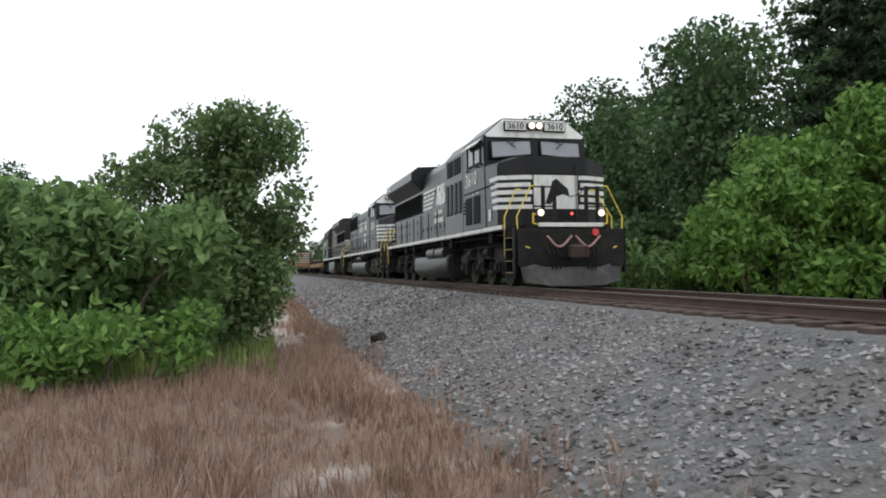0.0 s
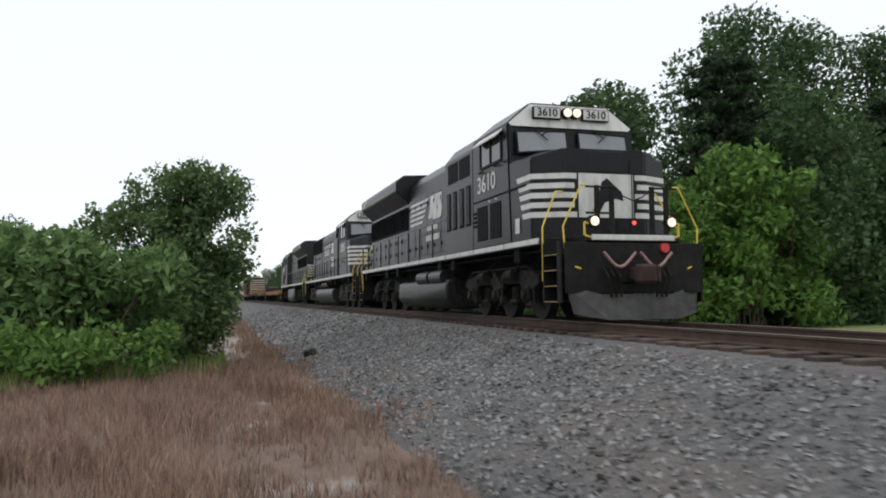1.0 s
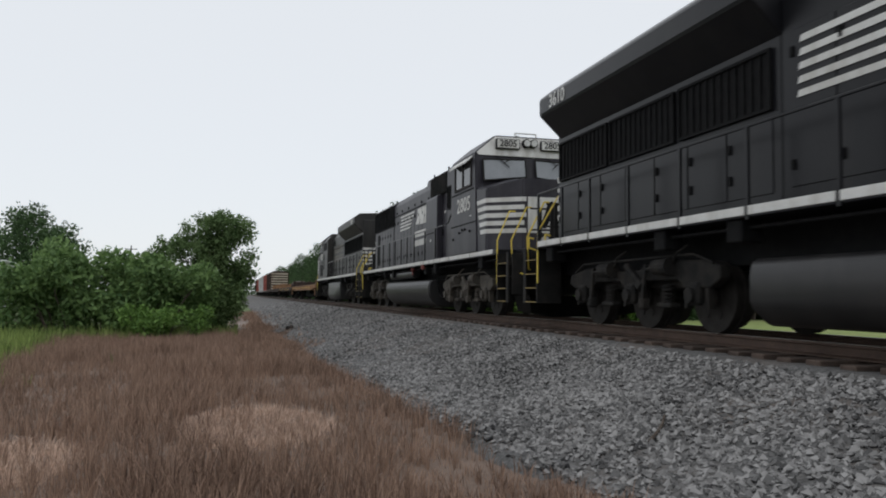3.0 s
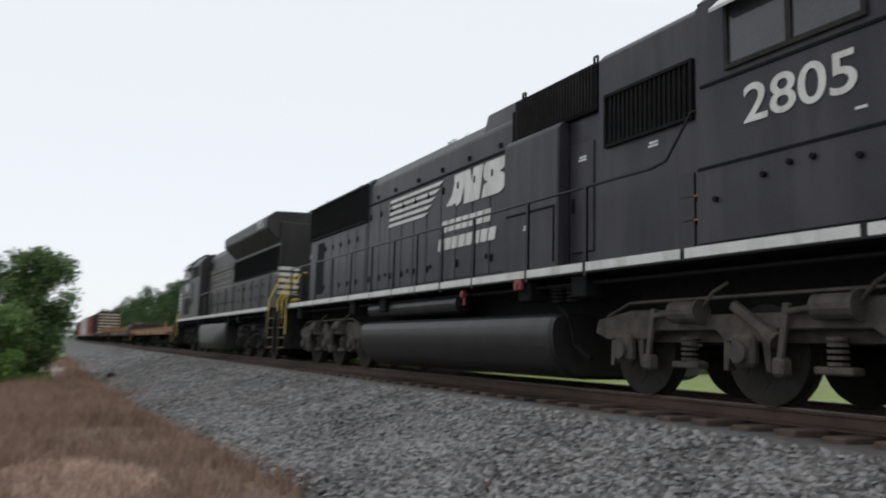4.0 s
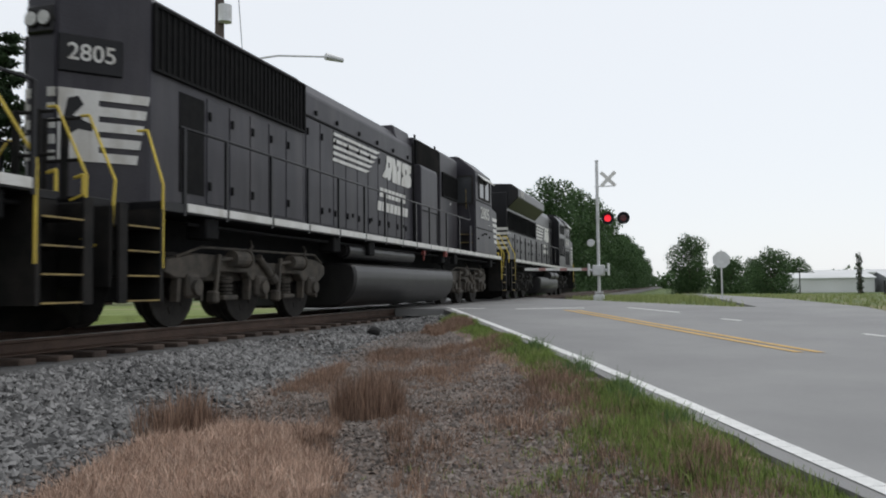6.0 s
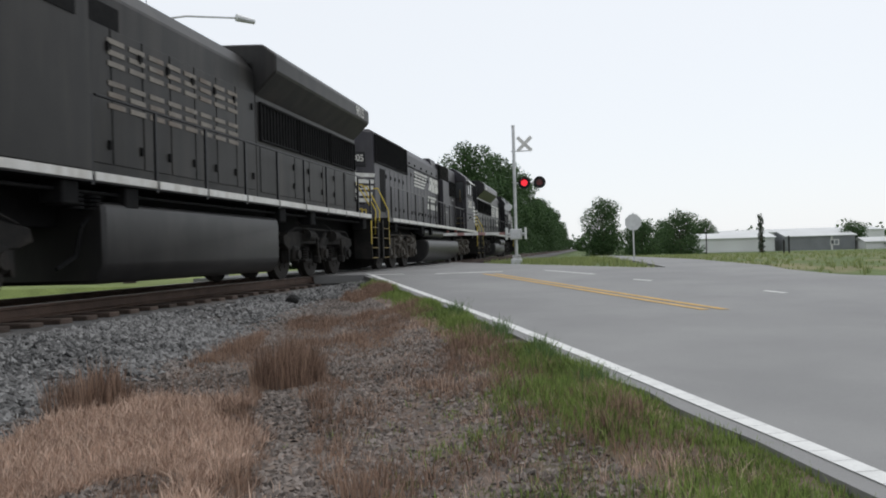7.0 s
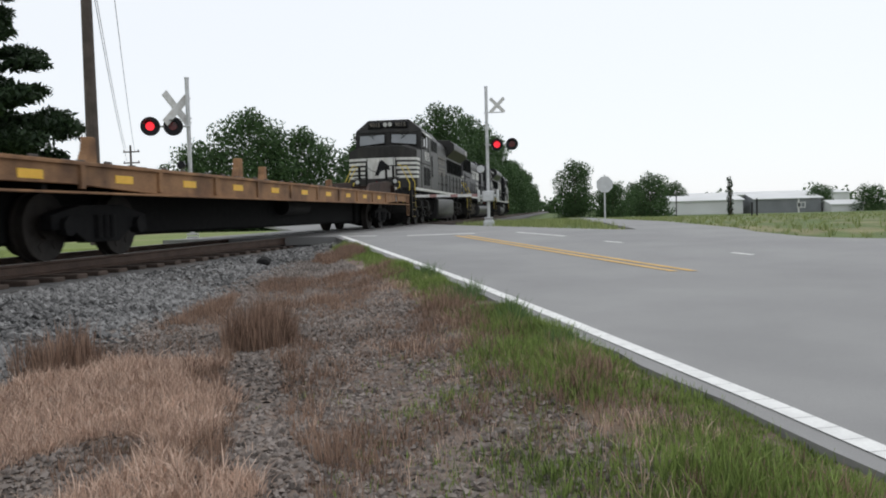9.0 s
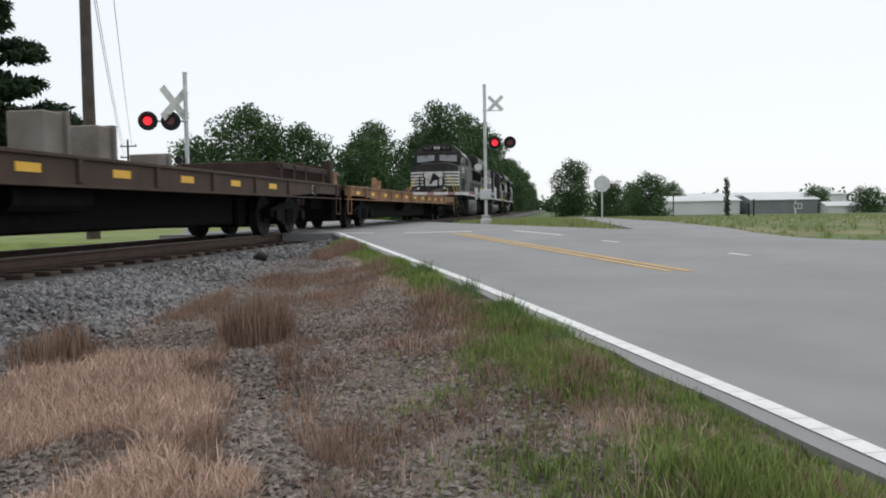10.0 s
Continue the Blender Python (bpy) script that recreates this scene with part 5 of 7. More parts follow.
def flatcar(name, label, length, side, reflectors=True, ends=True):
    """Long flat car: side sills with ribs and reflectors, plank deck, centre sill, end platforms, trucks."""
    body = thing(name, label, "flat car", "freight cars of the train")
    for s in (-1, 1):
        bm = bmesh.new()
        x0, x1 = sorted((s * 1.40, s * 1.46))
        prism(bm, [(0.0, 0.98), (0.0, 1.24), (length, 1.24), (length, 0.98), (length - 2.2, 0.98), (length - 4.5, 0.88), (4.5, 0.88), (2.2, 0.98)], "x", x0, x1, 0.008)
        part("side_sill", bm, side, body)
        bm = bmesh.new()
        x0, x1 = sorted((s * 1.40, s * 1.50))
        box(bm, x0, x1, 0, length, 1.22, 1.27, 0.006)
        box(bm, x0, x1, 0, length, 0.86, 0.89, 0.004)
        part("sill_flange", bm, side, body)
        k = int(length / 2.05)
        for i in range(k + 1):
            y = 0.4 + (length - 0.8) * i / k
            bm = bmesh.new()
            box(bm, *sorted((s * 1.44, s * 1.50)), y - 0.05, y + 0.05, 0.92, 1.24, 0.008)
            part("stake_pocket", bm, side, body)
            if reflectors and 2 <= i < k:
                bm = bmesh.new()
                box(bm, *sorted((s * 1.458, s * 1.467)), y + 0.75, y + 1.2, 1.02, 1.13)
                part("reflector", bm, REFLECT, body, "yellow reflector strip")
        bm = bmesh.new()
        box(bm, *sorted((s * 1.465, s * 1.475)), 2.35, 2.62, 0.97, 1.18)
        part("data_panel", bm, BLACK, body, "small black data panel with white border")
        bm = bmesh.new()
        tube(bm, [(s * 1.474, 2.36, 0.98), (s * 1.474, 2.61, 0.98), (s * 1.474, 2.61, 1.17), (s * 1.474, 2.36, 1.17), (s * 1.474, 2.36, 0.98)], 0.008, 4)
        part("panel_border", bm, WHITE, body)
    k = int(length / 0.62)
    bm = bmesh.new()
    for i in range(k):
        a = length * i / k
        box(bm, -1.40, 1.40, a + 0.006, a + length / k - 0.006, 1.17, 1.235 + 0.006 * (i % 3))
    part("deck_planking", bm, RUSTDARK, body)
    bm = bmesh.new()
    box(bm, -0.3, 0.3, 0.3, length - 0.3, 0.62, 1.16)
    # added near-black block stands in for the deep shade below the deck
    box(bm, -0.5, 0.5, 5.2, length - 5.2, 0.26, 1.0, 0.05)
    part("underframe", bm, GRILLEBLACK, body)
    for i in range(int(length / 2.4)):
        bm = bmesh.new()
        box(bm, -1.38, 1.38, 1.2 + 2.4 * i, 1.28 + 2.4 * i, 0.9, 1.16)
        part("crossbearer", bm, GRILLEBLACK, body)
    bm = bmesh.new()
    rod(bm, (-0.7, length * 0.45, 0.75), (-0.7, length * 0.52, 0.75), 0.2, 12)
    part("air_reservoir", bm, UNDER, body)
    # solid near-black blocks added at the trucks to fill the underside with shade
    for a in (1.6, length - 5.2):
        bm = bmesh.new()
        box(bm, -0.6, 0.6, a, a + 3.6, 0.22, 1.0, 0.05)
        part("brake_rigging", bm, GRILLEBLACK, body)
    for y, d in ((0.0, 1), (length, -1)):
        bm = bmesh.new()
        box(bm, -0.13, 0.13, y - d * 0.5, y + d * 0.3, 0.74, 0.98, 0.02)
        box(bm, -0.22, 0.18, y - d * 0.62, y - d * 0.42, 0.70, 1.02, 0.04)
        part("coupler", bm, RUSTDARK, body)
        for s in (-1, 1):
            bm = bmesh.new()
            tube(bm, [(s * 1.48, y + d * 0.1, 1.2), (s * 1.48, y + d * 0.1, 0.45), (s * 1.48, y + d * 0.5, 0.45), (s * 1.48, y + d * 0.5, 0.9)], 0.018)
            part("ladder_step", bm, side, body)
    for y in (3.4, length - 3.4):
        car_truck(body, y)
    return body


def chain(bm, y0, y1, x, z):
    k = int((y1 - y0) / 0.16)
    for i in range(k):
        y = y0 + (y1 - y0) * i / k
        dz = 0.025 * math.sin(i * 1.3) + 0.03
        box(bm, x - (0.045 if i % 2 else 0.015), x + (0.045 if i % 2 else 0.015), y, y + 0.18, z + dz - (0.015 if i % 2 else 0.045), z + dz + (0.015 if i % 2 else 0.045), 0.008)


def boxcar(name, label, paint, end_paint, length=15.8, height=4.4, hopper=False):
    body = thing(name, label, "boxcar", "freight cars of the train")
    bm = bmesh.new()
    if hopper:
        prism(bm, [(1.2, height - 0.3), (1.6, height), (length - 1.6, height), (length - 1.2, height - 0.3), (length - 1.2, 2.4), (length - 4.0, 0.9), (4.0, 0.9), (1.2, 2.4)], "x", -1.5, 1.5, 0.03)
        box(bm, -1.5, 1.5, 0.1, length - 0.1, 1.0, 1.25)
    else:
        prism(bm, [(-1.5, 1.05), (-1.5, height - 0.25), (-0.9, height), (0.9, height), (1.5, height - 0.25), (1.5, 1.05)], "y", 0.1, length - 0.1, 0.02)
    part("body_shell", bm, paint, body)
    for s in (-1, 1):
        for i in range(15):
            y = 0.5 + (length - 1.0) * i / 14
            if hopper and (y < 1.4 or y > length - 1.4):
                continue
            bm = bmesh.new()
            box(bm, *sorted((s * 1.5, s * 1.55)), y - 0.05, y + 0.05, 1.3 if not hopper else 2.3, height - 0.3)
            part("rib", bm, paint, body)
    bm = bmesh.new()
    for k in range(7):
        box(bm, -1.4, 1.4, 0.03, 0.11, 1.3 + 0.42 * k, 1.5 + 0.42 * k, 0.02)
    part("end_panel", bm, end_paint, body)
    bm = bmesh.new()
    box(bm, -0.3, 0.3, 0.0, length, 0.65, 1.05)
    box(bm, -0.2, 0.2, -0.6, length + 0.6, 0.74, 0.98)
    part("underframe", bm, UNDER, body)
    for y in (2.2, length - 2.2):
        car_truck(body, y)
    return body


TRAIN = []        # (thing, place of its front at the clip's constant pace, turned round)

lead = ge_loco("leading_locomotive", "3610", "black wide-cab diesel locomotive with lit headlights, white stripes and yellow handrails", BLACK)
TRAIN.append((lead, 41.7, False))
second = emd_loco("second_locomotive", "2805", "worn black diesel locomotive with narrow hood and white slanted bars", WORN)
TRAIN.append((second, 63.65, False))
third = ge_loco("third_locomotive", "9015", "dusty black diesel locomotive coupled backwards, nose towards the flat car", CHARCOAL, CHARCOAL, "charcoal cab brow", lit=False)
TRAIN.append((third, 106.85, True))

for loco in (lead, second, third):
    for ob in loco.children_recursive:
        if ob.type == "MESH" and not ob.name.startswith("wheelset"):
            if ob.data.users == 1:
                ob.data.transform(Matrix.Diagonal((1, 1, 1.035, 1)))

flat_a = flatcar("flatcar", "empty rusty orange flat car with chains along the deck", 24.6, RUST)
for x in (-1.2, 1.2):
    bm = bmesh.new()
    chain(bm, 1.5, 23.0, x, 1.24)
    part("chain", bm, CHAIN, flat_a, "heavy steel chain lying on the deck")
bm = bmesh.new()
prism(bm, [(0.25, 1.24), (0.45, 1.78), (1.1, 1.80), (3.9, 1.62), (4.6, 1.24)], "x", -0.85, -0.75, 0.01)
prism(bm, [(0.25, 1.24), (0.45, 1.78), (1.1, 1.80), (3.9, 1.62), (4.6, 1.24)], "x", 0.75, 0.85, 0.01)
prism(bm, [(0.3, 1.24), (0.5, 1.66), (0.62, 1.66), (0.42, 1.24)], "x", -1.0, 1.0, 0.01)
box(bm, -0.8, 0.8, 0.6, 3.9, 1.40, 1.46, 0.01)
part("end_stop", bm, RUSTDARK, flat_a, "low dark red sloping end frame")
for x, y, top in ((0.5, 19.0, 1.95), (0.5, 12.6, 2.0), (0.9, 9.9, 1.95), (0.4, 5.0, 1.75)):
    bm = bmesh.new()
    prism(bm, [(y - 0.2, 1.25), (y + 0.32, 1.25), (y + 0.06, top - 0.23), (y + 0.02, top), (y - 0.16, top)], "x", x - 0.09, x + 0.09, 0.015)
    part("stanchion", bm, RUST, flat_a, "rusty upright stanchion")
TRAIN.append((flat_a, 107.45, False))

flat_b = flatcar("flatcar", "brown flat car with yellow reflectors and tall steel uprights", 24.6, BROWNCAR)
for y, h, wide, x in ((7.3, 1.66, 0.36, 0.3), (9.25, 2.0, 0.42, 0.3), (10.75, 2.06, 0.5, 0.2), (13.6, 2.05, 0.5, 0.3), (16.8, 2.05, 0.5, 0.3), (20.5, 2.0, 0.5, 0.3)):
    bm = bmesh.new()
    box(bm, x - 0.30, x + 0.30, y - wide / 2, y + wide / 2, 1.24, h, 0.02)
    box(bm, x - 0.36, x + 0.36, y - wide / 2 - 0.06, y - wide / 2 + 0.03, 1.24, h + 0.03, 0.01)
    prism(bm, [(y - wide / 2 - 0.06, 1.24), (y - wide / 2 - 0.06, 1.7), (y - wide / 2 - 0.5, 1.24)], "x", x - 0.04, x + 0.04)
    part("steel_upright", bm, GREYPOST, flat_b, "grey-brown boxed steel upright")
bm = bmesh.new()
for x in (-1.25, 1.15):
    box(bm, x, x + 0.1, 0.5, 4.3, 1.52, 1.66, 0.015)
for y in (0.8, 2.3, 3.2, 4.1):
    box(bm, -1.25, 1.25, y, y + 0.12, 1.24, 1.68, 0.015)
part("load_frame", bm, RUSTDARK, flat_b, "low dark rusty steel frame")
bm = bmesh.new()
box(bm, -1.3, 1.3, 0.10, 0.2, 1.24, 1.8, 0.02)
for k in range(4):
    box(bm, -1.3 + 0.8 * k, -1.1 + 0.8 * k, 0.05, 0.35, 1.0, 1.9, 0.02)
part("end_bulkhead", bm, RUSTDARK, flat_b, "rusty ribbed end bulkhead")
TRAIN.append((flat_b, 132.7, False))

flat_c = flatcar("flatcar", "dull red flat car with low rusty end stops", 24.2, RUSTDARK, False)
for y in (1.0, 6.0, 12.0, 18.0, 23.0):
    bm = bmesh.new()
    box(bm, -1.2, 1.2, y, y + 0.15, 1.24, 1.9, 0.02)
    part("cross_bunk", bm, RUST, flat_c, "rusty cross bunk")
TRAIN.append((flat_c, 158.4, False))
y0 = 183.8
for kind_name, label, paint, end_paint, hop in (
        ("boxcar", "brown boxcar with a pale tan end", RUSTDARK, TANCAR, False),
        ("boxcar", "faded red boxcar with ribbed sides", REDCAR, REDCAR, False),
        ("hopper_car", "pale grey covered hopper car", GREYCAR, GREYCAR, True),
        ("hopper_car", "pale grey covered hopper car", GREYCAR, GREYCAR, True),
        ("boxcar", "faded red boxcar with ribbed sides", REDCAR, REDCAR, False),
        ("boxcar", "brown boxcar with ribbed sides", RUSTDARK, RUSTDARK, False)):
    TRAIN.append((boxcar(kind_name, label, paint, end_paint, hopper=hop), y0, False))
    y0 += 16.9


# ---- trees, shrubs, grass ----
def leaves(name, clumps, per, size, material, parent, seed, shell=0.25, aspect=1.7, droop=0.0, flat=0.82):
    """A crown of many small leaves: each clump is an uneven ball of leaves, denser towards its outside."""
    rng = np.random.default_rng(seed)
    vs, fs = [], []
    for cx, cy, cz, r in clumps:
        k = max(6, int(per * r * r))
        d = rng.normal(size=(k, 3))
        d /= np.linalg.norm(d, axis=1)[:, None]
        rad = r * (shell + (1.12 - shell) * rng.random(k) ** 0.6) * (1 + 0.18 * np.sin(5 * d[:, 0] + 3 * d[:, 2] + cx) * np.cos(4 * d[:, 1]))
        p = d * rad[:, None] * np.array((1, 1, flat)) + np.array((cx, cy, cz))
        a = rng.normal(size=(k, 3)) + d * 0.3
        a /= np.linalg.norm(a, axis=1)[:, None]
        b = np.cross(a, rng.normal(size=(k, 3)))
        b /= np.linalg.norm(b, axis=1)[:, None]
        a[:, 2] -= droop
        s = size * rng.uniform(0.6, 1.35, k)[:, None]
        q = np.stack([p - a * s * aspect * 0.5, p + b * s * 0.5, p + a * s * aspect * 0.5, p - b * s * 0.5], 1)
        base = len(vs)
        vs.extend(map(tuple, q.reshape(-1, 3).tolist()))
        fs.extend((base + 4 * i, base + 4 * i + 1, base + 4 * i + 2, base + 4 * i + 3) for i in range(k))
    return raw(name, vs, fs, material, parent)


def limb(bm, p, q, r0, r1, rng, bends=3):
    p, q = Vector(p), Vector(q)
    last, rl = p, r0
    for i in range(1, bends + 1):
        t = i / bends
        n = p.lerp(q, t) + Vector((rng.uniform(-1, 1), rng.uniform(-1, 1), rng.uniform(-.3, .3))) * (q - p).length * 0.05 * (i < bends)
        rn = r0 + (r1 - r0) * t
        rod(bm, last, n, rl, 7, rn)
        last, rl = n, rn


def broadleaf(name, label, height, spread, seed, per, leaf, material, base=0.25, clumps_n=16, lean=(0, 0), trunk=0.16, at=None, group=""):
    rng = random.Random(seed)
    tree = thing(name, label, "tree", group, at=at)
    clumps = []
    for i in range(clumps_n):
        u = (i + 0.5) / clumps_n
        z = height * (base + (0.95 - base) * u)
        wide = spread * math.sin(math.pi * min(0.98, 0.14 + 0.80 * u)) ** 0.7
        a = i * 2.4 + rng.uniform(-0.5, 0.5)
        d = wide * rng.uniform(0.15, 0.82)
        r = spread * rng.uniform(0.30, 0.45) * (1.0 - 0.35 * u)
        clumps.append((d * math.cos(a) + lean[0] * u, d * math.sin(a) + lean[1] * u, z - 0.2 * r, r))
    bm = bmesh.new()
    limb(bm, (0, 0, -0.2), (lean[0] * .4, lean[1] * .4, height * 0.62), trunk, trunk * 0.4, rng, 4)
    for c in clumps:
        z = min(c[2] * 0.7, height * 0.6)
        limb(bm, (lean[0] * .4 * z / height, 0, z), c[:3], trunk * 0.22, trunk * 0.06, rng)
    part("trunk", bm, BARK, tree)
    leaves("crown", clumps, per, leaf, material, tree, seed)
    return tree


def pine(name, label, height, spread, seed, per, material=None, at=None, group="", bare=0.3):
    rng = random.Random(seed)
    tree = thing(name, label, "tree", group, at=at)
    bm = bmesh.new()
    limb(bm, (0, 0, -0.2), (0, 0, height), 0.2, 0.04, rng, 5)
    clumps = []
    k = 50
    for i in range(k):
        u = i / (k - 1)
        z = height * (bare + (1 - bare) * u)
        reach = spread * (1.0 - 0.72 * u) * rng.uniform(0.55, 1.05)
        a = i * 2.4 + rng.uniform(-.4, .4)
        c = (reach * math.cos(a), reach * math.sin(a), z + 0.12 * reach)
        limb(bm, (0, 0, z - 0.2), c, 0.05, 0.02, rng, 2)
        for t in (0.4, 0.72, 1.0):
            clumps.append((c[0] * t, c[1] * t, z + 0.12 * reach * t, spread * rng.uniform(0.12, 0.20) * (1.15 - 0.5 * u)))
    part("trunk", bm, BARK, tree)
    leaves("crown", clumps, per, 0.13, material or NEEDLE, tree, seed, 0.15, 3.0, flat=0.5)
    return tree


def shrub(name, label, blobs, per, leaf, material, seed, at, group="", category="bush"):
    rng = random.Random(seed)
    bush = thing(name, label, category, group, at=at)
    bm = bmesh.new()
    for b in blobs:
        limb(bm, (b[0] * 0.6, b[1] * 0.6, -0.15), b[:3], 0.04, 0.012, rng)
    part("stem", bm, BARK, bush)
    leaves("foliage", blobs, per, leaf, material, bush, seed, 0.4, 2.2, 0.15)
    return bush


def ground_at(x, y, dz=0.0, rz=0):
    return pose(x, y, ground_z(x, y) + dz, 0, 0, rz)


rng = random.Random(5)
# the lone tree and the thicket before it
blobs = []
for i in range(90):          # dense leaning mass
    u = (i + rng.random()) / 90
    half = 0.40 + 1.1 * math.sin(math.pi * min(1, 0.06 + 0.80 * u))
    blobs.append((0.05 + 1.25 * u ** 0.7 + rng.uniform(-half, half) * 0.85, rng.uniform(-1.0, 1.0), 0.4 + 4.9 * u, rng.uniform(0.45, 0.8) * (1.1 - 0.4 * u)))
for i in range(44):          # airy upper boughs
    u = (i + rng.random()) / 44
    blobs.append((-2.0 + 2.9 * u + rng.uniform(-0.4, 0.4), rng.uniform(-0.8, 0.8), 3.0 + 1.4 * rng.random() + 1.3 * u, rng.uniform(0.28, 0.5)))
lone = thing("broadleaf_tree", "uneven green broadleaf tree standing beside the gravel", "tree", at=ground_at(-1.45, 38.0))
bm = bmesh.new()
limb(bm, (0.5, 0, -0.2), (0.4, 0, 3.4), 0.14, 0.07, rng, 4)
for b in blobs:
    limb(bm, (0.45, 0, min(3.2, b[2] * 0.6)), b[:3], 0.022, 0.006, rng)
part("trunk", bm, BARK, lone)
leaves("crown", blobs, 760, 0.085, LEAF_TREE, lone, 21, 0.1, 1.8)

blobs = [(rng.uniform(-3.3, 4.4), rng.uniform(-1.3, 1.5), 0, 0) for _ in range(78)]
blobs = [(x, y, rng.uniform(0.12, 1.0) * (3.25 - 0.14 * max(0, x) - 0.55 * abs(min(0, x + 1.6))), rng.uniform(0.55, 0.95)) for x, y, _, _ in blobs]
shrub("thicket", "dense green leafy thicket beside the dry verge", blobs, 620, 0.115, LEAF_BUSH, 22, ground_at(-5.6, 35.2))
blobs = [(rng.uniform(-1.6, 1.4), rng.uniform(-0.8, 0.8), rng.uniform(0.3, 1.1), rng.uniform(0.35, 0.6)) for _ in range(14)]
shrub("tall_weeds", "bright green tall weeds in front of the thicket", blobs, 800, 0.09, LEAF_BRIGHT, 23, ground_at(-2.5, 32.8), category="weeds")

# trees far off on the road's other side
wide_tree = broadleaf("broadleaf_tree", "dark rounded broadleaf tree far beyond the road", 11.2, 5.0, 31, 150, 0.19, LEAF_WOOD, 0.03, 40, at=pose(-21.5, 92, -1.3), group="far trees by the road")
for x, y, s in ((-28.5, 99, 0), (-19.4, 97, 1), (-38, 98, 2), (-35, 102, 3), (-43, 97, 4)):
    copy_thing(wide_tree, pose(x, y, -1.2 - 1.6 * (s == 1) + 0.8 * (s == 3), 0, 0, 70 * s))

# the wood along the far side of the track
leafy_tree = broadleaf("broadleaf_tree", "tall dark green tree at the edge of the wood", 12.6, 4.3, 41, 170, 0.17, LEAF_WOOD, 0.03, 42, at=pose(19.5, 52, -0.9), group="trees of the wood")
leafy_too = broadleaf("broadleaf_tree", "tall dark green tree at the edge of the wood", 11.4, 4.1, 42, 170, 0.17, LEAF_WOOD, 0.03, 42, at=pose(17.6, 47.5, -0.9), group="trees of the wood")
dark_pine = pine("pine_tree", "dark pine standing among the trees of the wood", 13.2, 3.6, 43, 420, at=pose(24.5, 50, -0.9), group="pines of the wood", bare=0.12)
k = 0
for y in (56.5, 61, 65.5, 70.5, 76, 82, 88, 95, 103, 112, 122, 134, 148, 165, 186, 212, 245, 290, 330, 380, 440):
    k += 1
    src = (leafy_tree, leafy_too)[k % 2]
    copy_thing(src, pose(18.2 + rng.uniform(-1.2, 1.0) - 0.012 * max(0, y - 110), y, -0.9 - rng.uniform(0, 1.2), 0, 0, rng.uniform(0, 360)))
    copy_thing((dark_pine, leafy_tree)[k % 3 == 0], pose(23.5 + rng.uniform(-1, 2), y + 2, -0.9 + rng.uniform(-1.2, 0.3), 0, 0, rng.uniform(0, 360)))
for x, y in ((21.5, 44.5), (25, 43.5), (28.5, 45), (32, 43.5), (36, 45), (40, 44.5), (44, 46), (49, 47), (55, 48), (62, 50), (23.5, 48.5), (30, 49), (34, 48.5), (38, 49), (43, 50), (70, 52)):
    k += 1
    copy_thing((leafy_too, dark_pine, leafy_tree)[k % 3], pose(x, y, -2.0 - rng.uniform(0, 1.2), 0, 0, rng.uniform(0, 360)))
tall_tree = broadleaf("broadleaf_tree", "very tall dark tree deep in the wood", 18.5, 5.4, 47, 140, 0.19, LEAF_WOOD, 0.10, 48, trunk=0.24, at=pose(29.0, 54, -0.9), group="trees of the wood")
for i, (x, y) in enumerate(((34.0, 55.0), (39.5, 54.0), (45.5, 56.0), (52, 57.0))):
    copy_thing(tall_tree, pose(x, y, -0.9 - 0.3 * i, 0, 0, 75 * i + 40))
blobs = [(rng.uniform(-1.9, 1.9), rng.uniform(-1.6, 1.6), 0, 0) for _ in range(22)]
blobs = [(x, y, rng.uniform(0.3, 1.0) * (3.2 - 0.5 * abs(x)), rng.uniform(0.6, 1.0)) for x, y, _, _ in blobs]
hedge = shrub("shrub", "green undergrowth at the foot of the wood", blobs, 260, 0.16, LEAF_WOOD, 44, pose(15.2, 49, -0.8), "undergrowth of the wood")
for i, y in enumerate((53, 57, 61.5, 66, 71, 77, 84, 92, 101, 112, 125, 140)):
    copy_thing(hedge, pose(15.0 + rng.uniform(-.5, .8), y, -0.85 - rng.uniform(0, 0.6), 0, 0, rng.uniform(0, 360)))
blobs = [(rng.uniform(-2.6, 2.6), rng.uniform(-1.6, 1.6), 0, 0) for _ in range(44)]
blobs = [(x, y, 0.3 + rng.random() * (5.6 - 0.8 * abs(x - 0.6)), rng.uniform(0.5, 0.95)) for x, y, _, _ in blobs]
shrub("bright_tree", "bright green leafy small tree in front of the dark wood", blobs, 420, 0.14, LEAF_BRIGHT, 45, ground_at(16.4, 42.6), category="tree")
blobs = [(rng.uniform(-2.4, 2.4), rng.uniform(-1.6, 1.6), 0, 0) for _ in range(52)]
blobs = [(x, y, 0.3 + rng.random() * (7.4 - 0.9 * abs(x)), rng.uniform(0.55, 1.0)) for x, y, _, _ in blobs]
shrub("bright_tree", "taller bright green leafy tree in front of the dark wood", blobs, 380, 0.15, LEAF_BRIGHT, 48, ground_at(20.6, 42.2), category="tree")
blobs = [(rng.uniform(-1.8, 1.8), rng.uniform(-1.2, 1.2), rng.uniform(0.3, 1.9), rng.uniform(0.45, 0.8)) for _ in range(22)]
shrub("shrub", "green undergrowth at the foot of the wood", blobs, 420, 0.12, LEAF_BUSH, 46, ground_at(13.8, 45.5), "undergrowth of the wood")

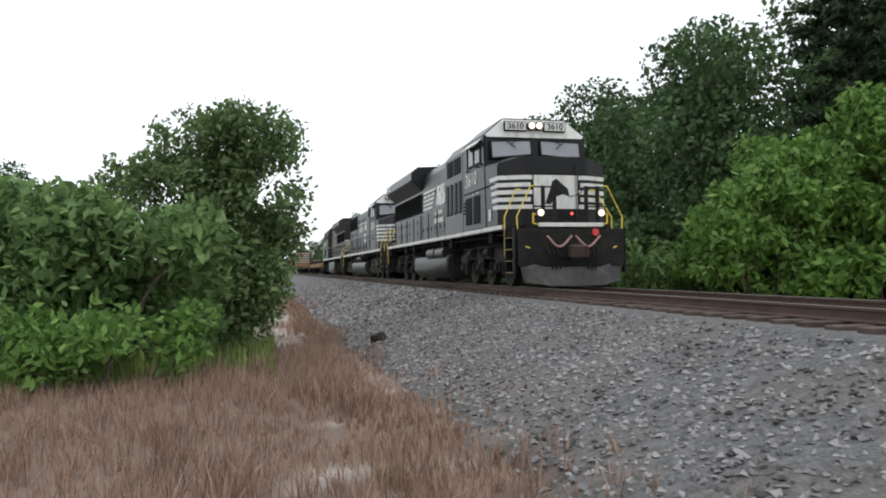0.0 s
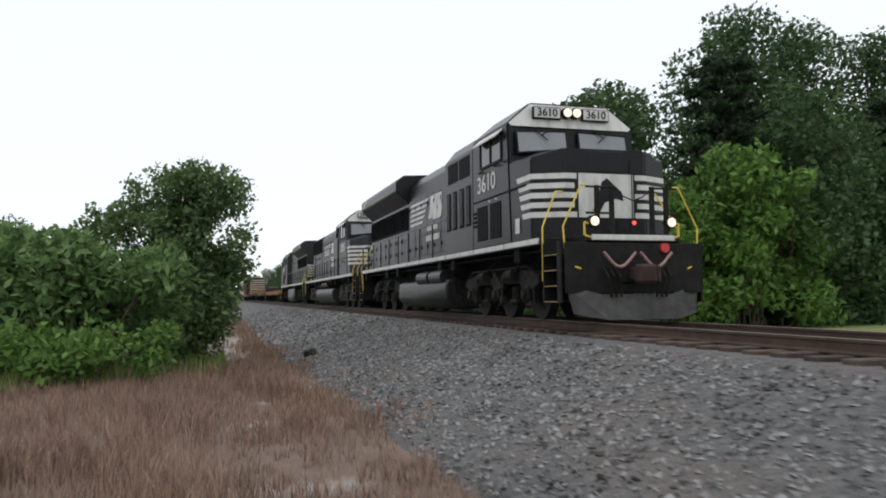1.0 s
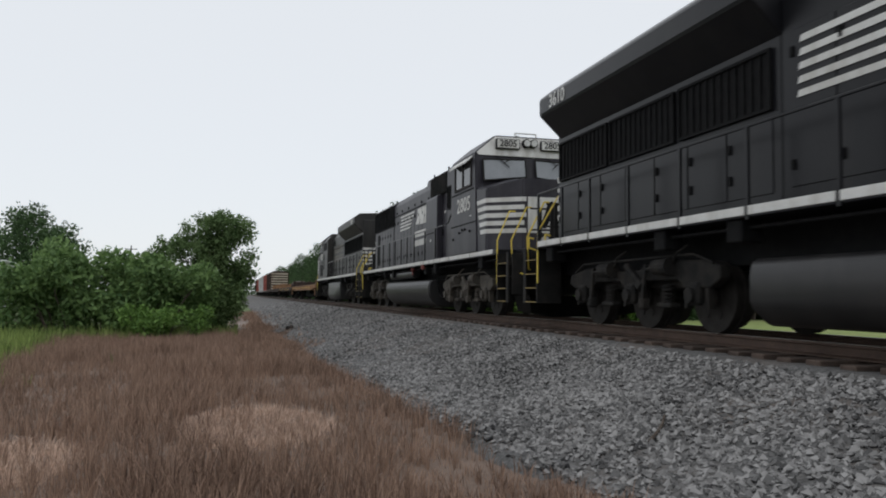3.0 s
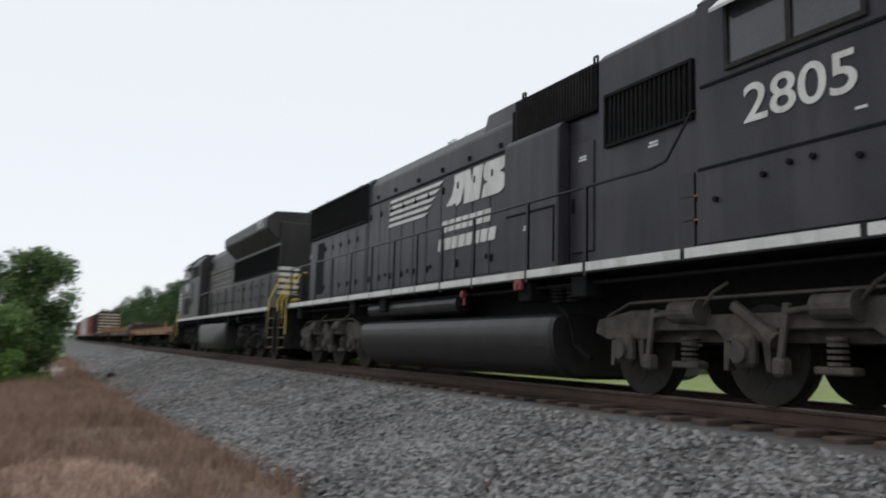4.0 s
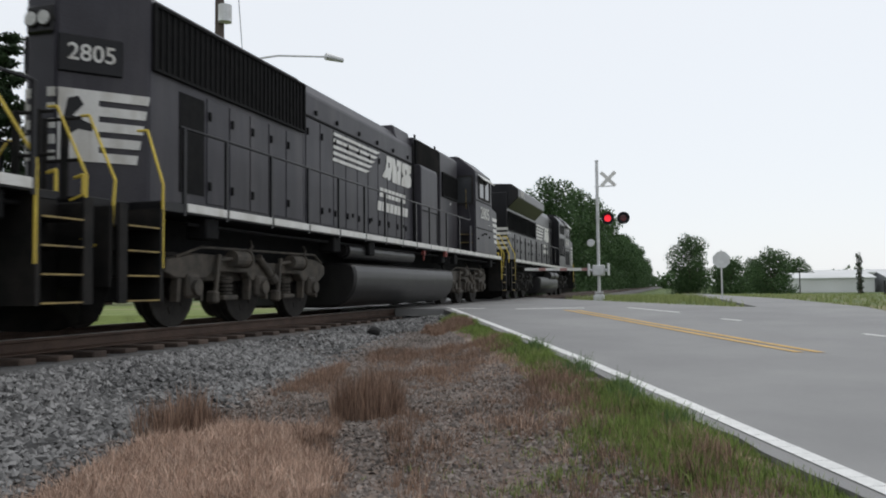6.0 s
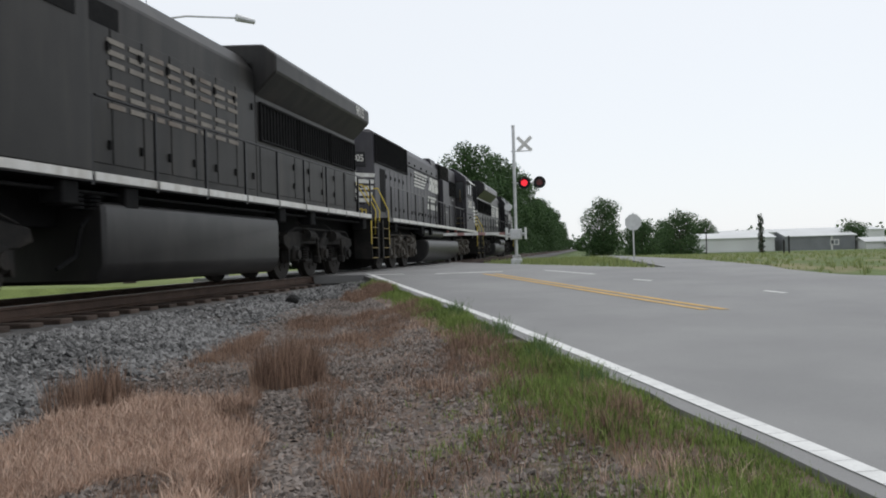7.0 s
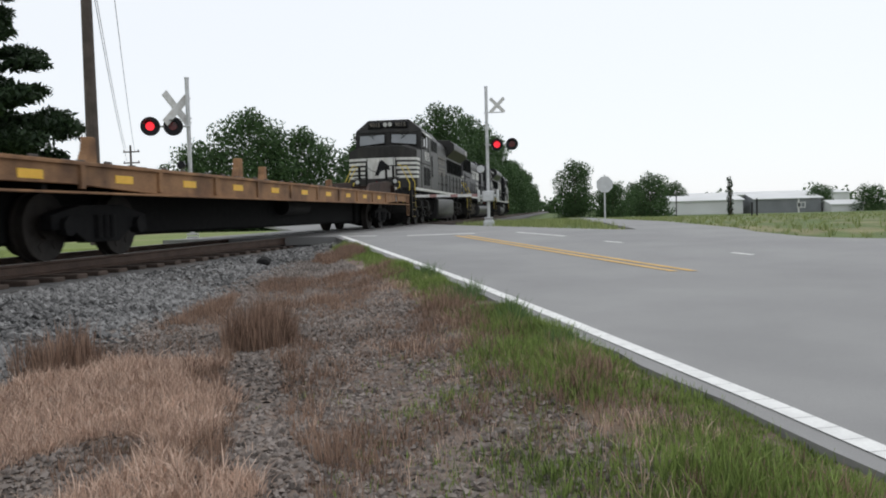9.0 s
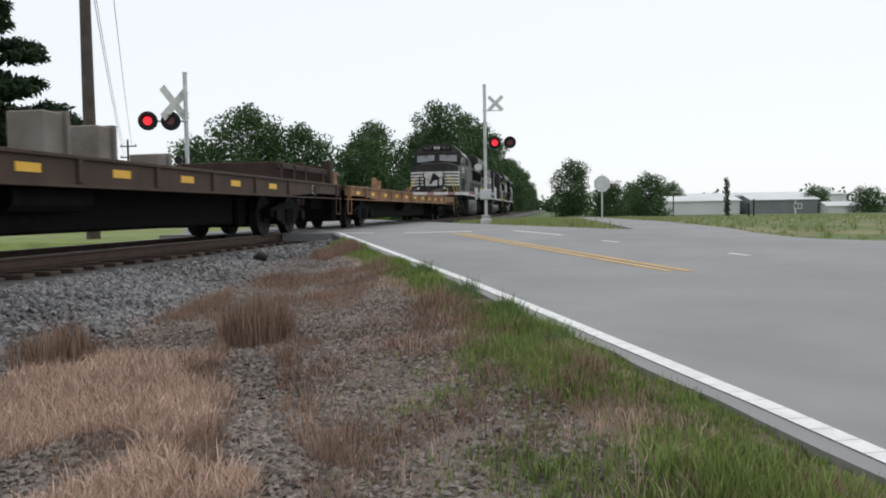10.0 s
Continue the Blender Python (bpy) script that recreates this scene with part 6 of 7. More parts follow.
# trees beyond the crossing, on the far side of the track
oak = broadleaf("broadleaf_tree", "large round dark green tree beyond the crossing", 12.0, 5.6, 51, 150, 0.19, LEAF_WOOD, 0.02, 44, at=pose(30.5, -76, -0.6), group="trees beyond the crossing")
oak_too = broadleaf("broadleaf_tree", "large round dark green tree beyond the crossing", 12.5, 5.2, 52, 150, 0.19, LEAF_WOOD, 0.02, 44, at=pose(21.5, -92, -1.2), group="trees beyond the crossing")
for i, (x, y, dz) in enumerate(((26.5, -80, -1.0), (17.2, -98, -0.8), (16.8, -128, 0.0), (14.2, -150, 0.0), (15.0, -170, 0.2), (12.0, -196, 0.6), (10.6, -168, 0.6), (10.4, -180, 0.8), (10.3, -212, 1.0), (11.0, -255, 1.4), (12.0, -310, 1.6), (35, -74, -3), (20.5, -84, -2.0), (15.5, -102, 0.2), (13.0, -400, 1.2))):
    copy_thing((oak, oak_too)[i % 2], pose(x, y, -0.6 + dz - 0.6, 0, 0, 47 * i))
oak_high = broadleaf("broadleaf_tree", "tall rounded dark tree close to the railway beyond the crossing", 15.0, 5.4, 54, 150, 0.19, LEAF_WOOD, 0.02, 48, at=pose(13.8, -95, -1.0), group="trees beyond the crossing")
for i, (x, y) in enumerate(((12.0, -108), (11.6, -122), (10.9, -138))):
    copy_thing(oak_high, pose(x, y, -1.0, 0, 0, 80 * i + 50))
lonely = broadleaf("broadleaf_tree", "dark round tree beyond the side road", 8.4, 4.1, 53, 190, 0.16, LEAF_WOOD, 0.02, 38, at=pose(-2.4, -119, -0.6), group="trees by the side road")
for i, (x, y, dz) in enumerate(((-12.4, -110, -2.6), (-16.2, -172, -1.6), (-8.6, -128, -3.0), (-25, -176, -1.8), (-52, -142, -4.2), (-57, -140, -4.6), (-46.2, -150, -3.8), (-9.2, -150, -2.8))):
    copy_thing(lonely, pose(x, y, -0.6 + dz, 0, 0, 61 * i))
pine("pine_tree", "tall dark pine standing behind the crossing signal", 14.0, 5.0, 61, 620, at=pose(26.4, -32.5, -0.7), bare=0.16)
copy_thing(dark_pine, pose(33.0, -32.0, 0.6, 0, 0, 130))
blobs = [(0.05 * math.sin(i * 2.1), 0.05 * math.cos(i * 1.7), 0.3 + 0.3 * i, 0.30 - 0.004 * i) for i in range(14)]
shrub("columnar_tree", "slim dark columnar tree in front of the white sheds", blobs, 700, 0.10, NEEDLE, 62, pose(-16.6, -80.5, -1.1), category="tree")
blobs = [(rng.uniform(-2.2, 2.2), rng.uniform(-1.2, 1.2), rng.uniform(0.5, 2.6), rng.uniform(0.6, 1.0)) for _ in range(20)]
shrub("bright_bush", "light green bush behind the railway", blobs, 110, 0.2, LEAF_BRIGHT, 63, pose(17.8, -72, -0.7))


def blades(name, label, n, place, height, width, material, seed, lean=0.35):
    """Grass: thin bent blades, two segments each, in one mesh."""
    rng_ = np.random.default_rng(seed)
    vs, fs = [], []
    i = 0
    while i < n:
        spot = place(rng_)
        if spot is None:
            continue
        x0_, y0_, scale = spot
        tuft = int(rng_.integers(2, 11))
        vigour = rng_.uniform(0.6, 1.3)
        for _ in range(tuft):
            off, b_ = abs(rng_.normal(0, 0.035)), rng_.uniform(0, 6.283)
            x, y = x0_ + off * math.cos(b_), y0_ + off * math.sin(b_)
            h = height * scale * vigour * rng_.uniform(0.45, 1.15)
            a = rng_.uniform(0, 6.283)
            ca, sa = math.cos(a), math.sin(a)
            wd = width * rng_.uniform(0.7, 1.4) * (0.7 + 0.3 * scale)
            ln = h * lean * (0.25 + off * 14) * rng_.uniform(0.2, 1.2)
            lx, ly = ln * math.cos(b_), ln * math.sin(b_)
            z = ground_z(x, y) - 0.02
            b = len(vs)
            vs += [(x - ca * wd, y - sa * wd, z), (x + ca * wd, y + sa * wd, z),
                   (x + lx * .35 - ca * wd * .8, y + ly * .35 - sa * wd * .8, z + h * .6), (x + lx * .35 + ca * wd * .8, y + ly * .35 + sa * wd * .8, z + h * .6),
                   (x + lx, y + ly, z + h)]
            fs += [(b, b + 1, b + 3, b + 2), (b + 2, b + 3, b + 4)]
        i += tuft
    return tagged(raw(name, vs, fs, material), label, "grass", kind="stuff")


def tan_patch(x, y):
    return ((x - 0.3) / 0.9) ** 2 + ((y - 9.6) / 1.6) ** 2 < 1 or ((x + 2.2) / 0.9) ** 2 + ((y - 7.8) / 1.2) ** 2 < 1 or (1.42 - 0.44 * (y + 3) + 0.55 * noise.noise((x * 1.7, y * 1.7, 17)) < x < 3.95 and -6.0 < y < -1.2 and noise.noise((x, y * 0.7, 9)) > -0.5)


def brown_up(r):
    y = 1.2 + 37 * r.random() ** 1.25
    x = r.uniform(-11, 2.6) if y > 6 else r.uniform(-5, 2.7)
    if x > ramp_of(y, TOE) + 0.1 * r.normal() or x < edge_x(y) + 0.3:
        return None
    if tan_patch(x, y) and r.random() < 0.75:
        return None
    if meadow(x, y, 0.5 * noise.noise((x, y * 0.3, 0))) and x < -0.3 and r.random() < 0.88:
        return None
    k = noise.noise((x * 0.55, y * 0.4, 1))
    near = (x * x + y * y) ** 0.5
    if near < 1.3:
        return None
    return (x, y, (0.75 + 0.55 * max(-0.6, k)) * (1.0 if x < 1.4 else 0.75)) if r.random() < 0.75 + 0.5 * k else None


def brown_down(r):
    y = r.uniform(-15, -1.0)
    x = r.uniform(edge_x(y) + 0.25, ramp_of(y, TOE) - 0.05)
    k = noise.noise((x * 0.8, y * 0.45, 4)) + 0.5 * noise.noise((x * 2.7, y * 2.2, 8))
    if y < -11.5 and k < 0.12:
        return None
    if abs(x - 2.0 - 0.42 * (-5 - y)) < 0.14 + 0.25 * k or r.random() > 0.55 + 0.62 * k or tan_patch(x, y) and r.random() < 0.85 or -7.6 < y < -4 and x > ramp_of(y, TOE) - 1.1 and r.random() < 0.85 or x * x + y * y < 2.6:
        return None
    return x, y, max(0.3, 0.55 + 0.7 * k) * r.uniform(0.5, 1.1)


def tan_spot(r):
    if r.random() < 0.22:
        x, y = r.uniform(-3.2, 1.4), r.uniform(6.4, 11.4)
    else:
        x, y = r.uniform(0.6, 4.0), r.uniform(-6.4, -1.0)
    return (x, y, r.uniform(0.6, 1.0)) if tan_patch(x, y) and x * x + y * y > 3.0 else None


def green_down(r):
    y = -1.2 - 17 * r.random() ** 1.6
    x = edge_x(y) + 0.05 + abs(r.normal(0, 0.85 if y > -4.5 else max(0.22, 0.85 + 0.22 * (y + 4.5))))
    if r.random() < 0.25 + 1.3 * noise.noise((x * 1.1, y * 0.8, 6)) or x * x + y * y < 2.2:
        return None
    return x, y, (0.8 - 0.35 * min(1, abs(x - edge_x(y) - 0.7))) * (1.0 + 0.9 * noise.noise((x * 1.6, y * 1.3, 12)))


def green_up(r):
    y = r.uniform(9, 40)
    x = r.uniform(-12, 0.2)
    if not meadow(x, y, 0.5 * noise.noise((x, y * 0.3, 0))) and r.random() < 0.998:
        return None
    return (x, y, r.uniform(0.7, 1.4)) if x > edge_x(y) + 0.4 else None


blades("dry_brown_grass", "dry reddish-brown wispy grass on the verge", 120000, brown_up, 0.40, 0.0042, GRASS_BROWN, 71, 0.75)
blades("dry_brown_grass", "sparse reddish-brown grass over pale gravel", 88000, brown_down, 0.21, 0.0032, GRASS_BROWN, 72, 0.75)
blades("dry_tan_grass", "bleached tan grass tufts", 92000, tan_spot, 0.135, 0.0033, GRASS_TAN, 73, 1.15)
blades("green_grass", "fresh green grass along the road edge", 108000, green_down, 0.135, 0.0033, GRASS_GREEN, 74, 0.6)


def edge_weeds(r):
    y = r.uniform(-11.5, -4.6)
    x = edge_x(y) + 0.04 + abs(r.normal(0, 0.16))
    k = noise.noise((x * 1.2, y * 1.1, 21))
    return (x, y, 0.6 + 1.1 * max(0, k)) if r.random() < 0.15 + 1.6 * k else None


def dry_mix(r):
    y = -1.2 - 9 * r.random() ** 1.4
    x = edge_x(y) + 0.2 + abs(r.normal(0, 1.0))
    k = noise.noise((x * 1.5, y * 1.2, 31))
    return (x, y, 0.6 + 0.5 * k) if k > 0.05 and x * x + y * y > 2.4 else None


blades("roadside_weeds", "dark green weeds leaning over the road's edge", 1500, edge_weeds, 0.20, 0.0032, LEAF_TREE, 81, 0.7)
blades("dry_brown_grass", "withered stalks among the green grass", 3500, dry_mix, 0.15, 0.0024, GRASS_TAN, 82, 0.9)


def toe_weeds(r):
    y = 24 + 50 * r.random() ** 1.4
    x = ramp_of(y, TOE) + r.normal(-0.35, 0.45)
    k = noise.noise((x * 0.9, y * 0.35, 15))
    return (x, y, 0.6 + 0.7 * max(0, k)) if r.random() < 0.45 + 1.2 * k else None


blades("dry_brown_grass", "sparse brown weeds along the foot of the ballast", 14000, toe_weeds, 0.38, 0.008, GRASS_BROWN, 79, 0.6)


def clump_spot(r):
    a, d = r.uniform(0, 6.283), 0.29 * r.random() ** 0.7
    cx, cy = (2.66, -6.7) if r.random() < 0.65 else (3.95, -5.7)
    return cx + d * math.cos(a), cy + 1.3 * d * math.sin(a), 1.2 - 0.9 * d


blades("dry_brown_clump", "dense upright clump of reddish-brown grass", 3600, clump_spot, 0.34, 0.0034, GRASS_BROWN, 78, 0.35)
blades("green_grass", "tall green grass below the thicket", 42000, green_up, 0.40, 0.009, GRASS_GREEN, 75, 0.5)


def island_spot(r):
    y = r.uniform(-60, -19.5)
    x = r.uniform(lane_left(y) + 0.15, 4.6)
    if x < edge_x(y) + 0.3 and x > ramp_of(y, FAR) - 0.3:
        return None
    return x, y, r.uniform(0.7, 1.3)


def field_spot(r):
    y = r.uniform(-85, 0)
    x = (lane_right(y) if y < -19 else ramp_of(y, FAR)) - 0.12 - 45 * r.random() ** 1.6
    return x, y, r.uniform(0.6, 1.2)


blades("green_grass", "grass on the island between the roads", 12000, island_spot, 0.22, 0.008, GRASS_FIELD, 76, 0.5)
blades("green_grass", "rough field grass beyond the road", 34000, field_spot, 0.17, 0.009, GRASS_FIELD, 77, 0.5)


# ---- crossing signals, poles, signs, sheds ----
def crossing_signal(name, label, at, height, lit, buck_z, light_z, arm_side, gate=False):
    """Silver mast with crossbuck, a pair of hooded lights and, where there is one, a gate arm."""
    sig = thing(name, label, "crossing signal", "crossing signals", at=at)
    bm = bmesh.new()
    rod(bm, (0, 0, 0.25), (0, 0, height), 0.06, 12)
    rod(bm, (0, 0, height), (0, 0, height + 0.04), 0.07, 12)
    part("mast", bm, SILVER, sig)
    bm = bmesh.new()
    box(bm, -0.2, 0.2, -0.2, 0.2, -0.2, 0.12, 0.03)
    for k in (0.18, 0.26):
        box(bm, -0.15, 0.15, -0.15, 0.15, k - 0.06, k - 0.01, 0.01)
    part("base", bm, SILVER, sig)
    for a in (45, -45):
        bm = bmesh.new()
        box(bm, -0.60, 0.60, -0.012, 0.012, -0.11, 0.11, 0.004)
        blade = part("crossbuck_blade", bm, SIGNWHITE, sig, "white crossbuck blade")
        blade.matrix_basis = pose(0.28, 0.10 + 0.02 * (a > 0), buck_z, 0, 0, 48) @ pose(0, 0, 0, 0, a, 0) if not gate else pose(arm_side * 0.42, 0.10 + 0.02 * (a > 0), buck_z, 0, a, 0) @ Matrix.Diagonal((0.62, 1, 0.6, 1))
    bm = bmesh.new()
    rod(bm, (-0.62 if gate else -0.1, 0, buck_z - 0.25), (0.1 if gate else 0.1, 0, buck_z - 0.25), 0.02, 6)
    rod(bm, (-0.05, 0.06, light_z), (0.95 * arm_side, 0.06, light_z), 0.03, 8)
    part("cross_arm", bm, SILVER, sig)
    for k, x in enumerate((0.38, 0.95) if gate else (0.40, 1.02)):
        bm = bmesh.new()
        rod(bm, (arm_side * x, 0.10, light_z), (arm_side * x, 0.13, light_z), 0.27 if not gate else 0.23, 20)
        rod(bm, (arm_side * x, 0.12, light_z), (arm_side * x, 0.02, light_z), 0.12, 12)
        lightp = part("light_background", bm, BLACK, sig, "round black light background")
        bm = bmesh.new()
        rod(bm, (arm_side * x, 0.13, light_z), (arm_side * x, 0.17, light_z), 0.12, 16)
        part("lens", bm, FLASH if lit == k else DIMRED, lightp, "red flashing light")
        bm = bmesh.new()
        for i in range(9):
            a = math.radians(20 + 140 * i / 8)
            b = math.radians(20 + 140 * (i + 1) / 8)
            v = [bm.verts.new((arm_side * x + 0.16 * math.cos(t), yy, light_z + 0.16 * math.sin(t))) for t, yy in ((a, 0.13), (b, 0.13), (b, 0.36), (a, 0.36))]
            bm.faces.new(v)
        part("hood", bm, BLACK, lightp)
    if gate:
        bm = bmesh.new()
        box(bm, -0.22, 0.22, -0.2, 0.15, 0.85, 1.25, 0.03)
        rod(bm, (-0.4, 0, 1.05), (0.4, 0, 1.05), 0.06, 10)
        for s in (-1, 1):
            box(bm, s * 0.36 - 0.03, s * 0.36 + 0.03, -0.25, 0.25, 0.85, 1.3, 0.02)
        part("gate_mechanism", bm, SILVER, sig)
        for i in range(9):
            bm = bmesh.new()
            a = 0.35 + i * 0.27
            prism(bm, [(a, 1.04 + 0.004 * i), (a + 0.27, 1.045 + 0.004 * i), (a + 0.27, 1.145 + 0.004 * i), (a, 1.15 + 0.004 * i)], "y", 0.10, 0.13)
            part("gate_arm_band", bm, SIGNWHITE if i % 3 else HOSE, sig, "striped gate arm")
        bm = bmesh.new()
        rod(bm, (0.12, 0.05, 2.15), (0.34, 0.05, 2.15), 0.02, 6)
        rod(bm, (0.26, -0.02, 2.08), (0.26, 0.16, 2.08), 0.14, 12)
        part("bell", bm, SILVER, sig, "silver crossing bell")
    else:
        bm = bmesh.new()
        rod(bm, (0.05, 0.05, 2.2), (0.35, 0.05, 2.2), 0.02, 6)
        rod(bm, (0.22, -0.05, 2.2), (0.22, 0.2, 2.2), 0.11, 12)
        part("bell", bm, BLACK, sig)
    return sig


crossing_signal("crossing_signal", "silver crossing mast with crossbuck, red lights and lowered gate arm", pose(2.62, -30.0, 0.04), 5.15, 0, 4.45, 2.98, -1, True)
crossing_signal("crossing_signal", "silver crossing mast with large crossbuck and red lights beyond the track", pose(10.4, -21.4, -0.15, 0, 0, 18), 4.65, 1, 3.78, 3.30, 1)


def utility_pole(label, at, height, arms, r=0.19):
    pole = thing("utility_pole", label, "utility pole", "utility poles", at=at)
    bm = bmesh.new()
    rod(bm, (0, 0, -0.3), (0, 0, height), r, 12, r * 0.62)
    part("pole", bm, POLEWOOD, pole)
    for z, half in arms:
        bm = bmesh.new()
        box(bm, -half, half, -0.16, -0.06, z - 0.06, z + 0.06, 0.01)
        for x in (-half + 0.1, half - 0.1):
            rod(bm, (x, -0.11, z + 0.06), (x, -0.11, z + 0.2), 0.045, 8)
        part("crossarm", bm, POLEWOOD, pole)
    return pole


pole = utility_pole("tall brown wooden utility pole with crossarms and a street lamp arm", pose(12.75, -20.4, -0.4, 0, 0, 20), 12.0, ((11.7, 0.45), (10.7, 0.5), (9.7, 0.5)))
bm = bmesh.new()
rod(bm, (-0.2, 0.2, 8.8), (-0.2, 0.2, 9.3), 0.2, 12)
part("transformer", bm, SILVER, pole, "grey pole-mounted transformer")
bm = bmesh.new()
inv = pole.matrix_basis.inverted()
tip = inv @ Vector((10.3, -23.1, 7.85))
tube(bm, [(0, 0, 7.6), tuple(Vector((0, 0, 7.9)).lerp(tip + Vector((0, 0, .1)), 0.5)), tuple(tip + Vector((0, 0, 0.1)))], 0.03)
part("lamp_arm", bm, SILVER, pole)
bm = bmesh.new()
d = (inv.to_3x3() @ Vector((-0.66, -0.75, 0))).normalized()
rod(bm, tuple(tip - d * 0.25 + Vector((0, 0, .08))), tuple(tip + d * 0.35 + Vector((0, 0, .04))), 0.12, 10, 0.08)
part("lamp_head", bm, SILVER, pole, "grey cobra street lamp head")
utility_pole("distant wooden utility pole with crossarms", pose(38.5, -67.5, -0.8), 8.2, ((7.6, 0.8), (6.6, 0.8)), 0.14)
utility_pole("distant wooden utility pole with crossarms", pose(-15.5, 130, -1.2), 9.0, ((8.4, 0.9),), 0.14)


def wire(p, q, sag):
    bm = bmesh.new()
    p, q = Vector(p), Vector(q)
    pts = [tuple(p.lerp(q, i / 12) - Vector((0, 0, sag * 4 * (i / 12) * (1 - i / 12)))) for i in range(13)]
    tube(bm, pts, 0.014, 4)
    return tagged(part("overhead_wire", bm, WIRE), "black overhead wire between utility poles", "wire")


for dx, z in ((-0.4, 11.5), (0.4, 11.5), (0.35, 10.5)):
    wire((12.7 + dx, -20.4, z), (38.5 + dx, -67.5, z - 4.6), 0.9)
    wire((12.7 + dx, -20.4, z), (12.9 + dx, 22, z + 2.5), 0.7)

sign = thing("stop_sign", "bare metal back of an octagonal stop sign on a post", "road sign", at=pose(-1.95, -34.0, -0.28))
bm = bmesh.new()
box(bm, -0.03, 0.03, -0.02, 0.02, -0.2, 2.2)
part("post", bm, SILVER, sign)
bm = bmesh.new()
prism(bm, [(0.36 * math.cos(math.radians(22.5 + 45 * k)), 1.80 + 0.36 * math.sin(math.radians(22.5 + 45 * k))) for k in range(8)], "y", 0.02, 0.035)
part("sign_plate", bm, SIGNBACK, sign, "pale grey sign back")
for x, y, h in ((-14.6, -63, 1.3), (-12.6, -88, 2.4), (-15.2, -64, 1.6)):
    mark = thing("marker_post", "slim post standing in the field", "post", at=pose(x, y, -1.0))
    bm = bmesh.new()
    box(bm, -0.05, 0.05, -0.05, 0.05, 0, h + 0.4, 0.01)
    part("post", bm, UNDER, mark)


def shed(label, x0, x1, y, base, wall, ridge, depth, wall_mat, roof_mat, front_dark=False):
    b = thing("shed", label, "building", "sheds beyond the field")
    bm = bmesh.new()
    prism(bm, [(y, base), (y, base + wall), (y - depth / 2, base + ridge), (y - depth, base + wall), (y - depth, base)], "x", x0, x1)
    part("wall", bm, wall_mat, b)
    bm = bmesh.new()
    prism(bm, [(y + 0.3, base + wall - 0.05), (y + 0.3, base + wall + 0.08), (y - depth / 2, base + ridge + 0.12), (y - depth - 0.3, base + wall + 0.08), (y - depth - 0.3, base + wall - 0.05), (y - depth / 2, base + ridge)], "x", x0 - 0.3, x1 + 0.3)
    part("roof", bm, roof_mat, b, "pale metal roof")
    k = int(abs(x1 - x0) / 1.2)
    for i in range(1, k):
        bm = bmesh.new()
        x = x0 + (x1 - x0) * i / k
        box(bm, x - 0.03, x + 0.03, y, y + 0.03, base, base + wall)
        part("wall_rib", bm, wall_mat, b)
    if front_dark:
        bm = bmesh.new()
        box(bm, x0 + 2.6, x0 + 4.0, y + 0.0, y + 0.05, base + 0.9, base + 1.9)
        win = part("window", bm, SIGNWHITE, b, "white framed window")
        bm = bmesh.new()
        for i in range(2):
            box(bm, x0 + 2.75 + 0.62 * i, x0 + 3.25 + 0.62 * i, y + 0.05, y + 0.06, base + 1.05, base + 1.75)
        part("pane", bm, GLASS, win)
        bm = bmesh.new()
        box(bm, x1 - 7.5, x1 - 7.2, y + 0.0, y + 0.06, base, base + wall)
        part("corner_trim", bm, SIGNWHITE, b)
    return b


shed("long low white metal shed with a shallow roof", -33.0, -20.1, -149, -1.0, 2.45, 3.4, 14, SHEDWHITE, SHEDWHITE)
shed("grey shed with a white metal roof and one window", -45.4, -34.3, -146, -1.1, 2.55, 3.5, 12, SHEDGREY, SHEDWHITE, True)
shed("small white metal shed beside the field", -50.9, -45.8, -142, -1.3, 1.5, 2.2, 6, SHEDWHITE, SHEDWHITE)
shed("long white metal warehouse behind the sheds", -72.0, -26.0, -210, -0.9, 4.0, 4.8, 20, SHEDWHITE, SHEDWHITE)
shed("white roadside building beyond the verge", -36.0, -19.4, 82, -1.4, 4.2, 4.5, 12, SHEDWHITE, SHEDWHITE)
# a far belt of trees on the horizon
rng = random.Random(9)
for ring, (cx, cy, span, turn) in enumerate(((-60, -420, 300, 0), (-40, 520, 260, 0), (230, -120, 240, 62))):
    blobs = [(rng.uniform(-span, span), rng.uniform(-8, 8), rng.uniform(2.0, 6.0), rng.uniform(4, 7)) for _ in range(150)]
    belt = leaves("distant_woods", blobs, 2.2, 1.3, LEAF_WOOD, None, 80 + ring, 0.3)
    belt.matrix_basis = pose(cx, cy, -1.5, 0, 0, turn)
    tagged(belt, "distant belt of trees on the horizon", "woods", kind="stuff")

# stones and scraps lying about
for x, y, s in ((5.05, -13.0, 0.13), (2.6, 38.0, 0.2)):
    bm = bmesh.new()
    bmesh.ops.create_icosphere(bm, subdivisions=2, radius=s)
    for v in bm.verts:
        v.co *= 1 + 0.35 * noise.noise(v.co * 9)
        v.co.z *= 0.8
    ob = part("rock", bm, UNDER)
    ob.location = (x, y, bed_z(x, y) + s * 0.3)
    tagged(ob, "dark angular rock lying on the ballast", "rock")
stick = bmesh.new()
limb(stick, (3.55, 6.3, bed_z(3.55, 6.3) + 0.03), (4.05, 6.9, bed_z(4.05, 6.9) + 0.04), 0.018, 0.012, rng)
tagged(part("stick", stick, BARK), "weathered stick lying on the ballast", "stick")

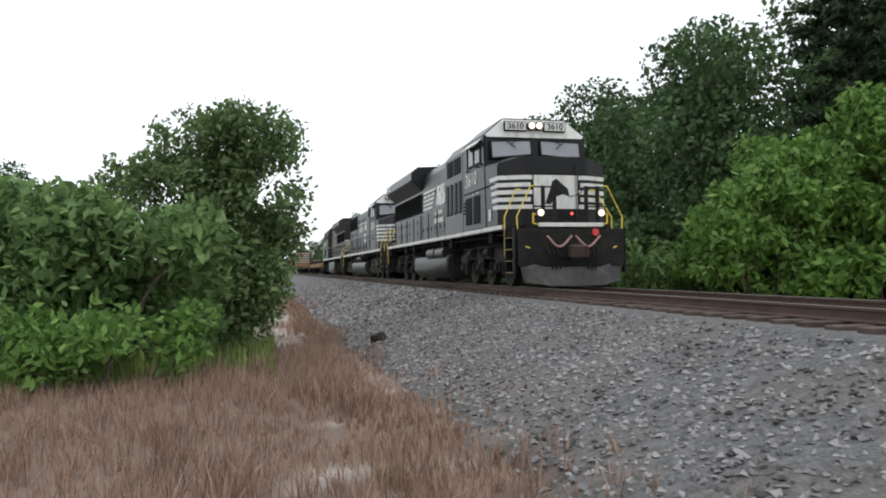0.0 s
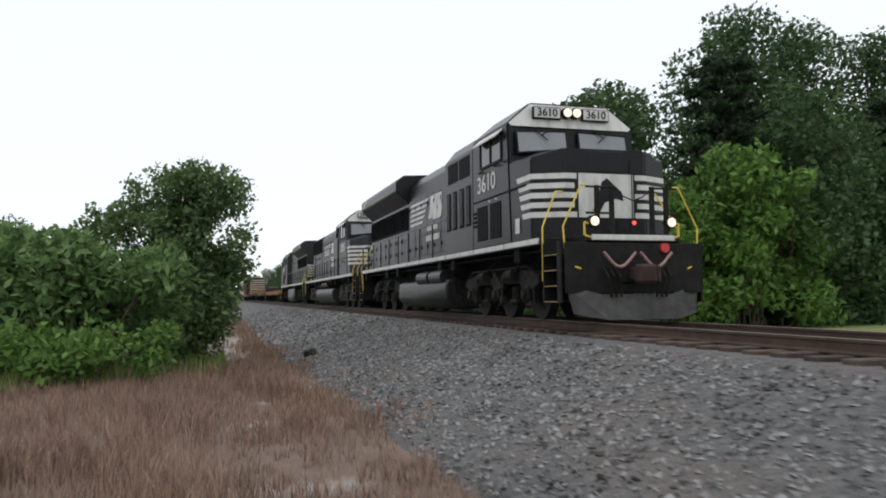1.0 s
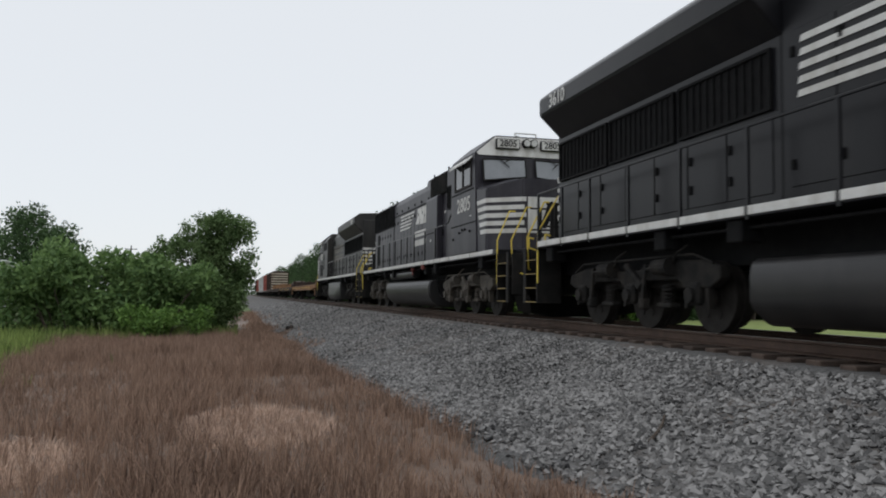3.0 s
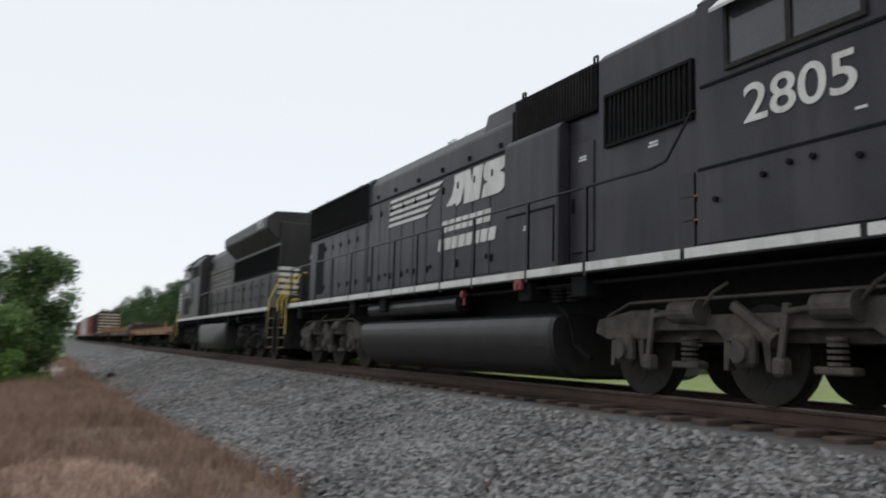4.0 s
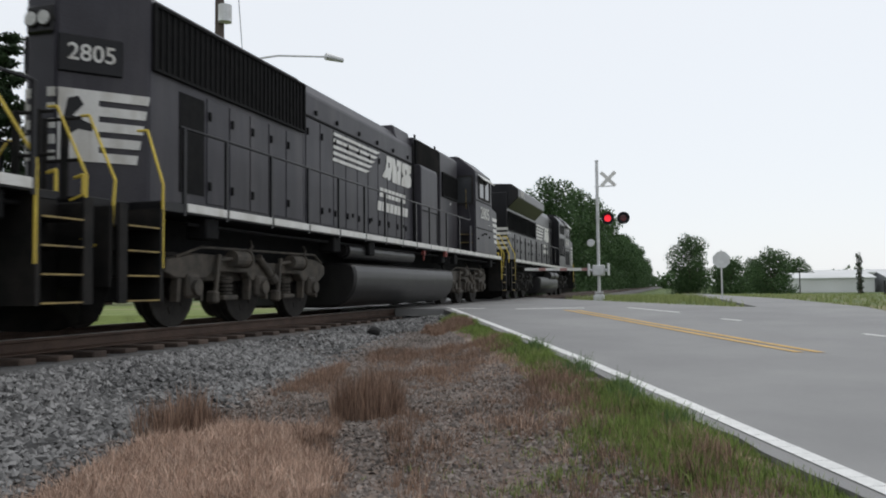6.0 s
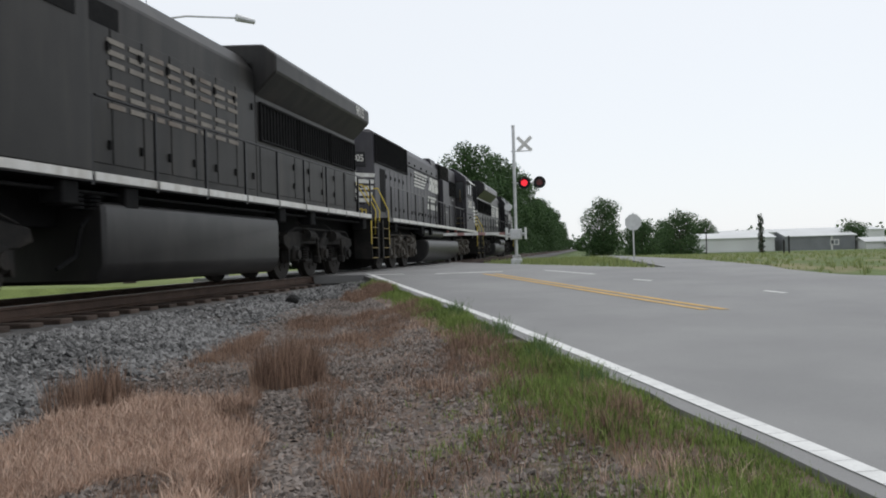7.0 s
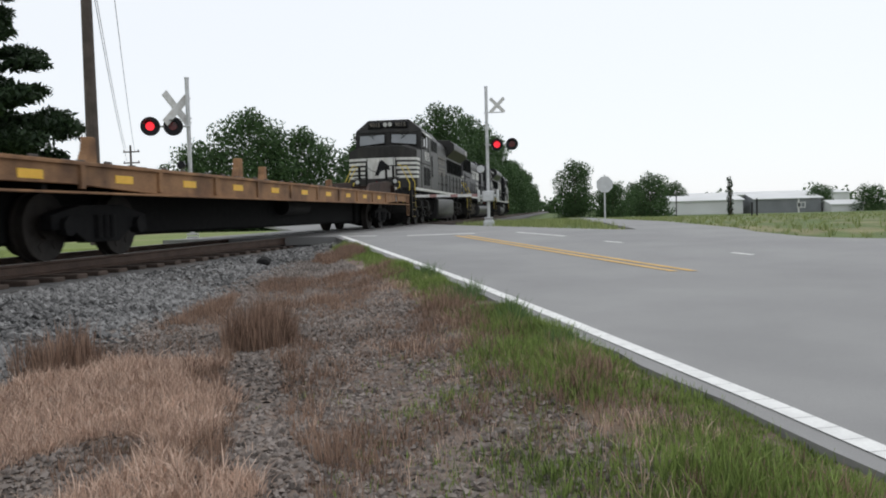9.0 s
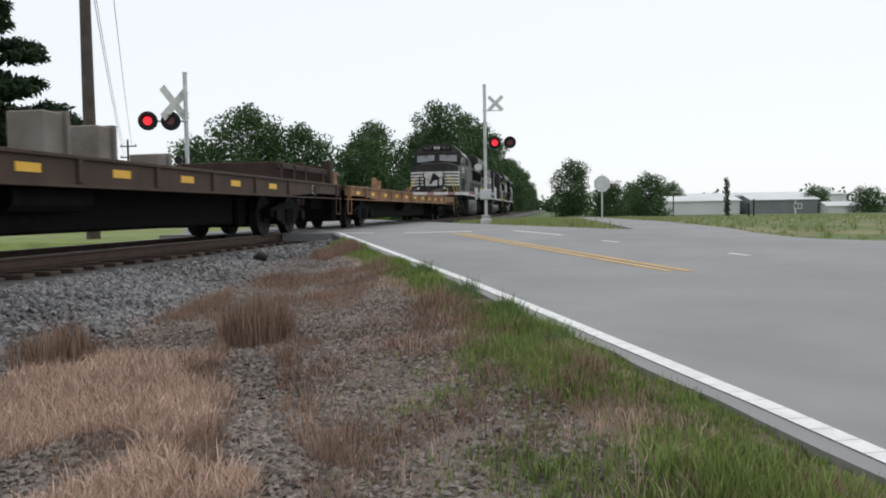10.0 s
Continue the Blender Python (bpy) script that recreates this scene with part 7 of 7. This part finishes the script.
# ties last: one object each near the camera, the rest joined
one_tie = tie_mesh()
for i in range(-60, 235):
    y = 0.2 + i * 0.51
    if -30 < y < -18:
        continue
    ob = new("tie", one_tie)
    ob.parent = track
    ob.matrix_basis = pose(TRACK + 0.03 * math.sin(i * 7.1), y, 0.008 * math.sin(i * 3.3), 0, 0, 0.8 * math.sin(i * 5.7))
bm = bmesh.new()
for i in range(235, 800):
    y = 0.2 + i * 0.51
    box(bm, TRACK - 1.3, TRACK + 1.3, y - 0.115, y + 0.115, -0.33, -0.172)
for i in range(-500, -60):
    y = 0.2 + i * 0.51
    box(bm, TRACK - 1.3, TRACK + 1.3, y - 0.115, y + 0.115, -0.33, -0.172)
tagged(part("far_ties", bm, TIE, track), kind="stuff")
# crossing panels between and beside the rails
bm = bmesh.new()
for x0, x1 in ((TRACK - 2.2, TRACK - 0.80), (TRACK - 0.66, TRACK + 0.66), (TRACK + 0.80, TRACK + 2.4)):
    prism(bm, [(x0, -0.2), (x1, -0.2), (x1, -0.008), (x0, -0.008)], "y", -32, -18.6)
tagged(part("crossing_panel", bm, ASPHALT), "asphalt panels of the level crossing between the rails", "crossing panel", kind="structure")


# ---- what moves ----
def motions():
    # distance run by the train: a little slower at first, then a steady pace
    run = [(0.0, 3.7), (0.5, 8.2), (1.0, 13.6), (1.5, 23.2), (2.0, 31.51)] + [(2 + 0.5 * k, 31.51 + SPEED * 0.5 * k) for k in range(1, 17)]
    run[8] = (4.0, run[8][1] + 0.2)
    for car, y, turned in TRAIN:
        walk(car, [(t, pose(TRACK, y - s, 0, 0, 0, 180 if turned else 0)) for t, s in run])
    turned_cars = {car for car, y, back in TRAIN if back}

    def gone(t):
        for (a, p), (b, q) in zip(run, run[1:]):
            if t <= b:
                return p + (q - p) * (t - a) / (b - a)
        return run[-1][1]
    for wheel, y, r in WHEELS:
        car = wheel.parent.parent
        if car not in (lead, second, third, flat_a, flat_b):
            continue
        sense = -1 if car in turned_cars else 1
        rows = [(k / 30, pose(0, y, r, sense * math.degrees(gone(k / 30) / r))) for k in range(301)]
        walk(wheel, rows)


motions()
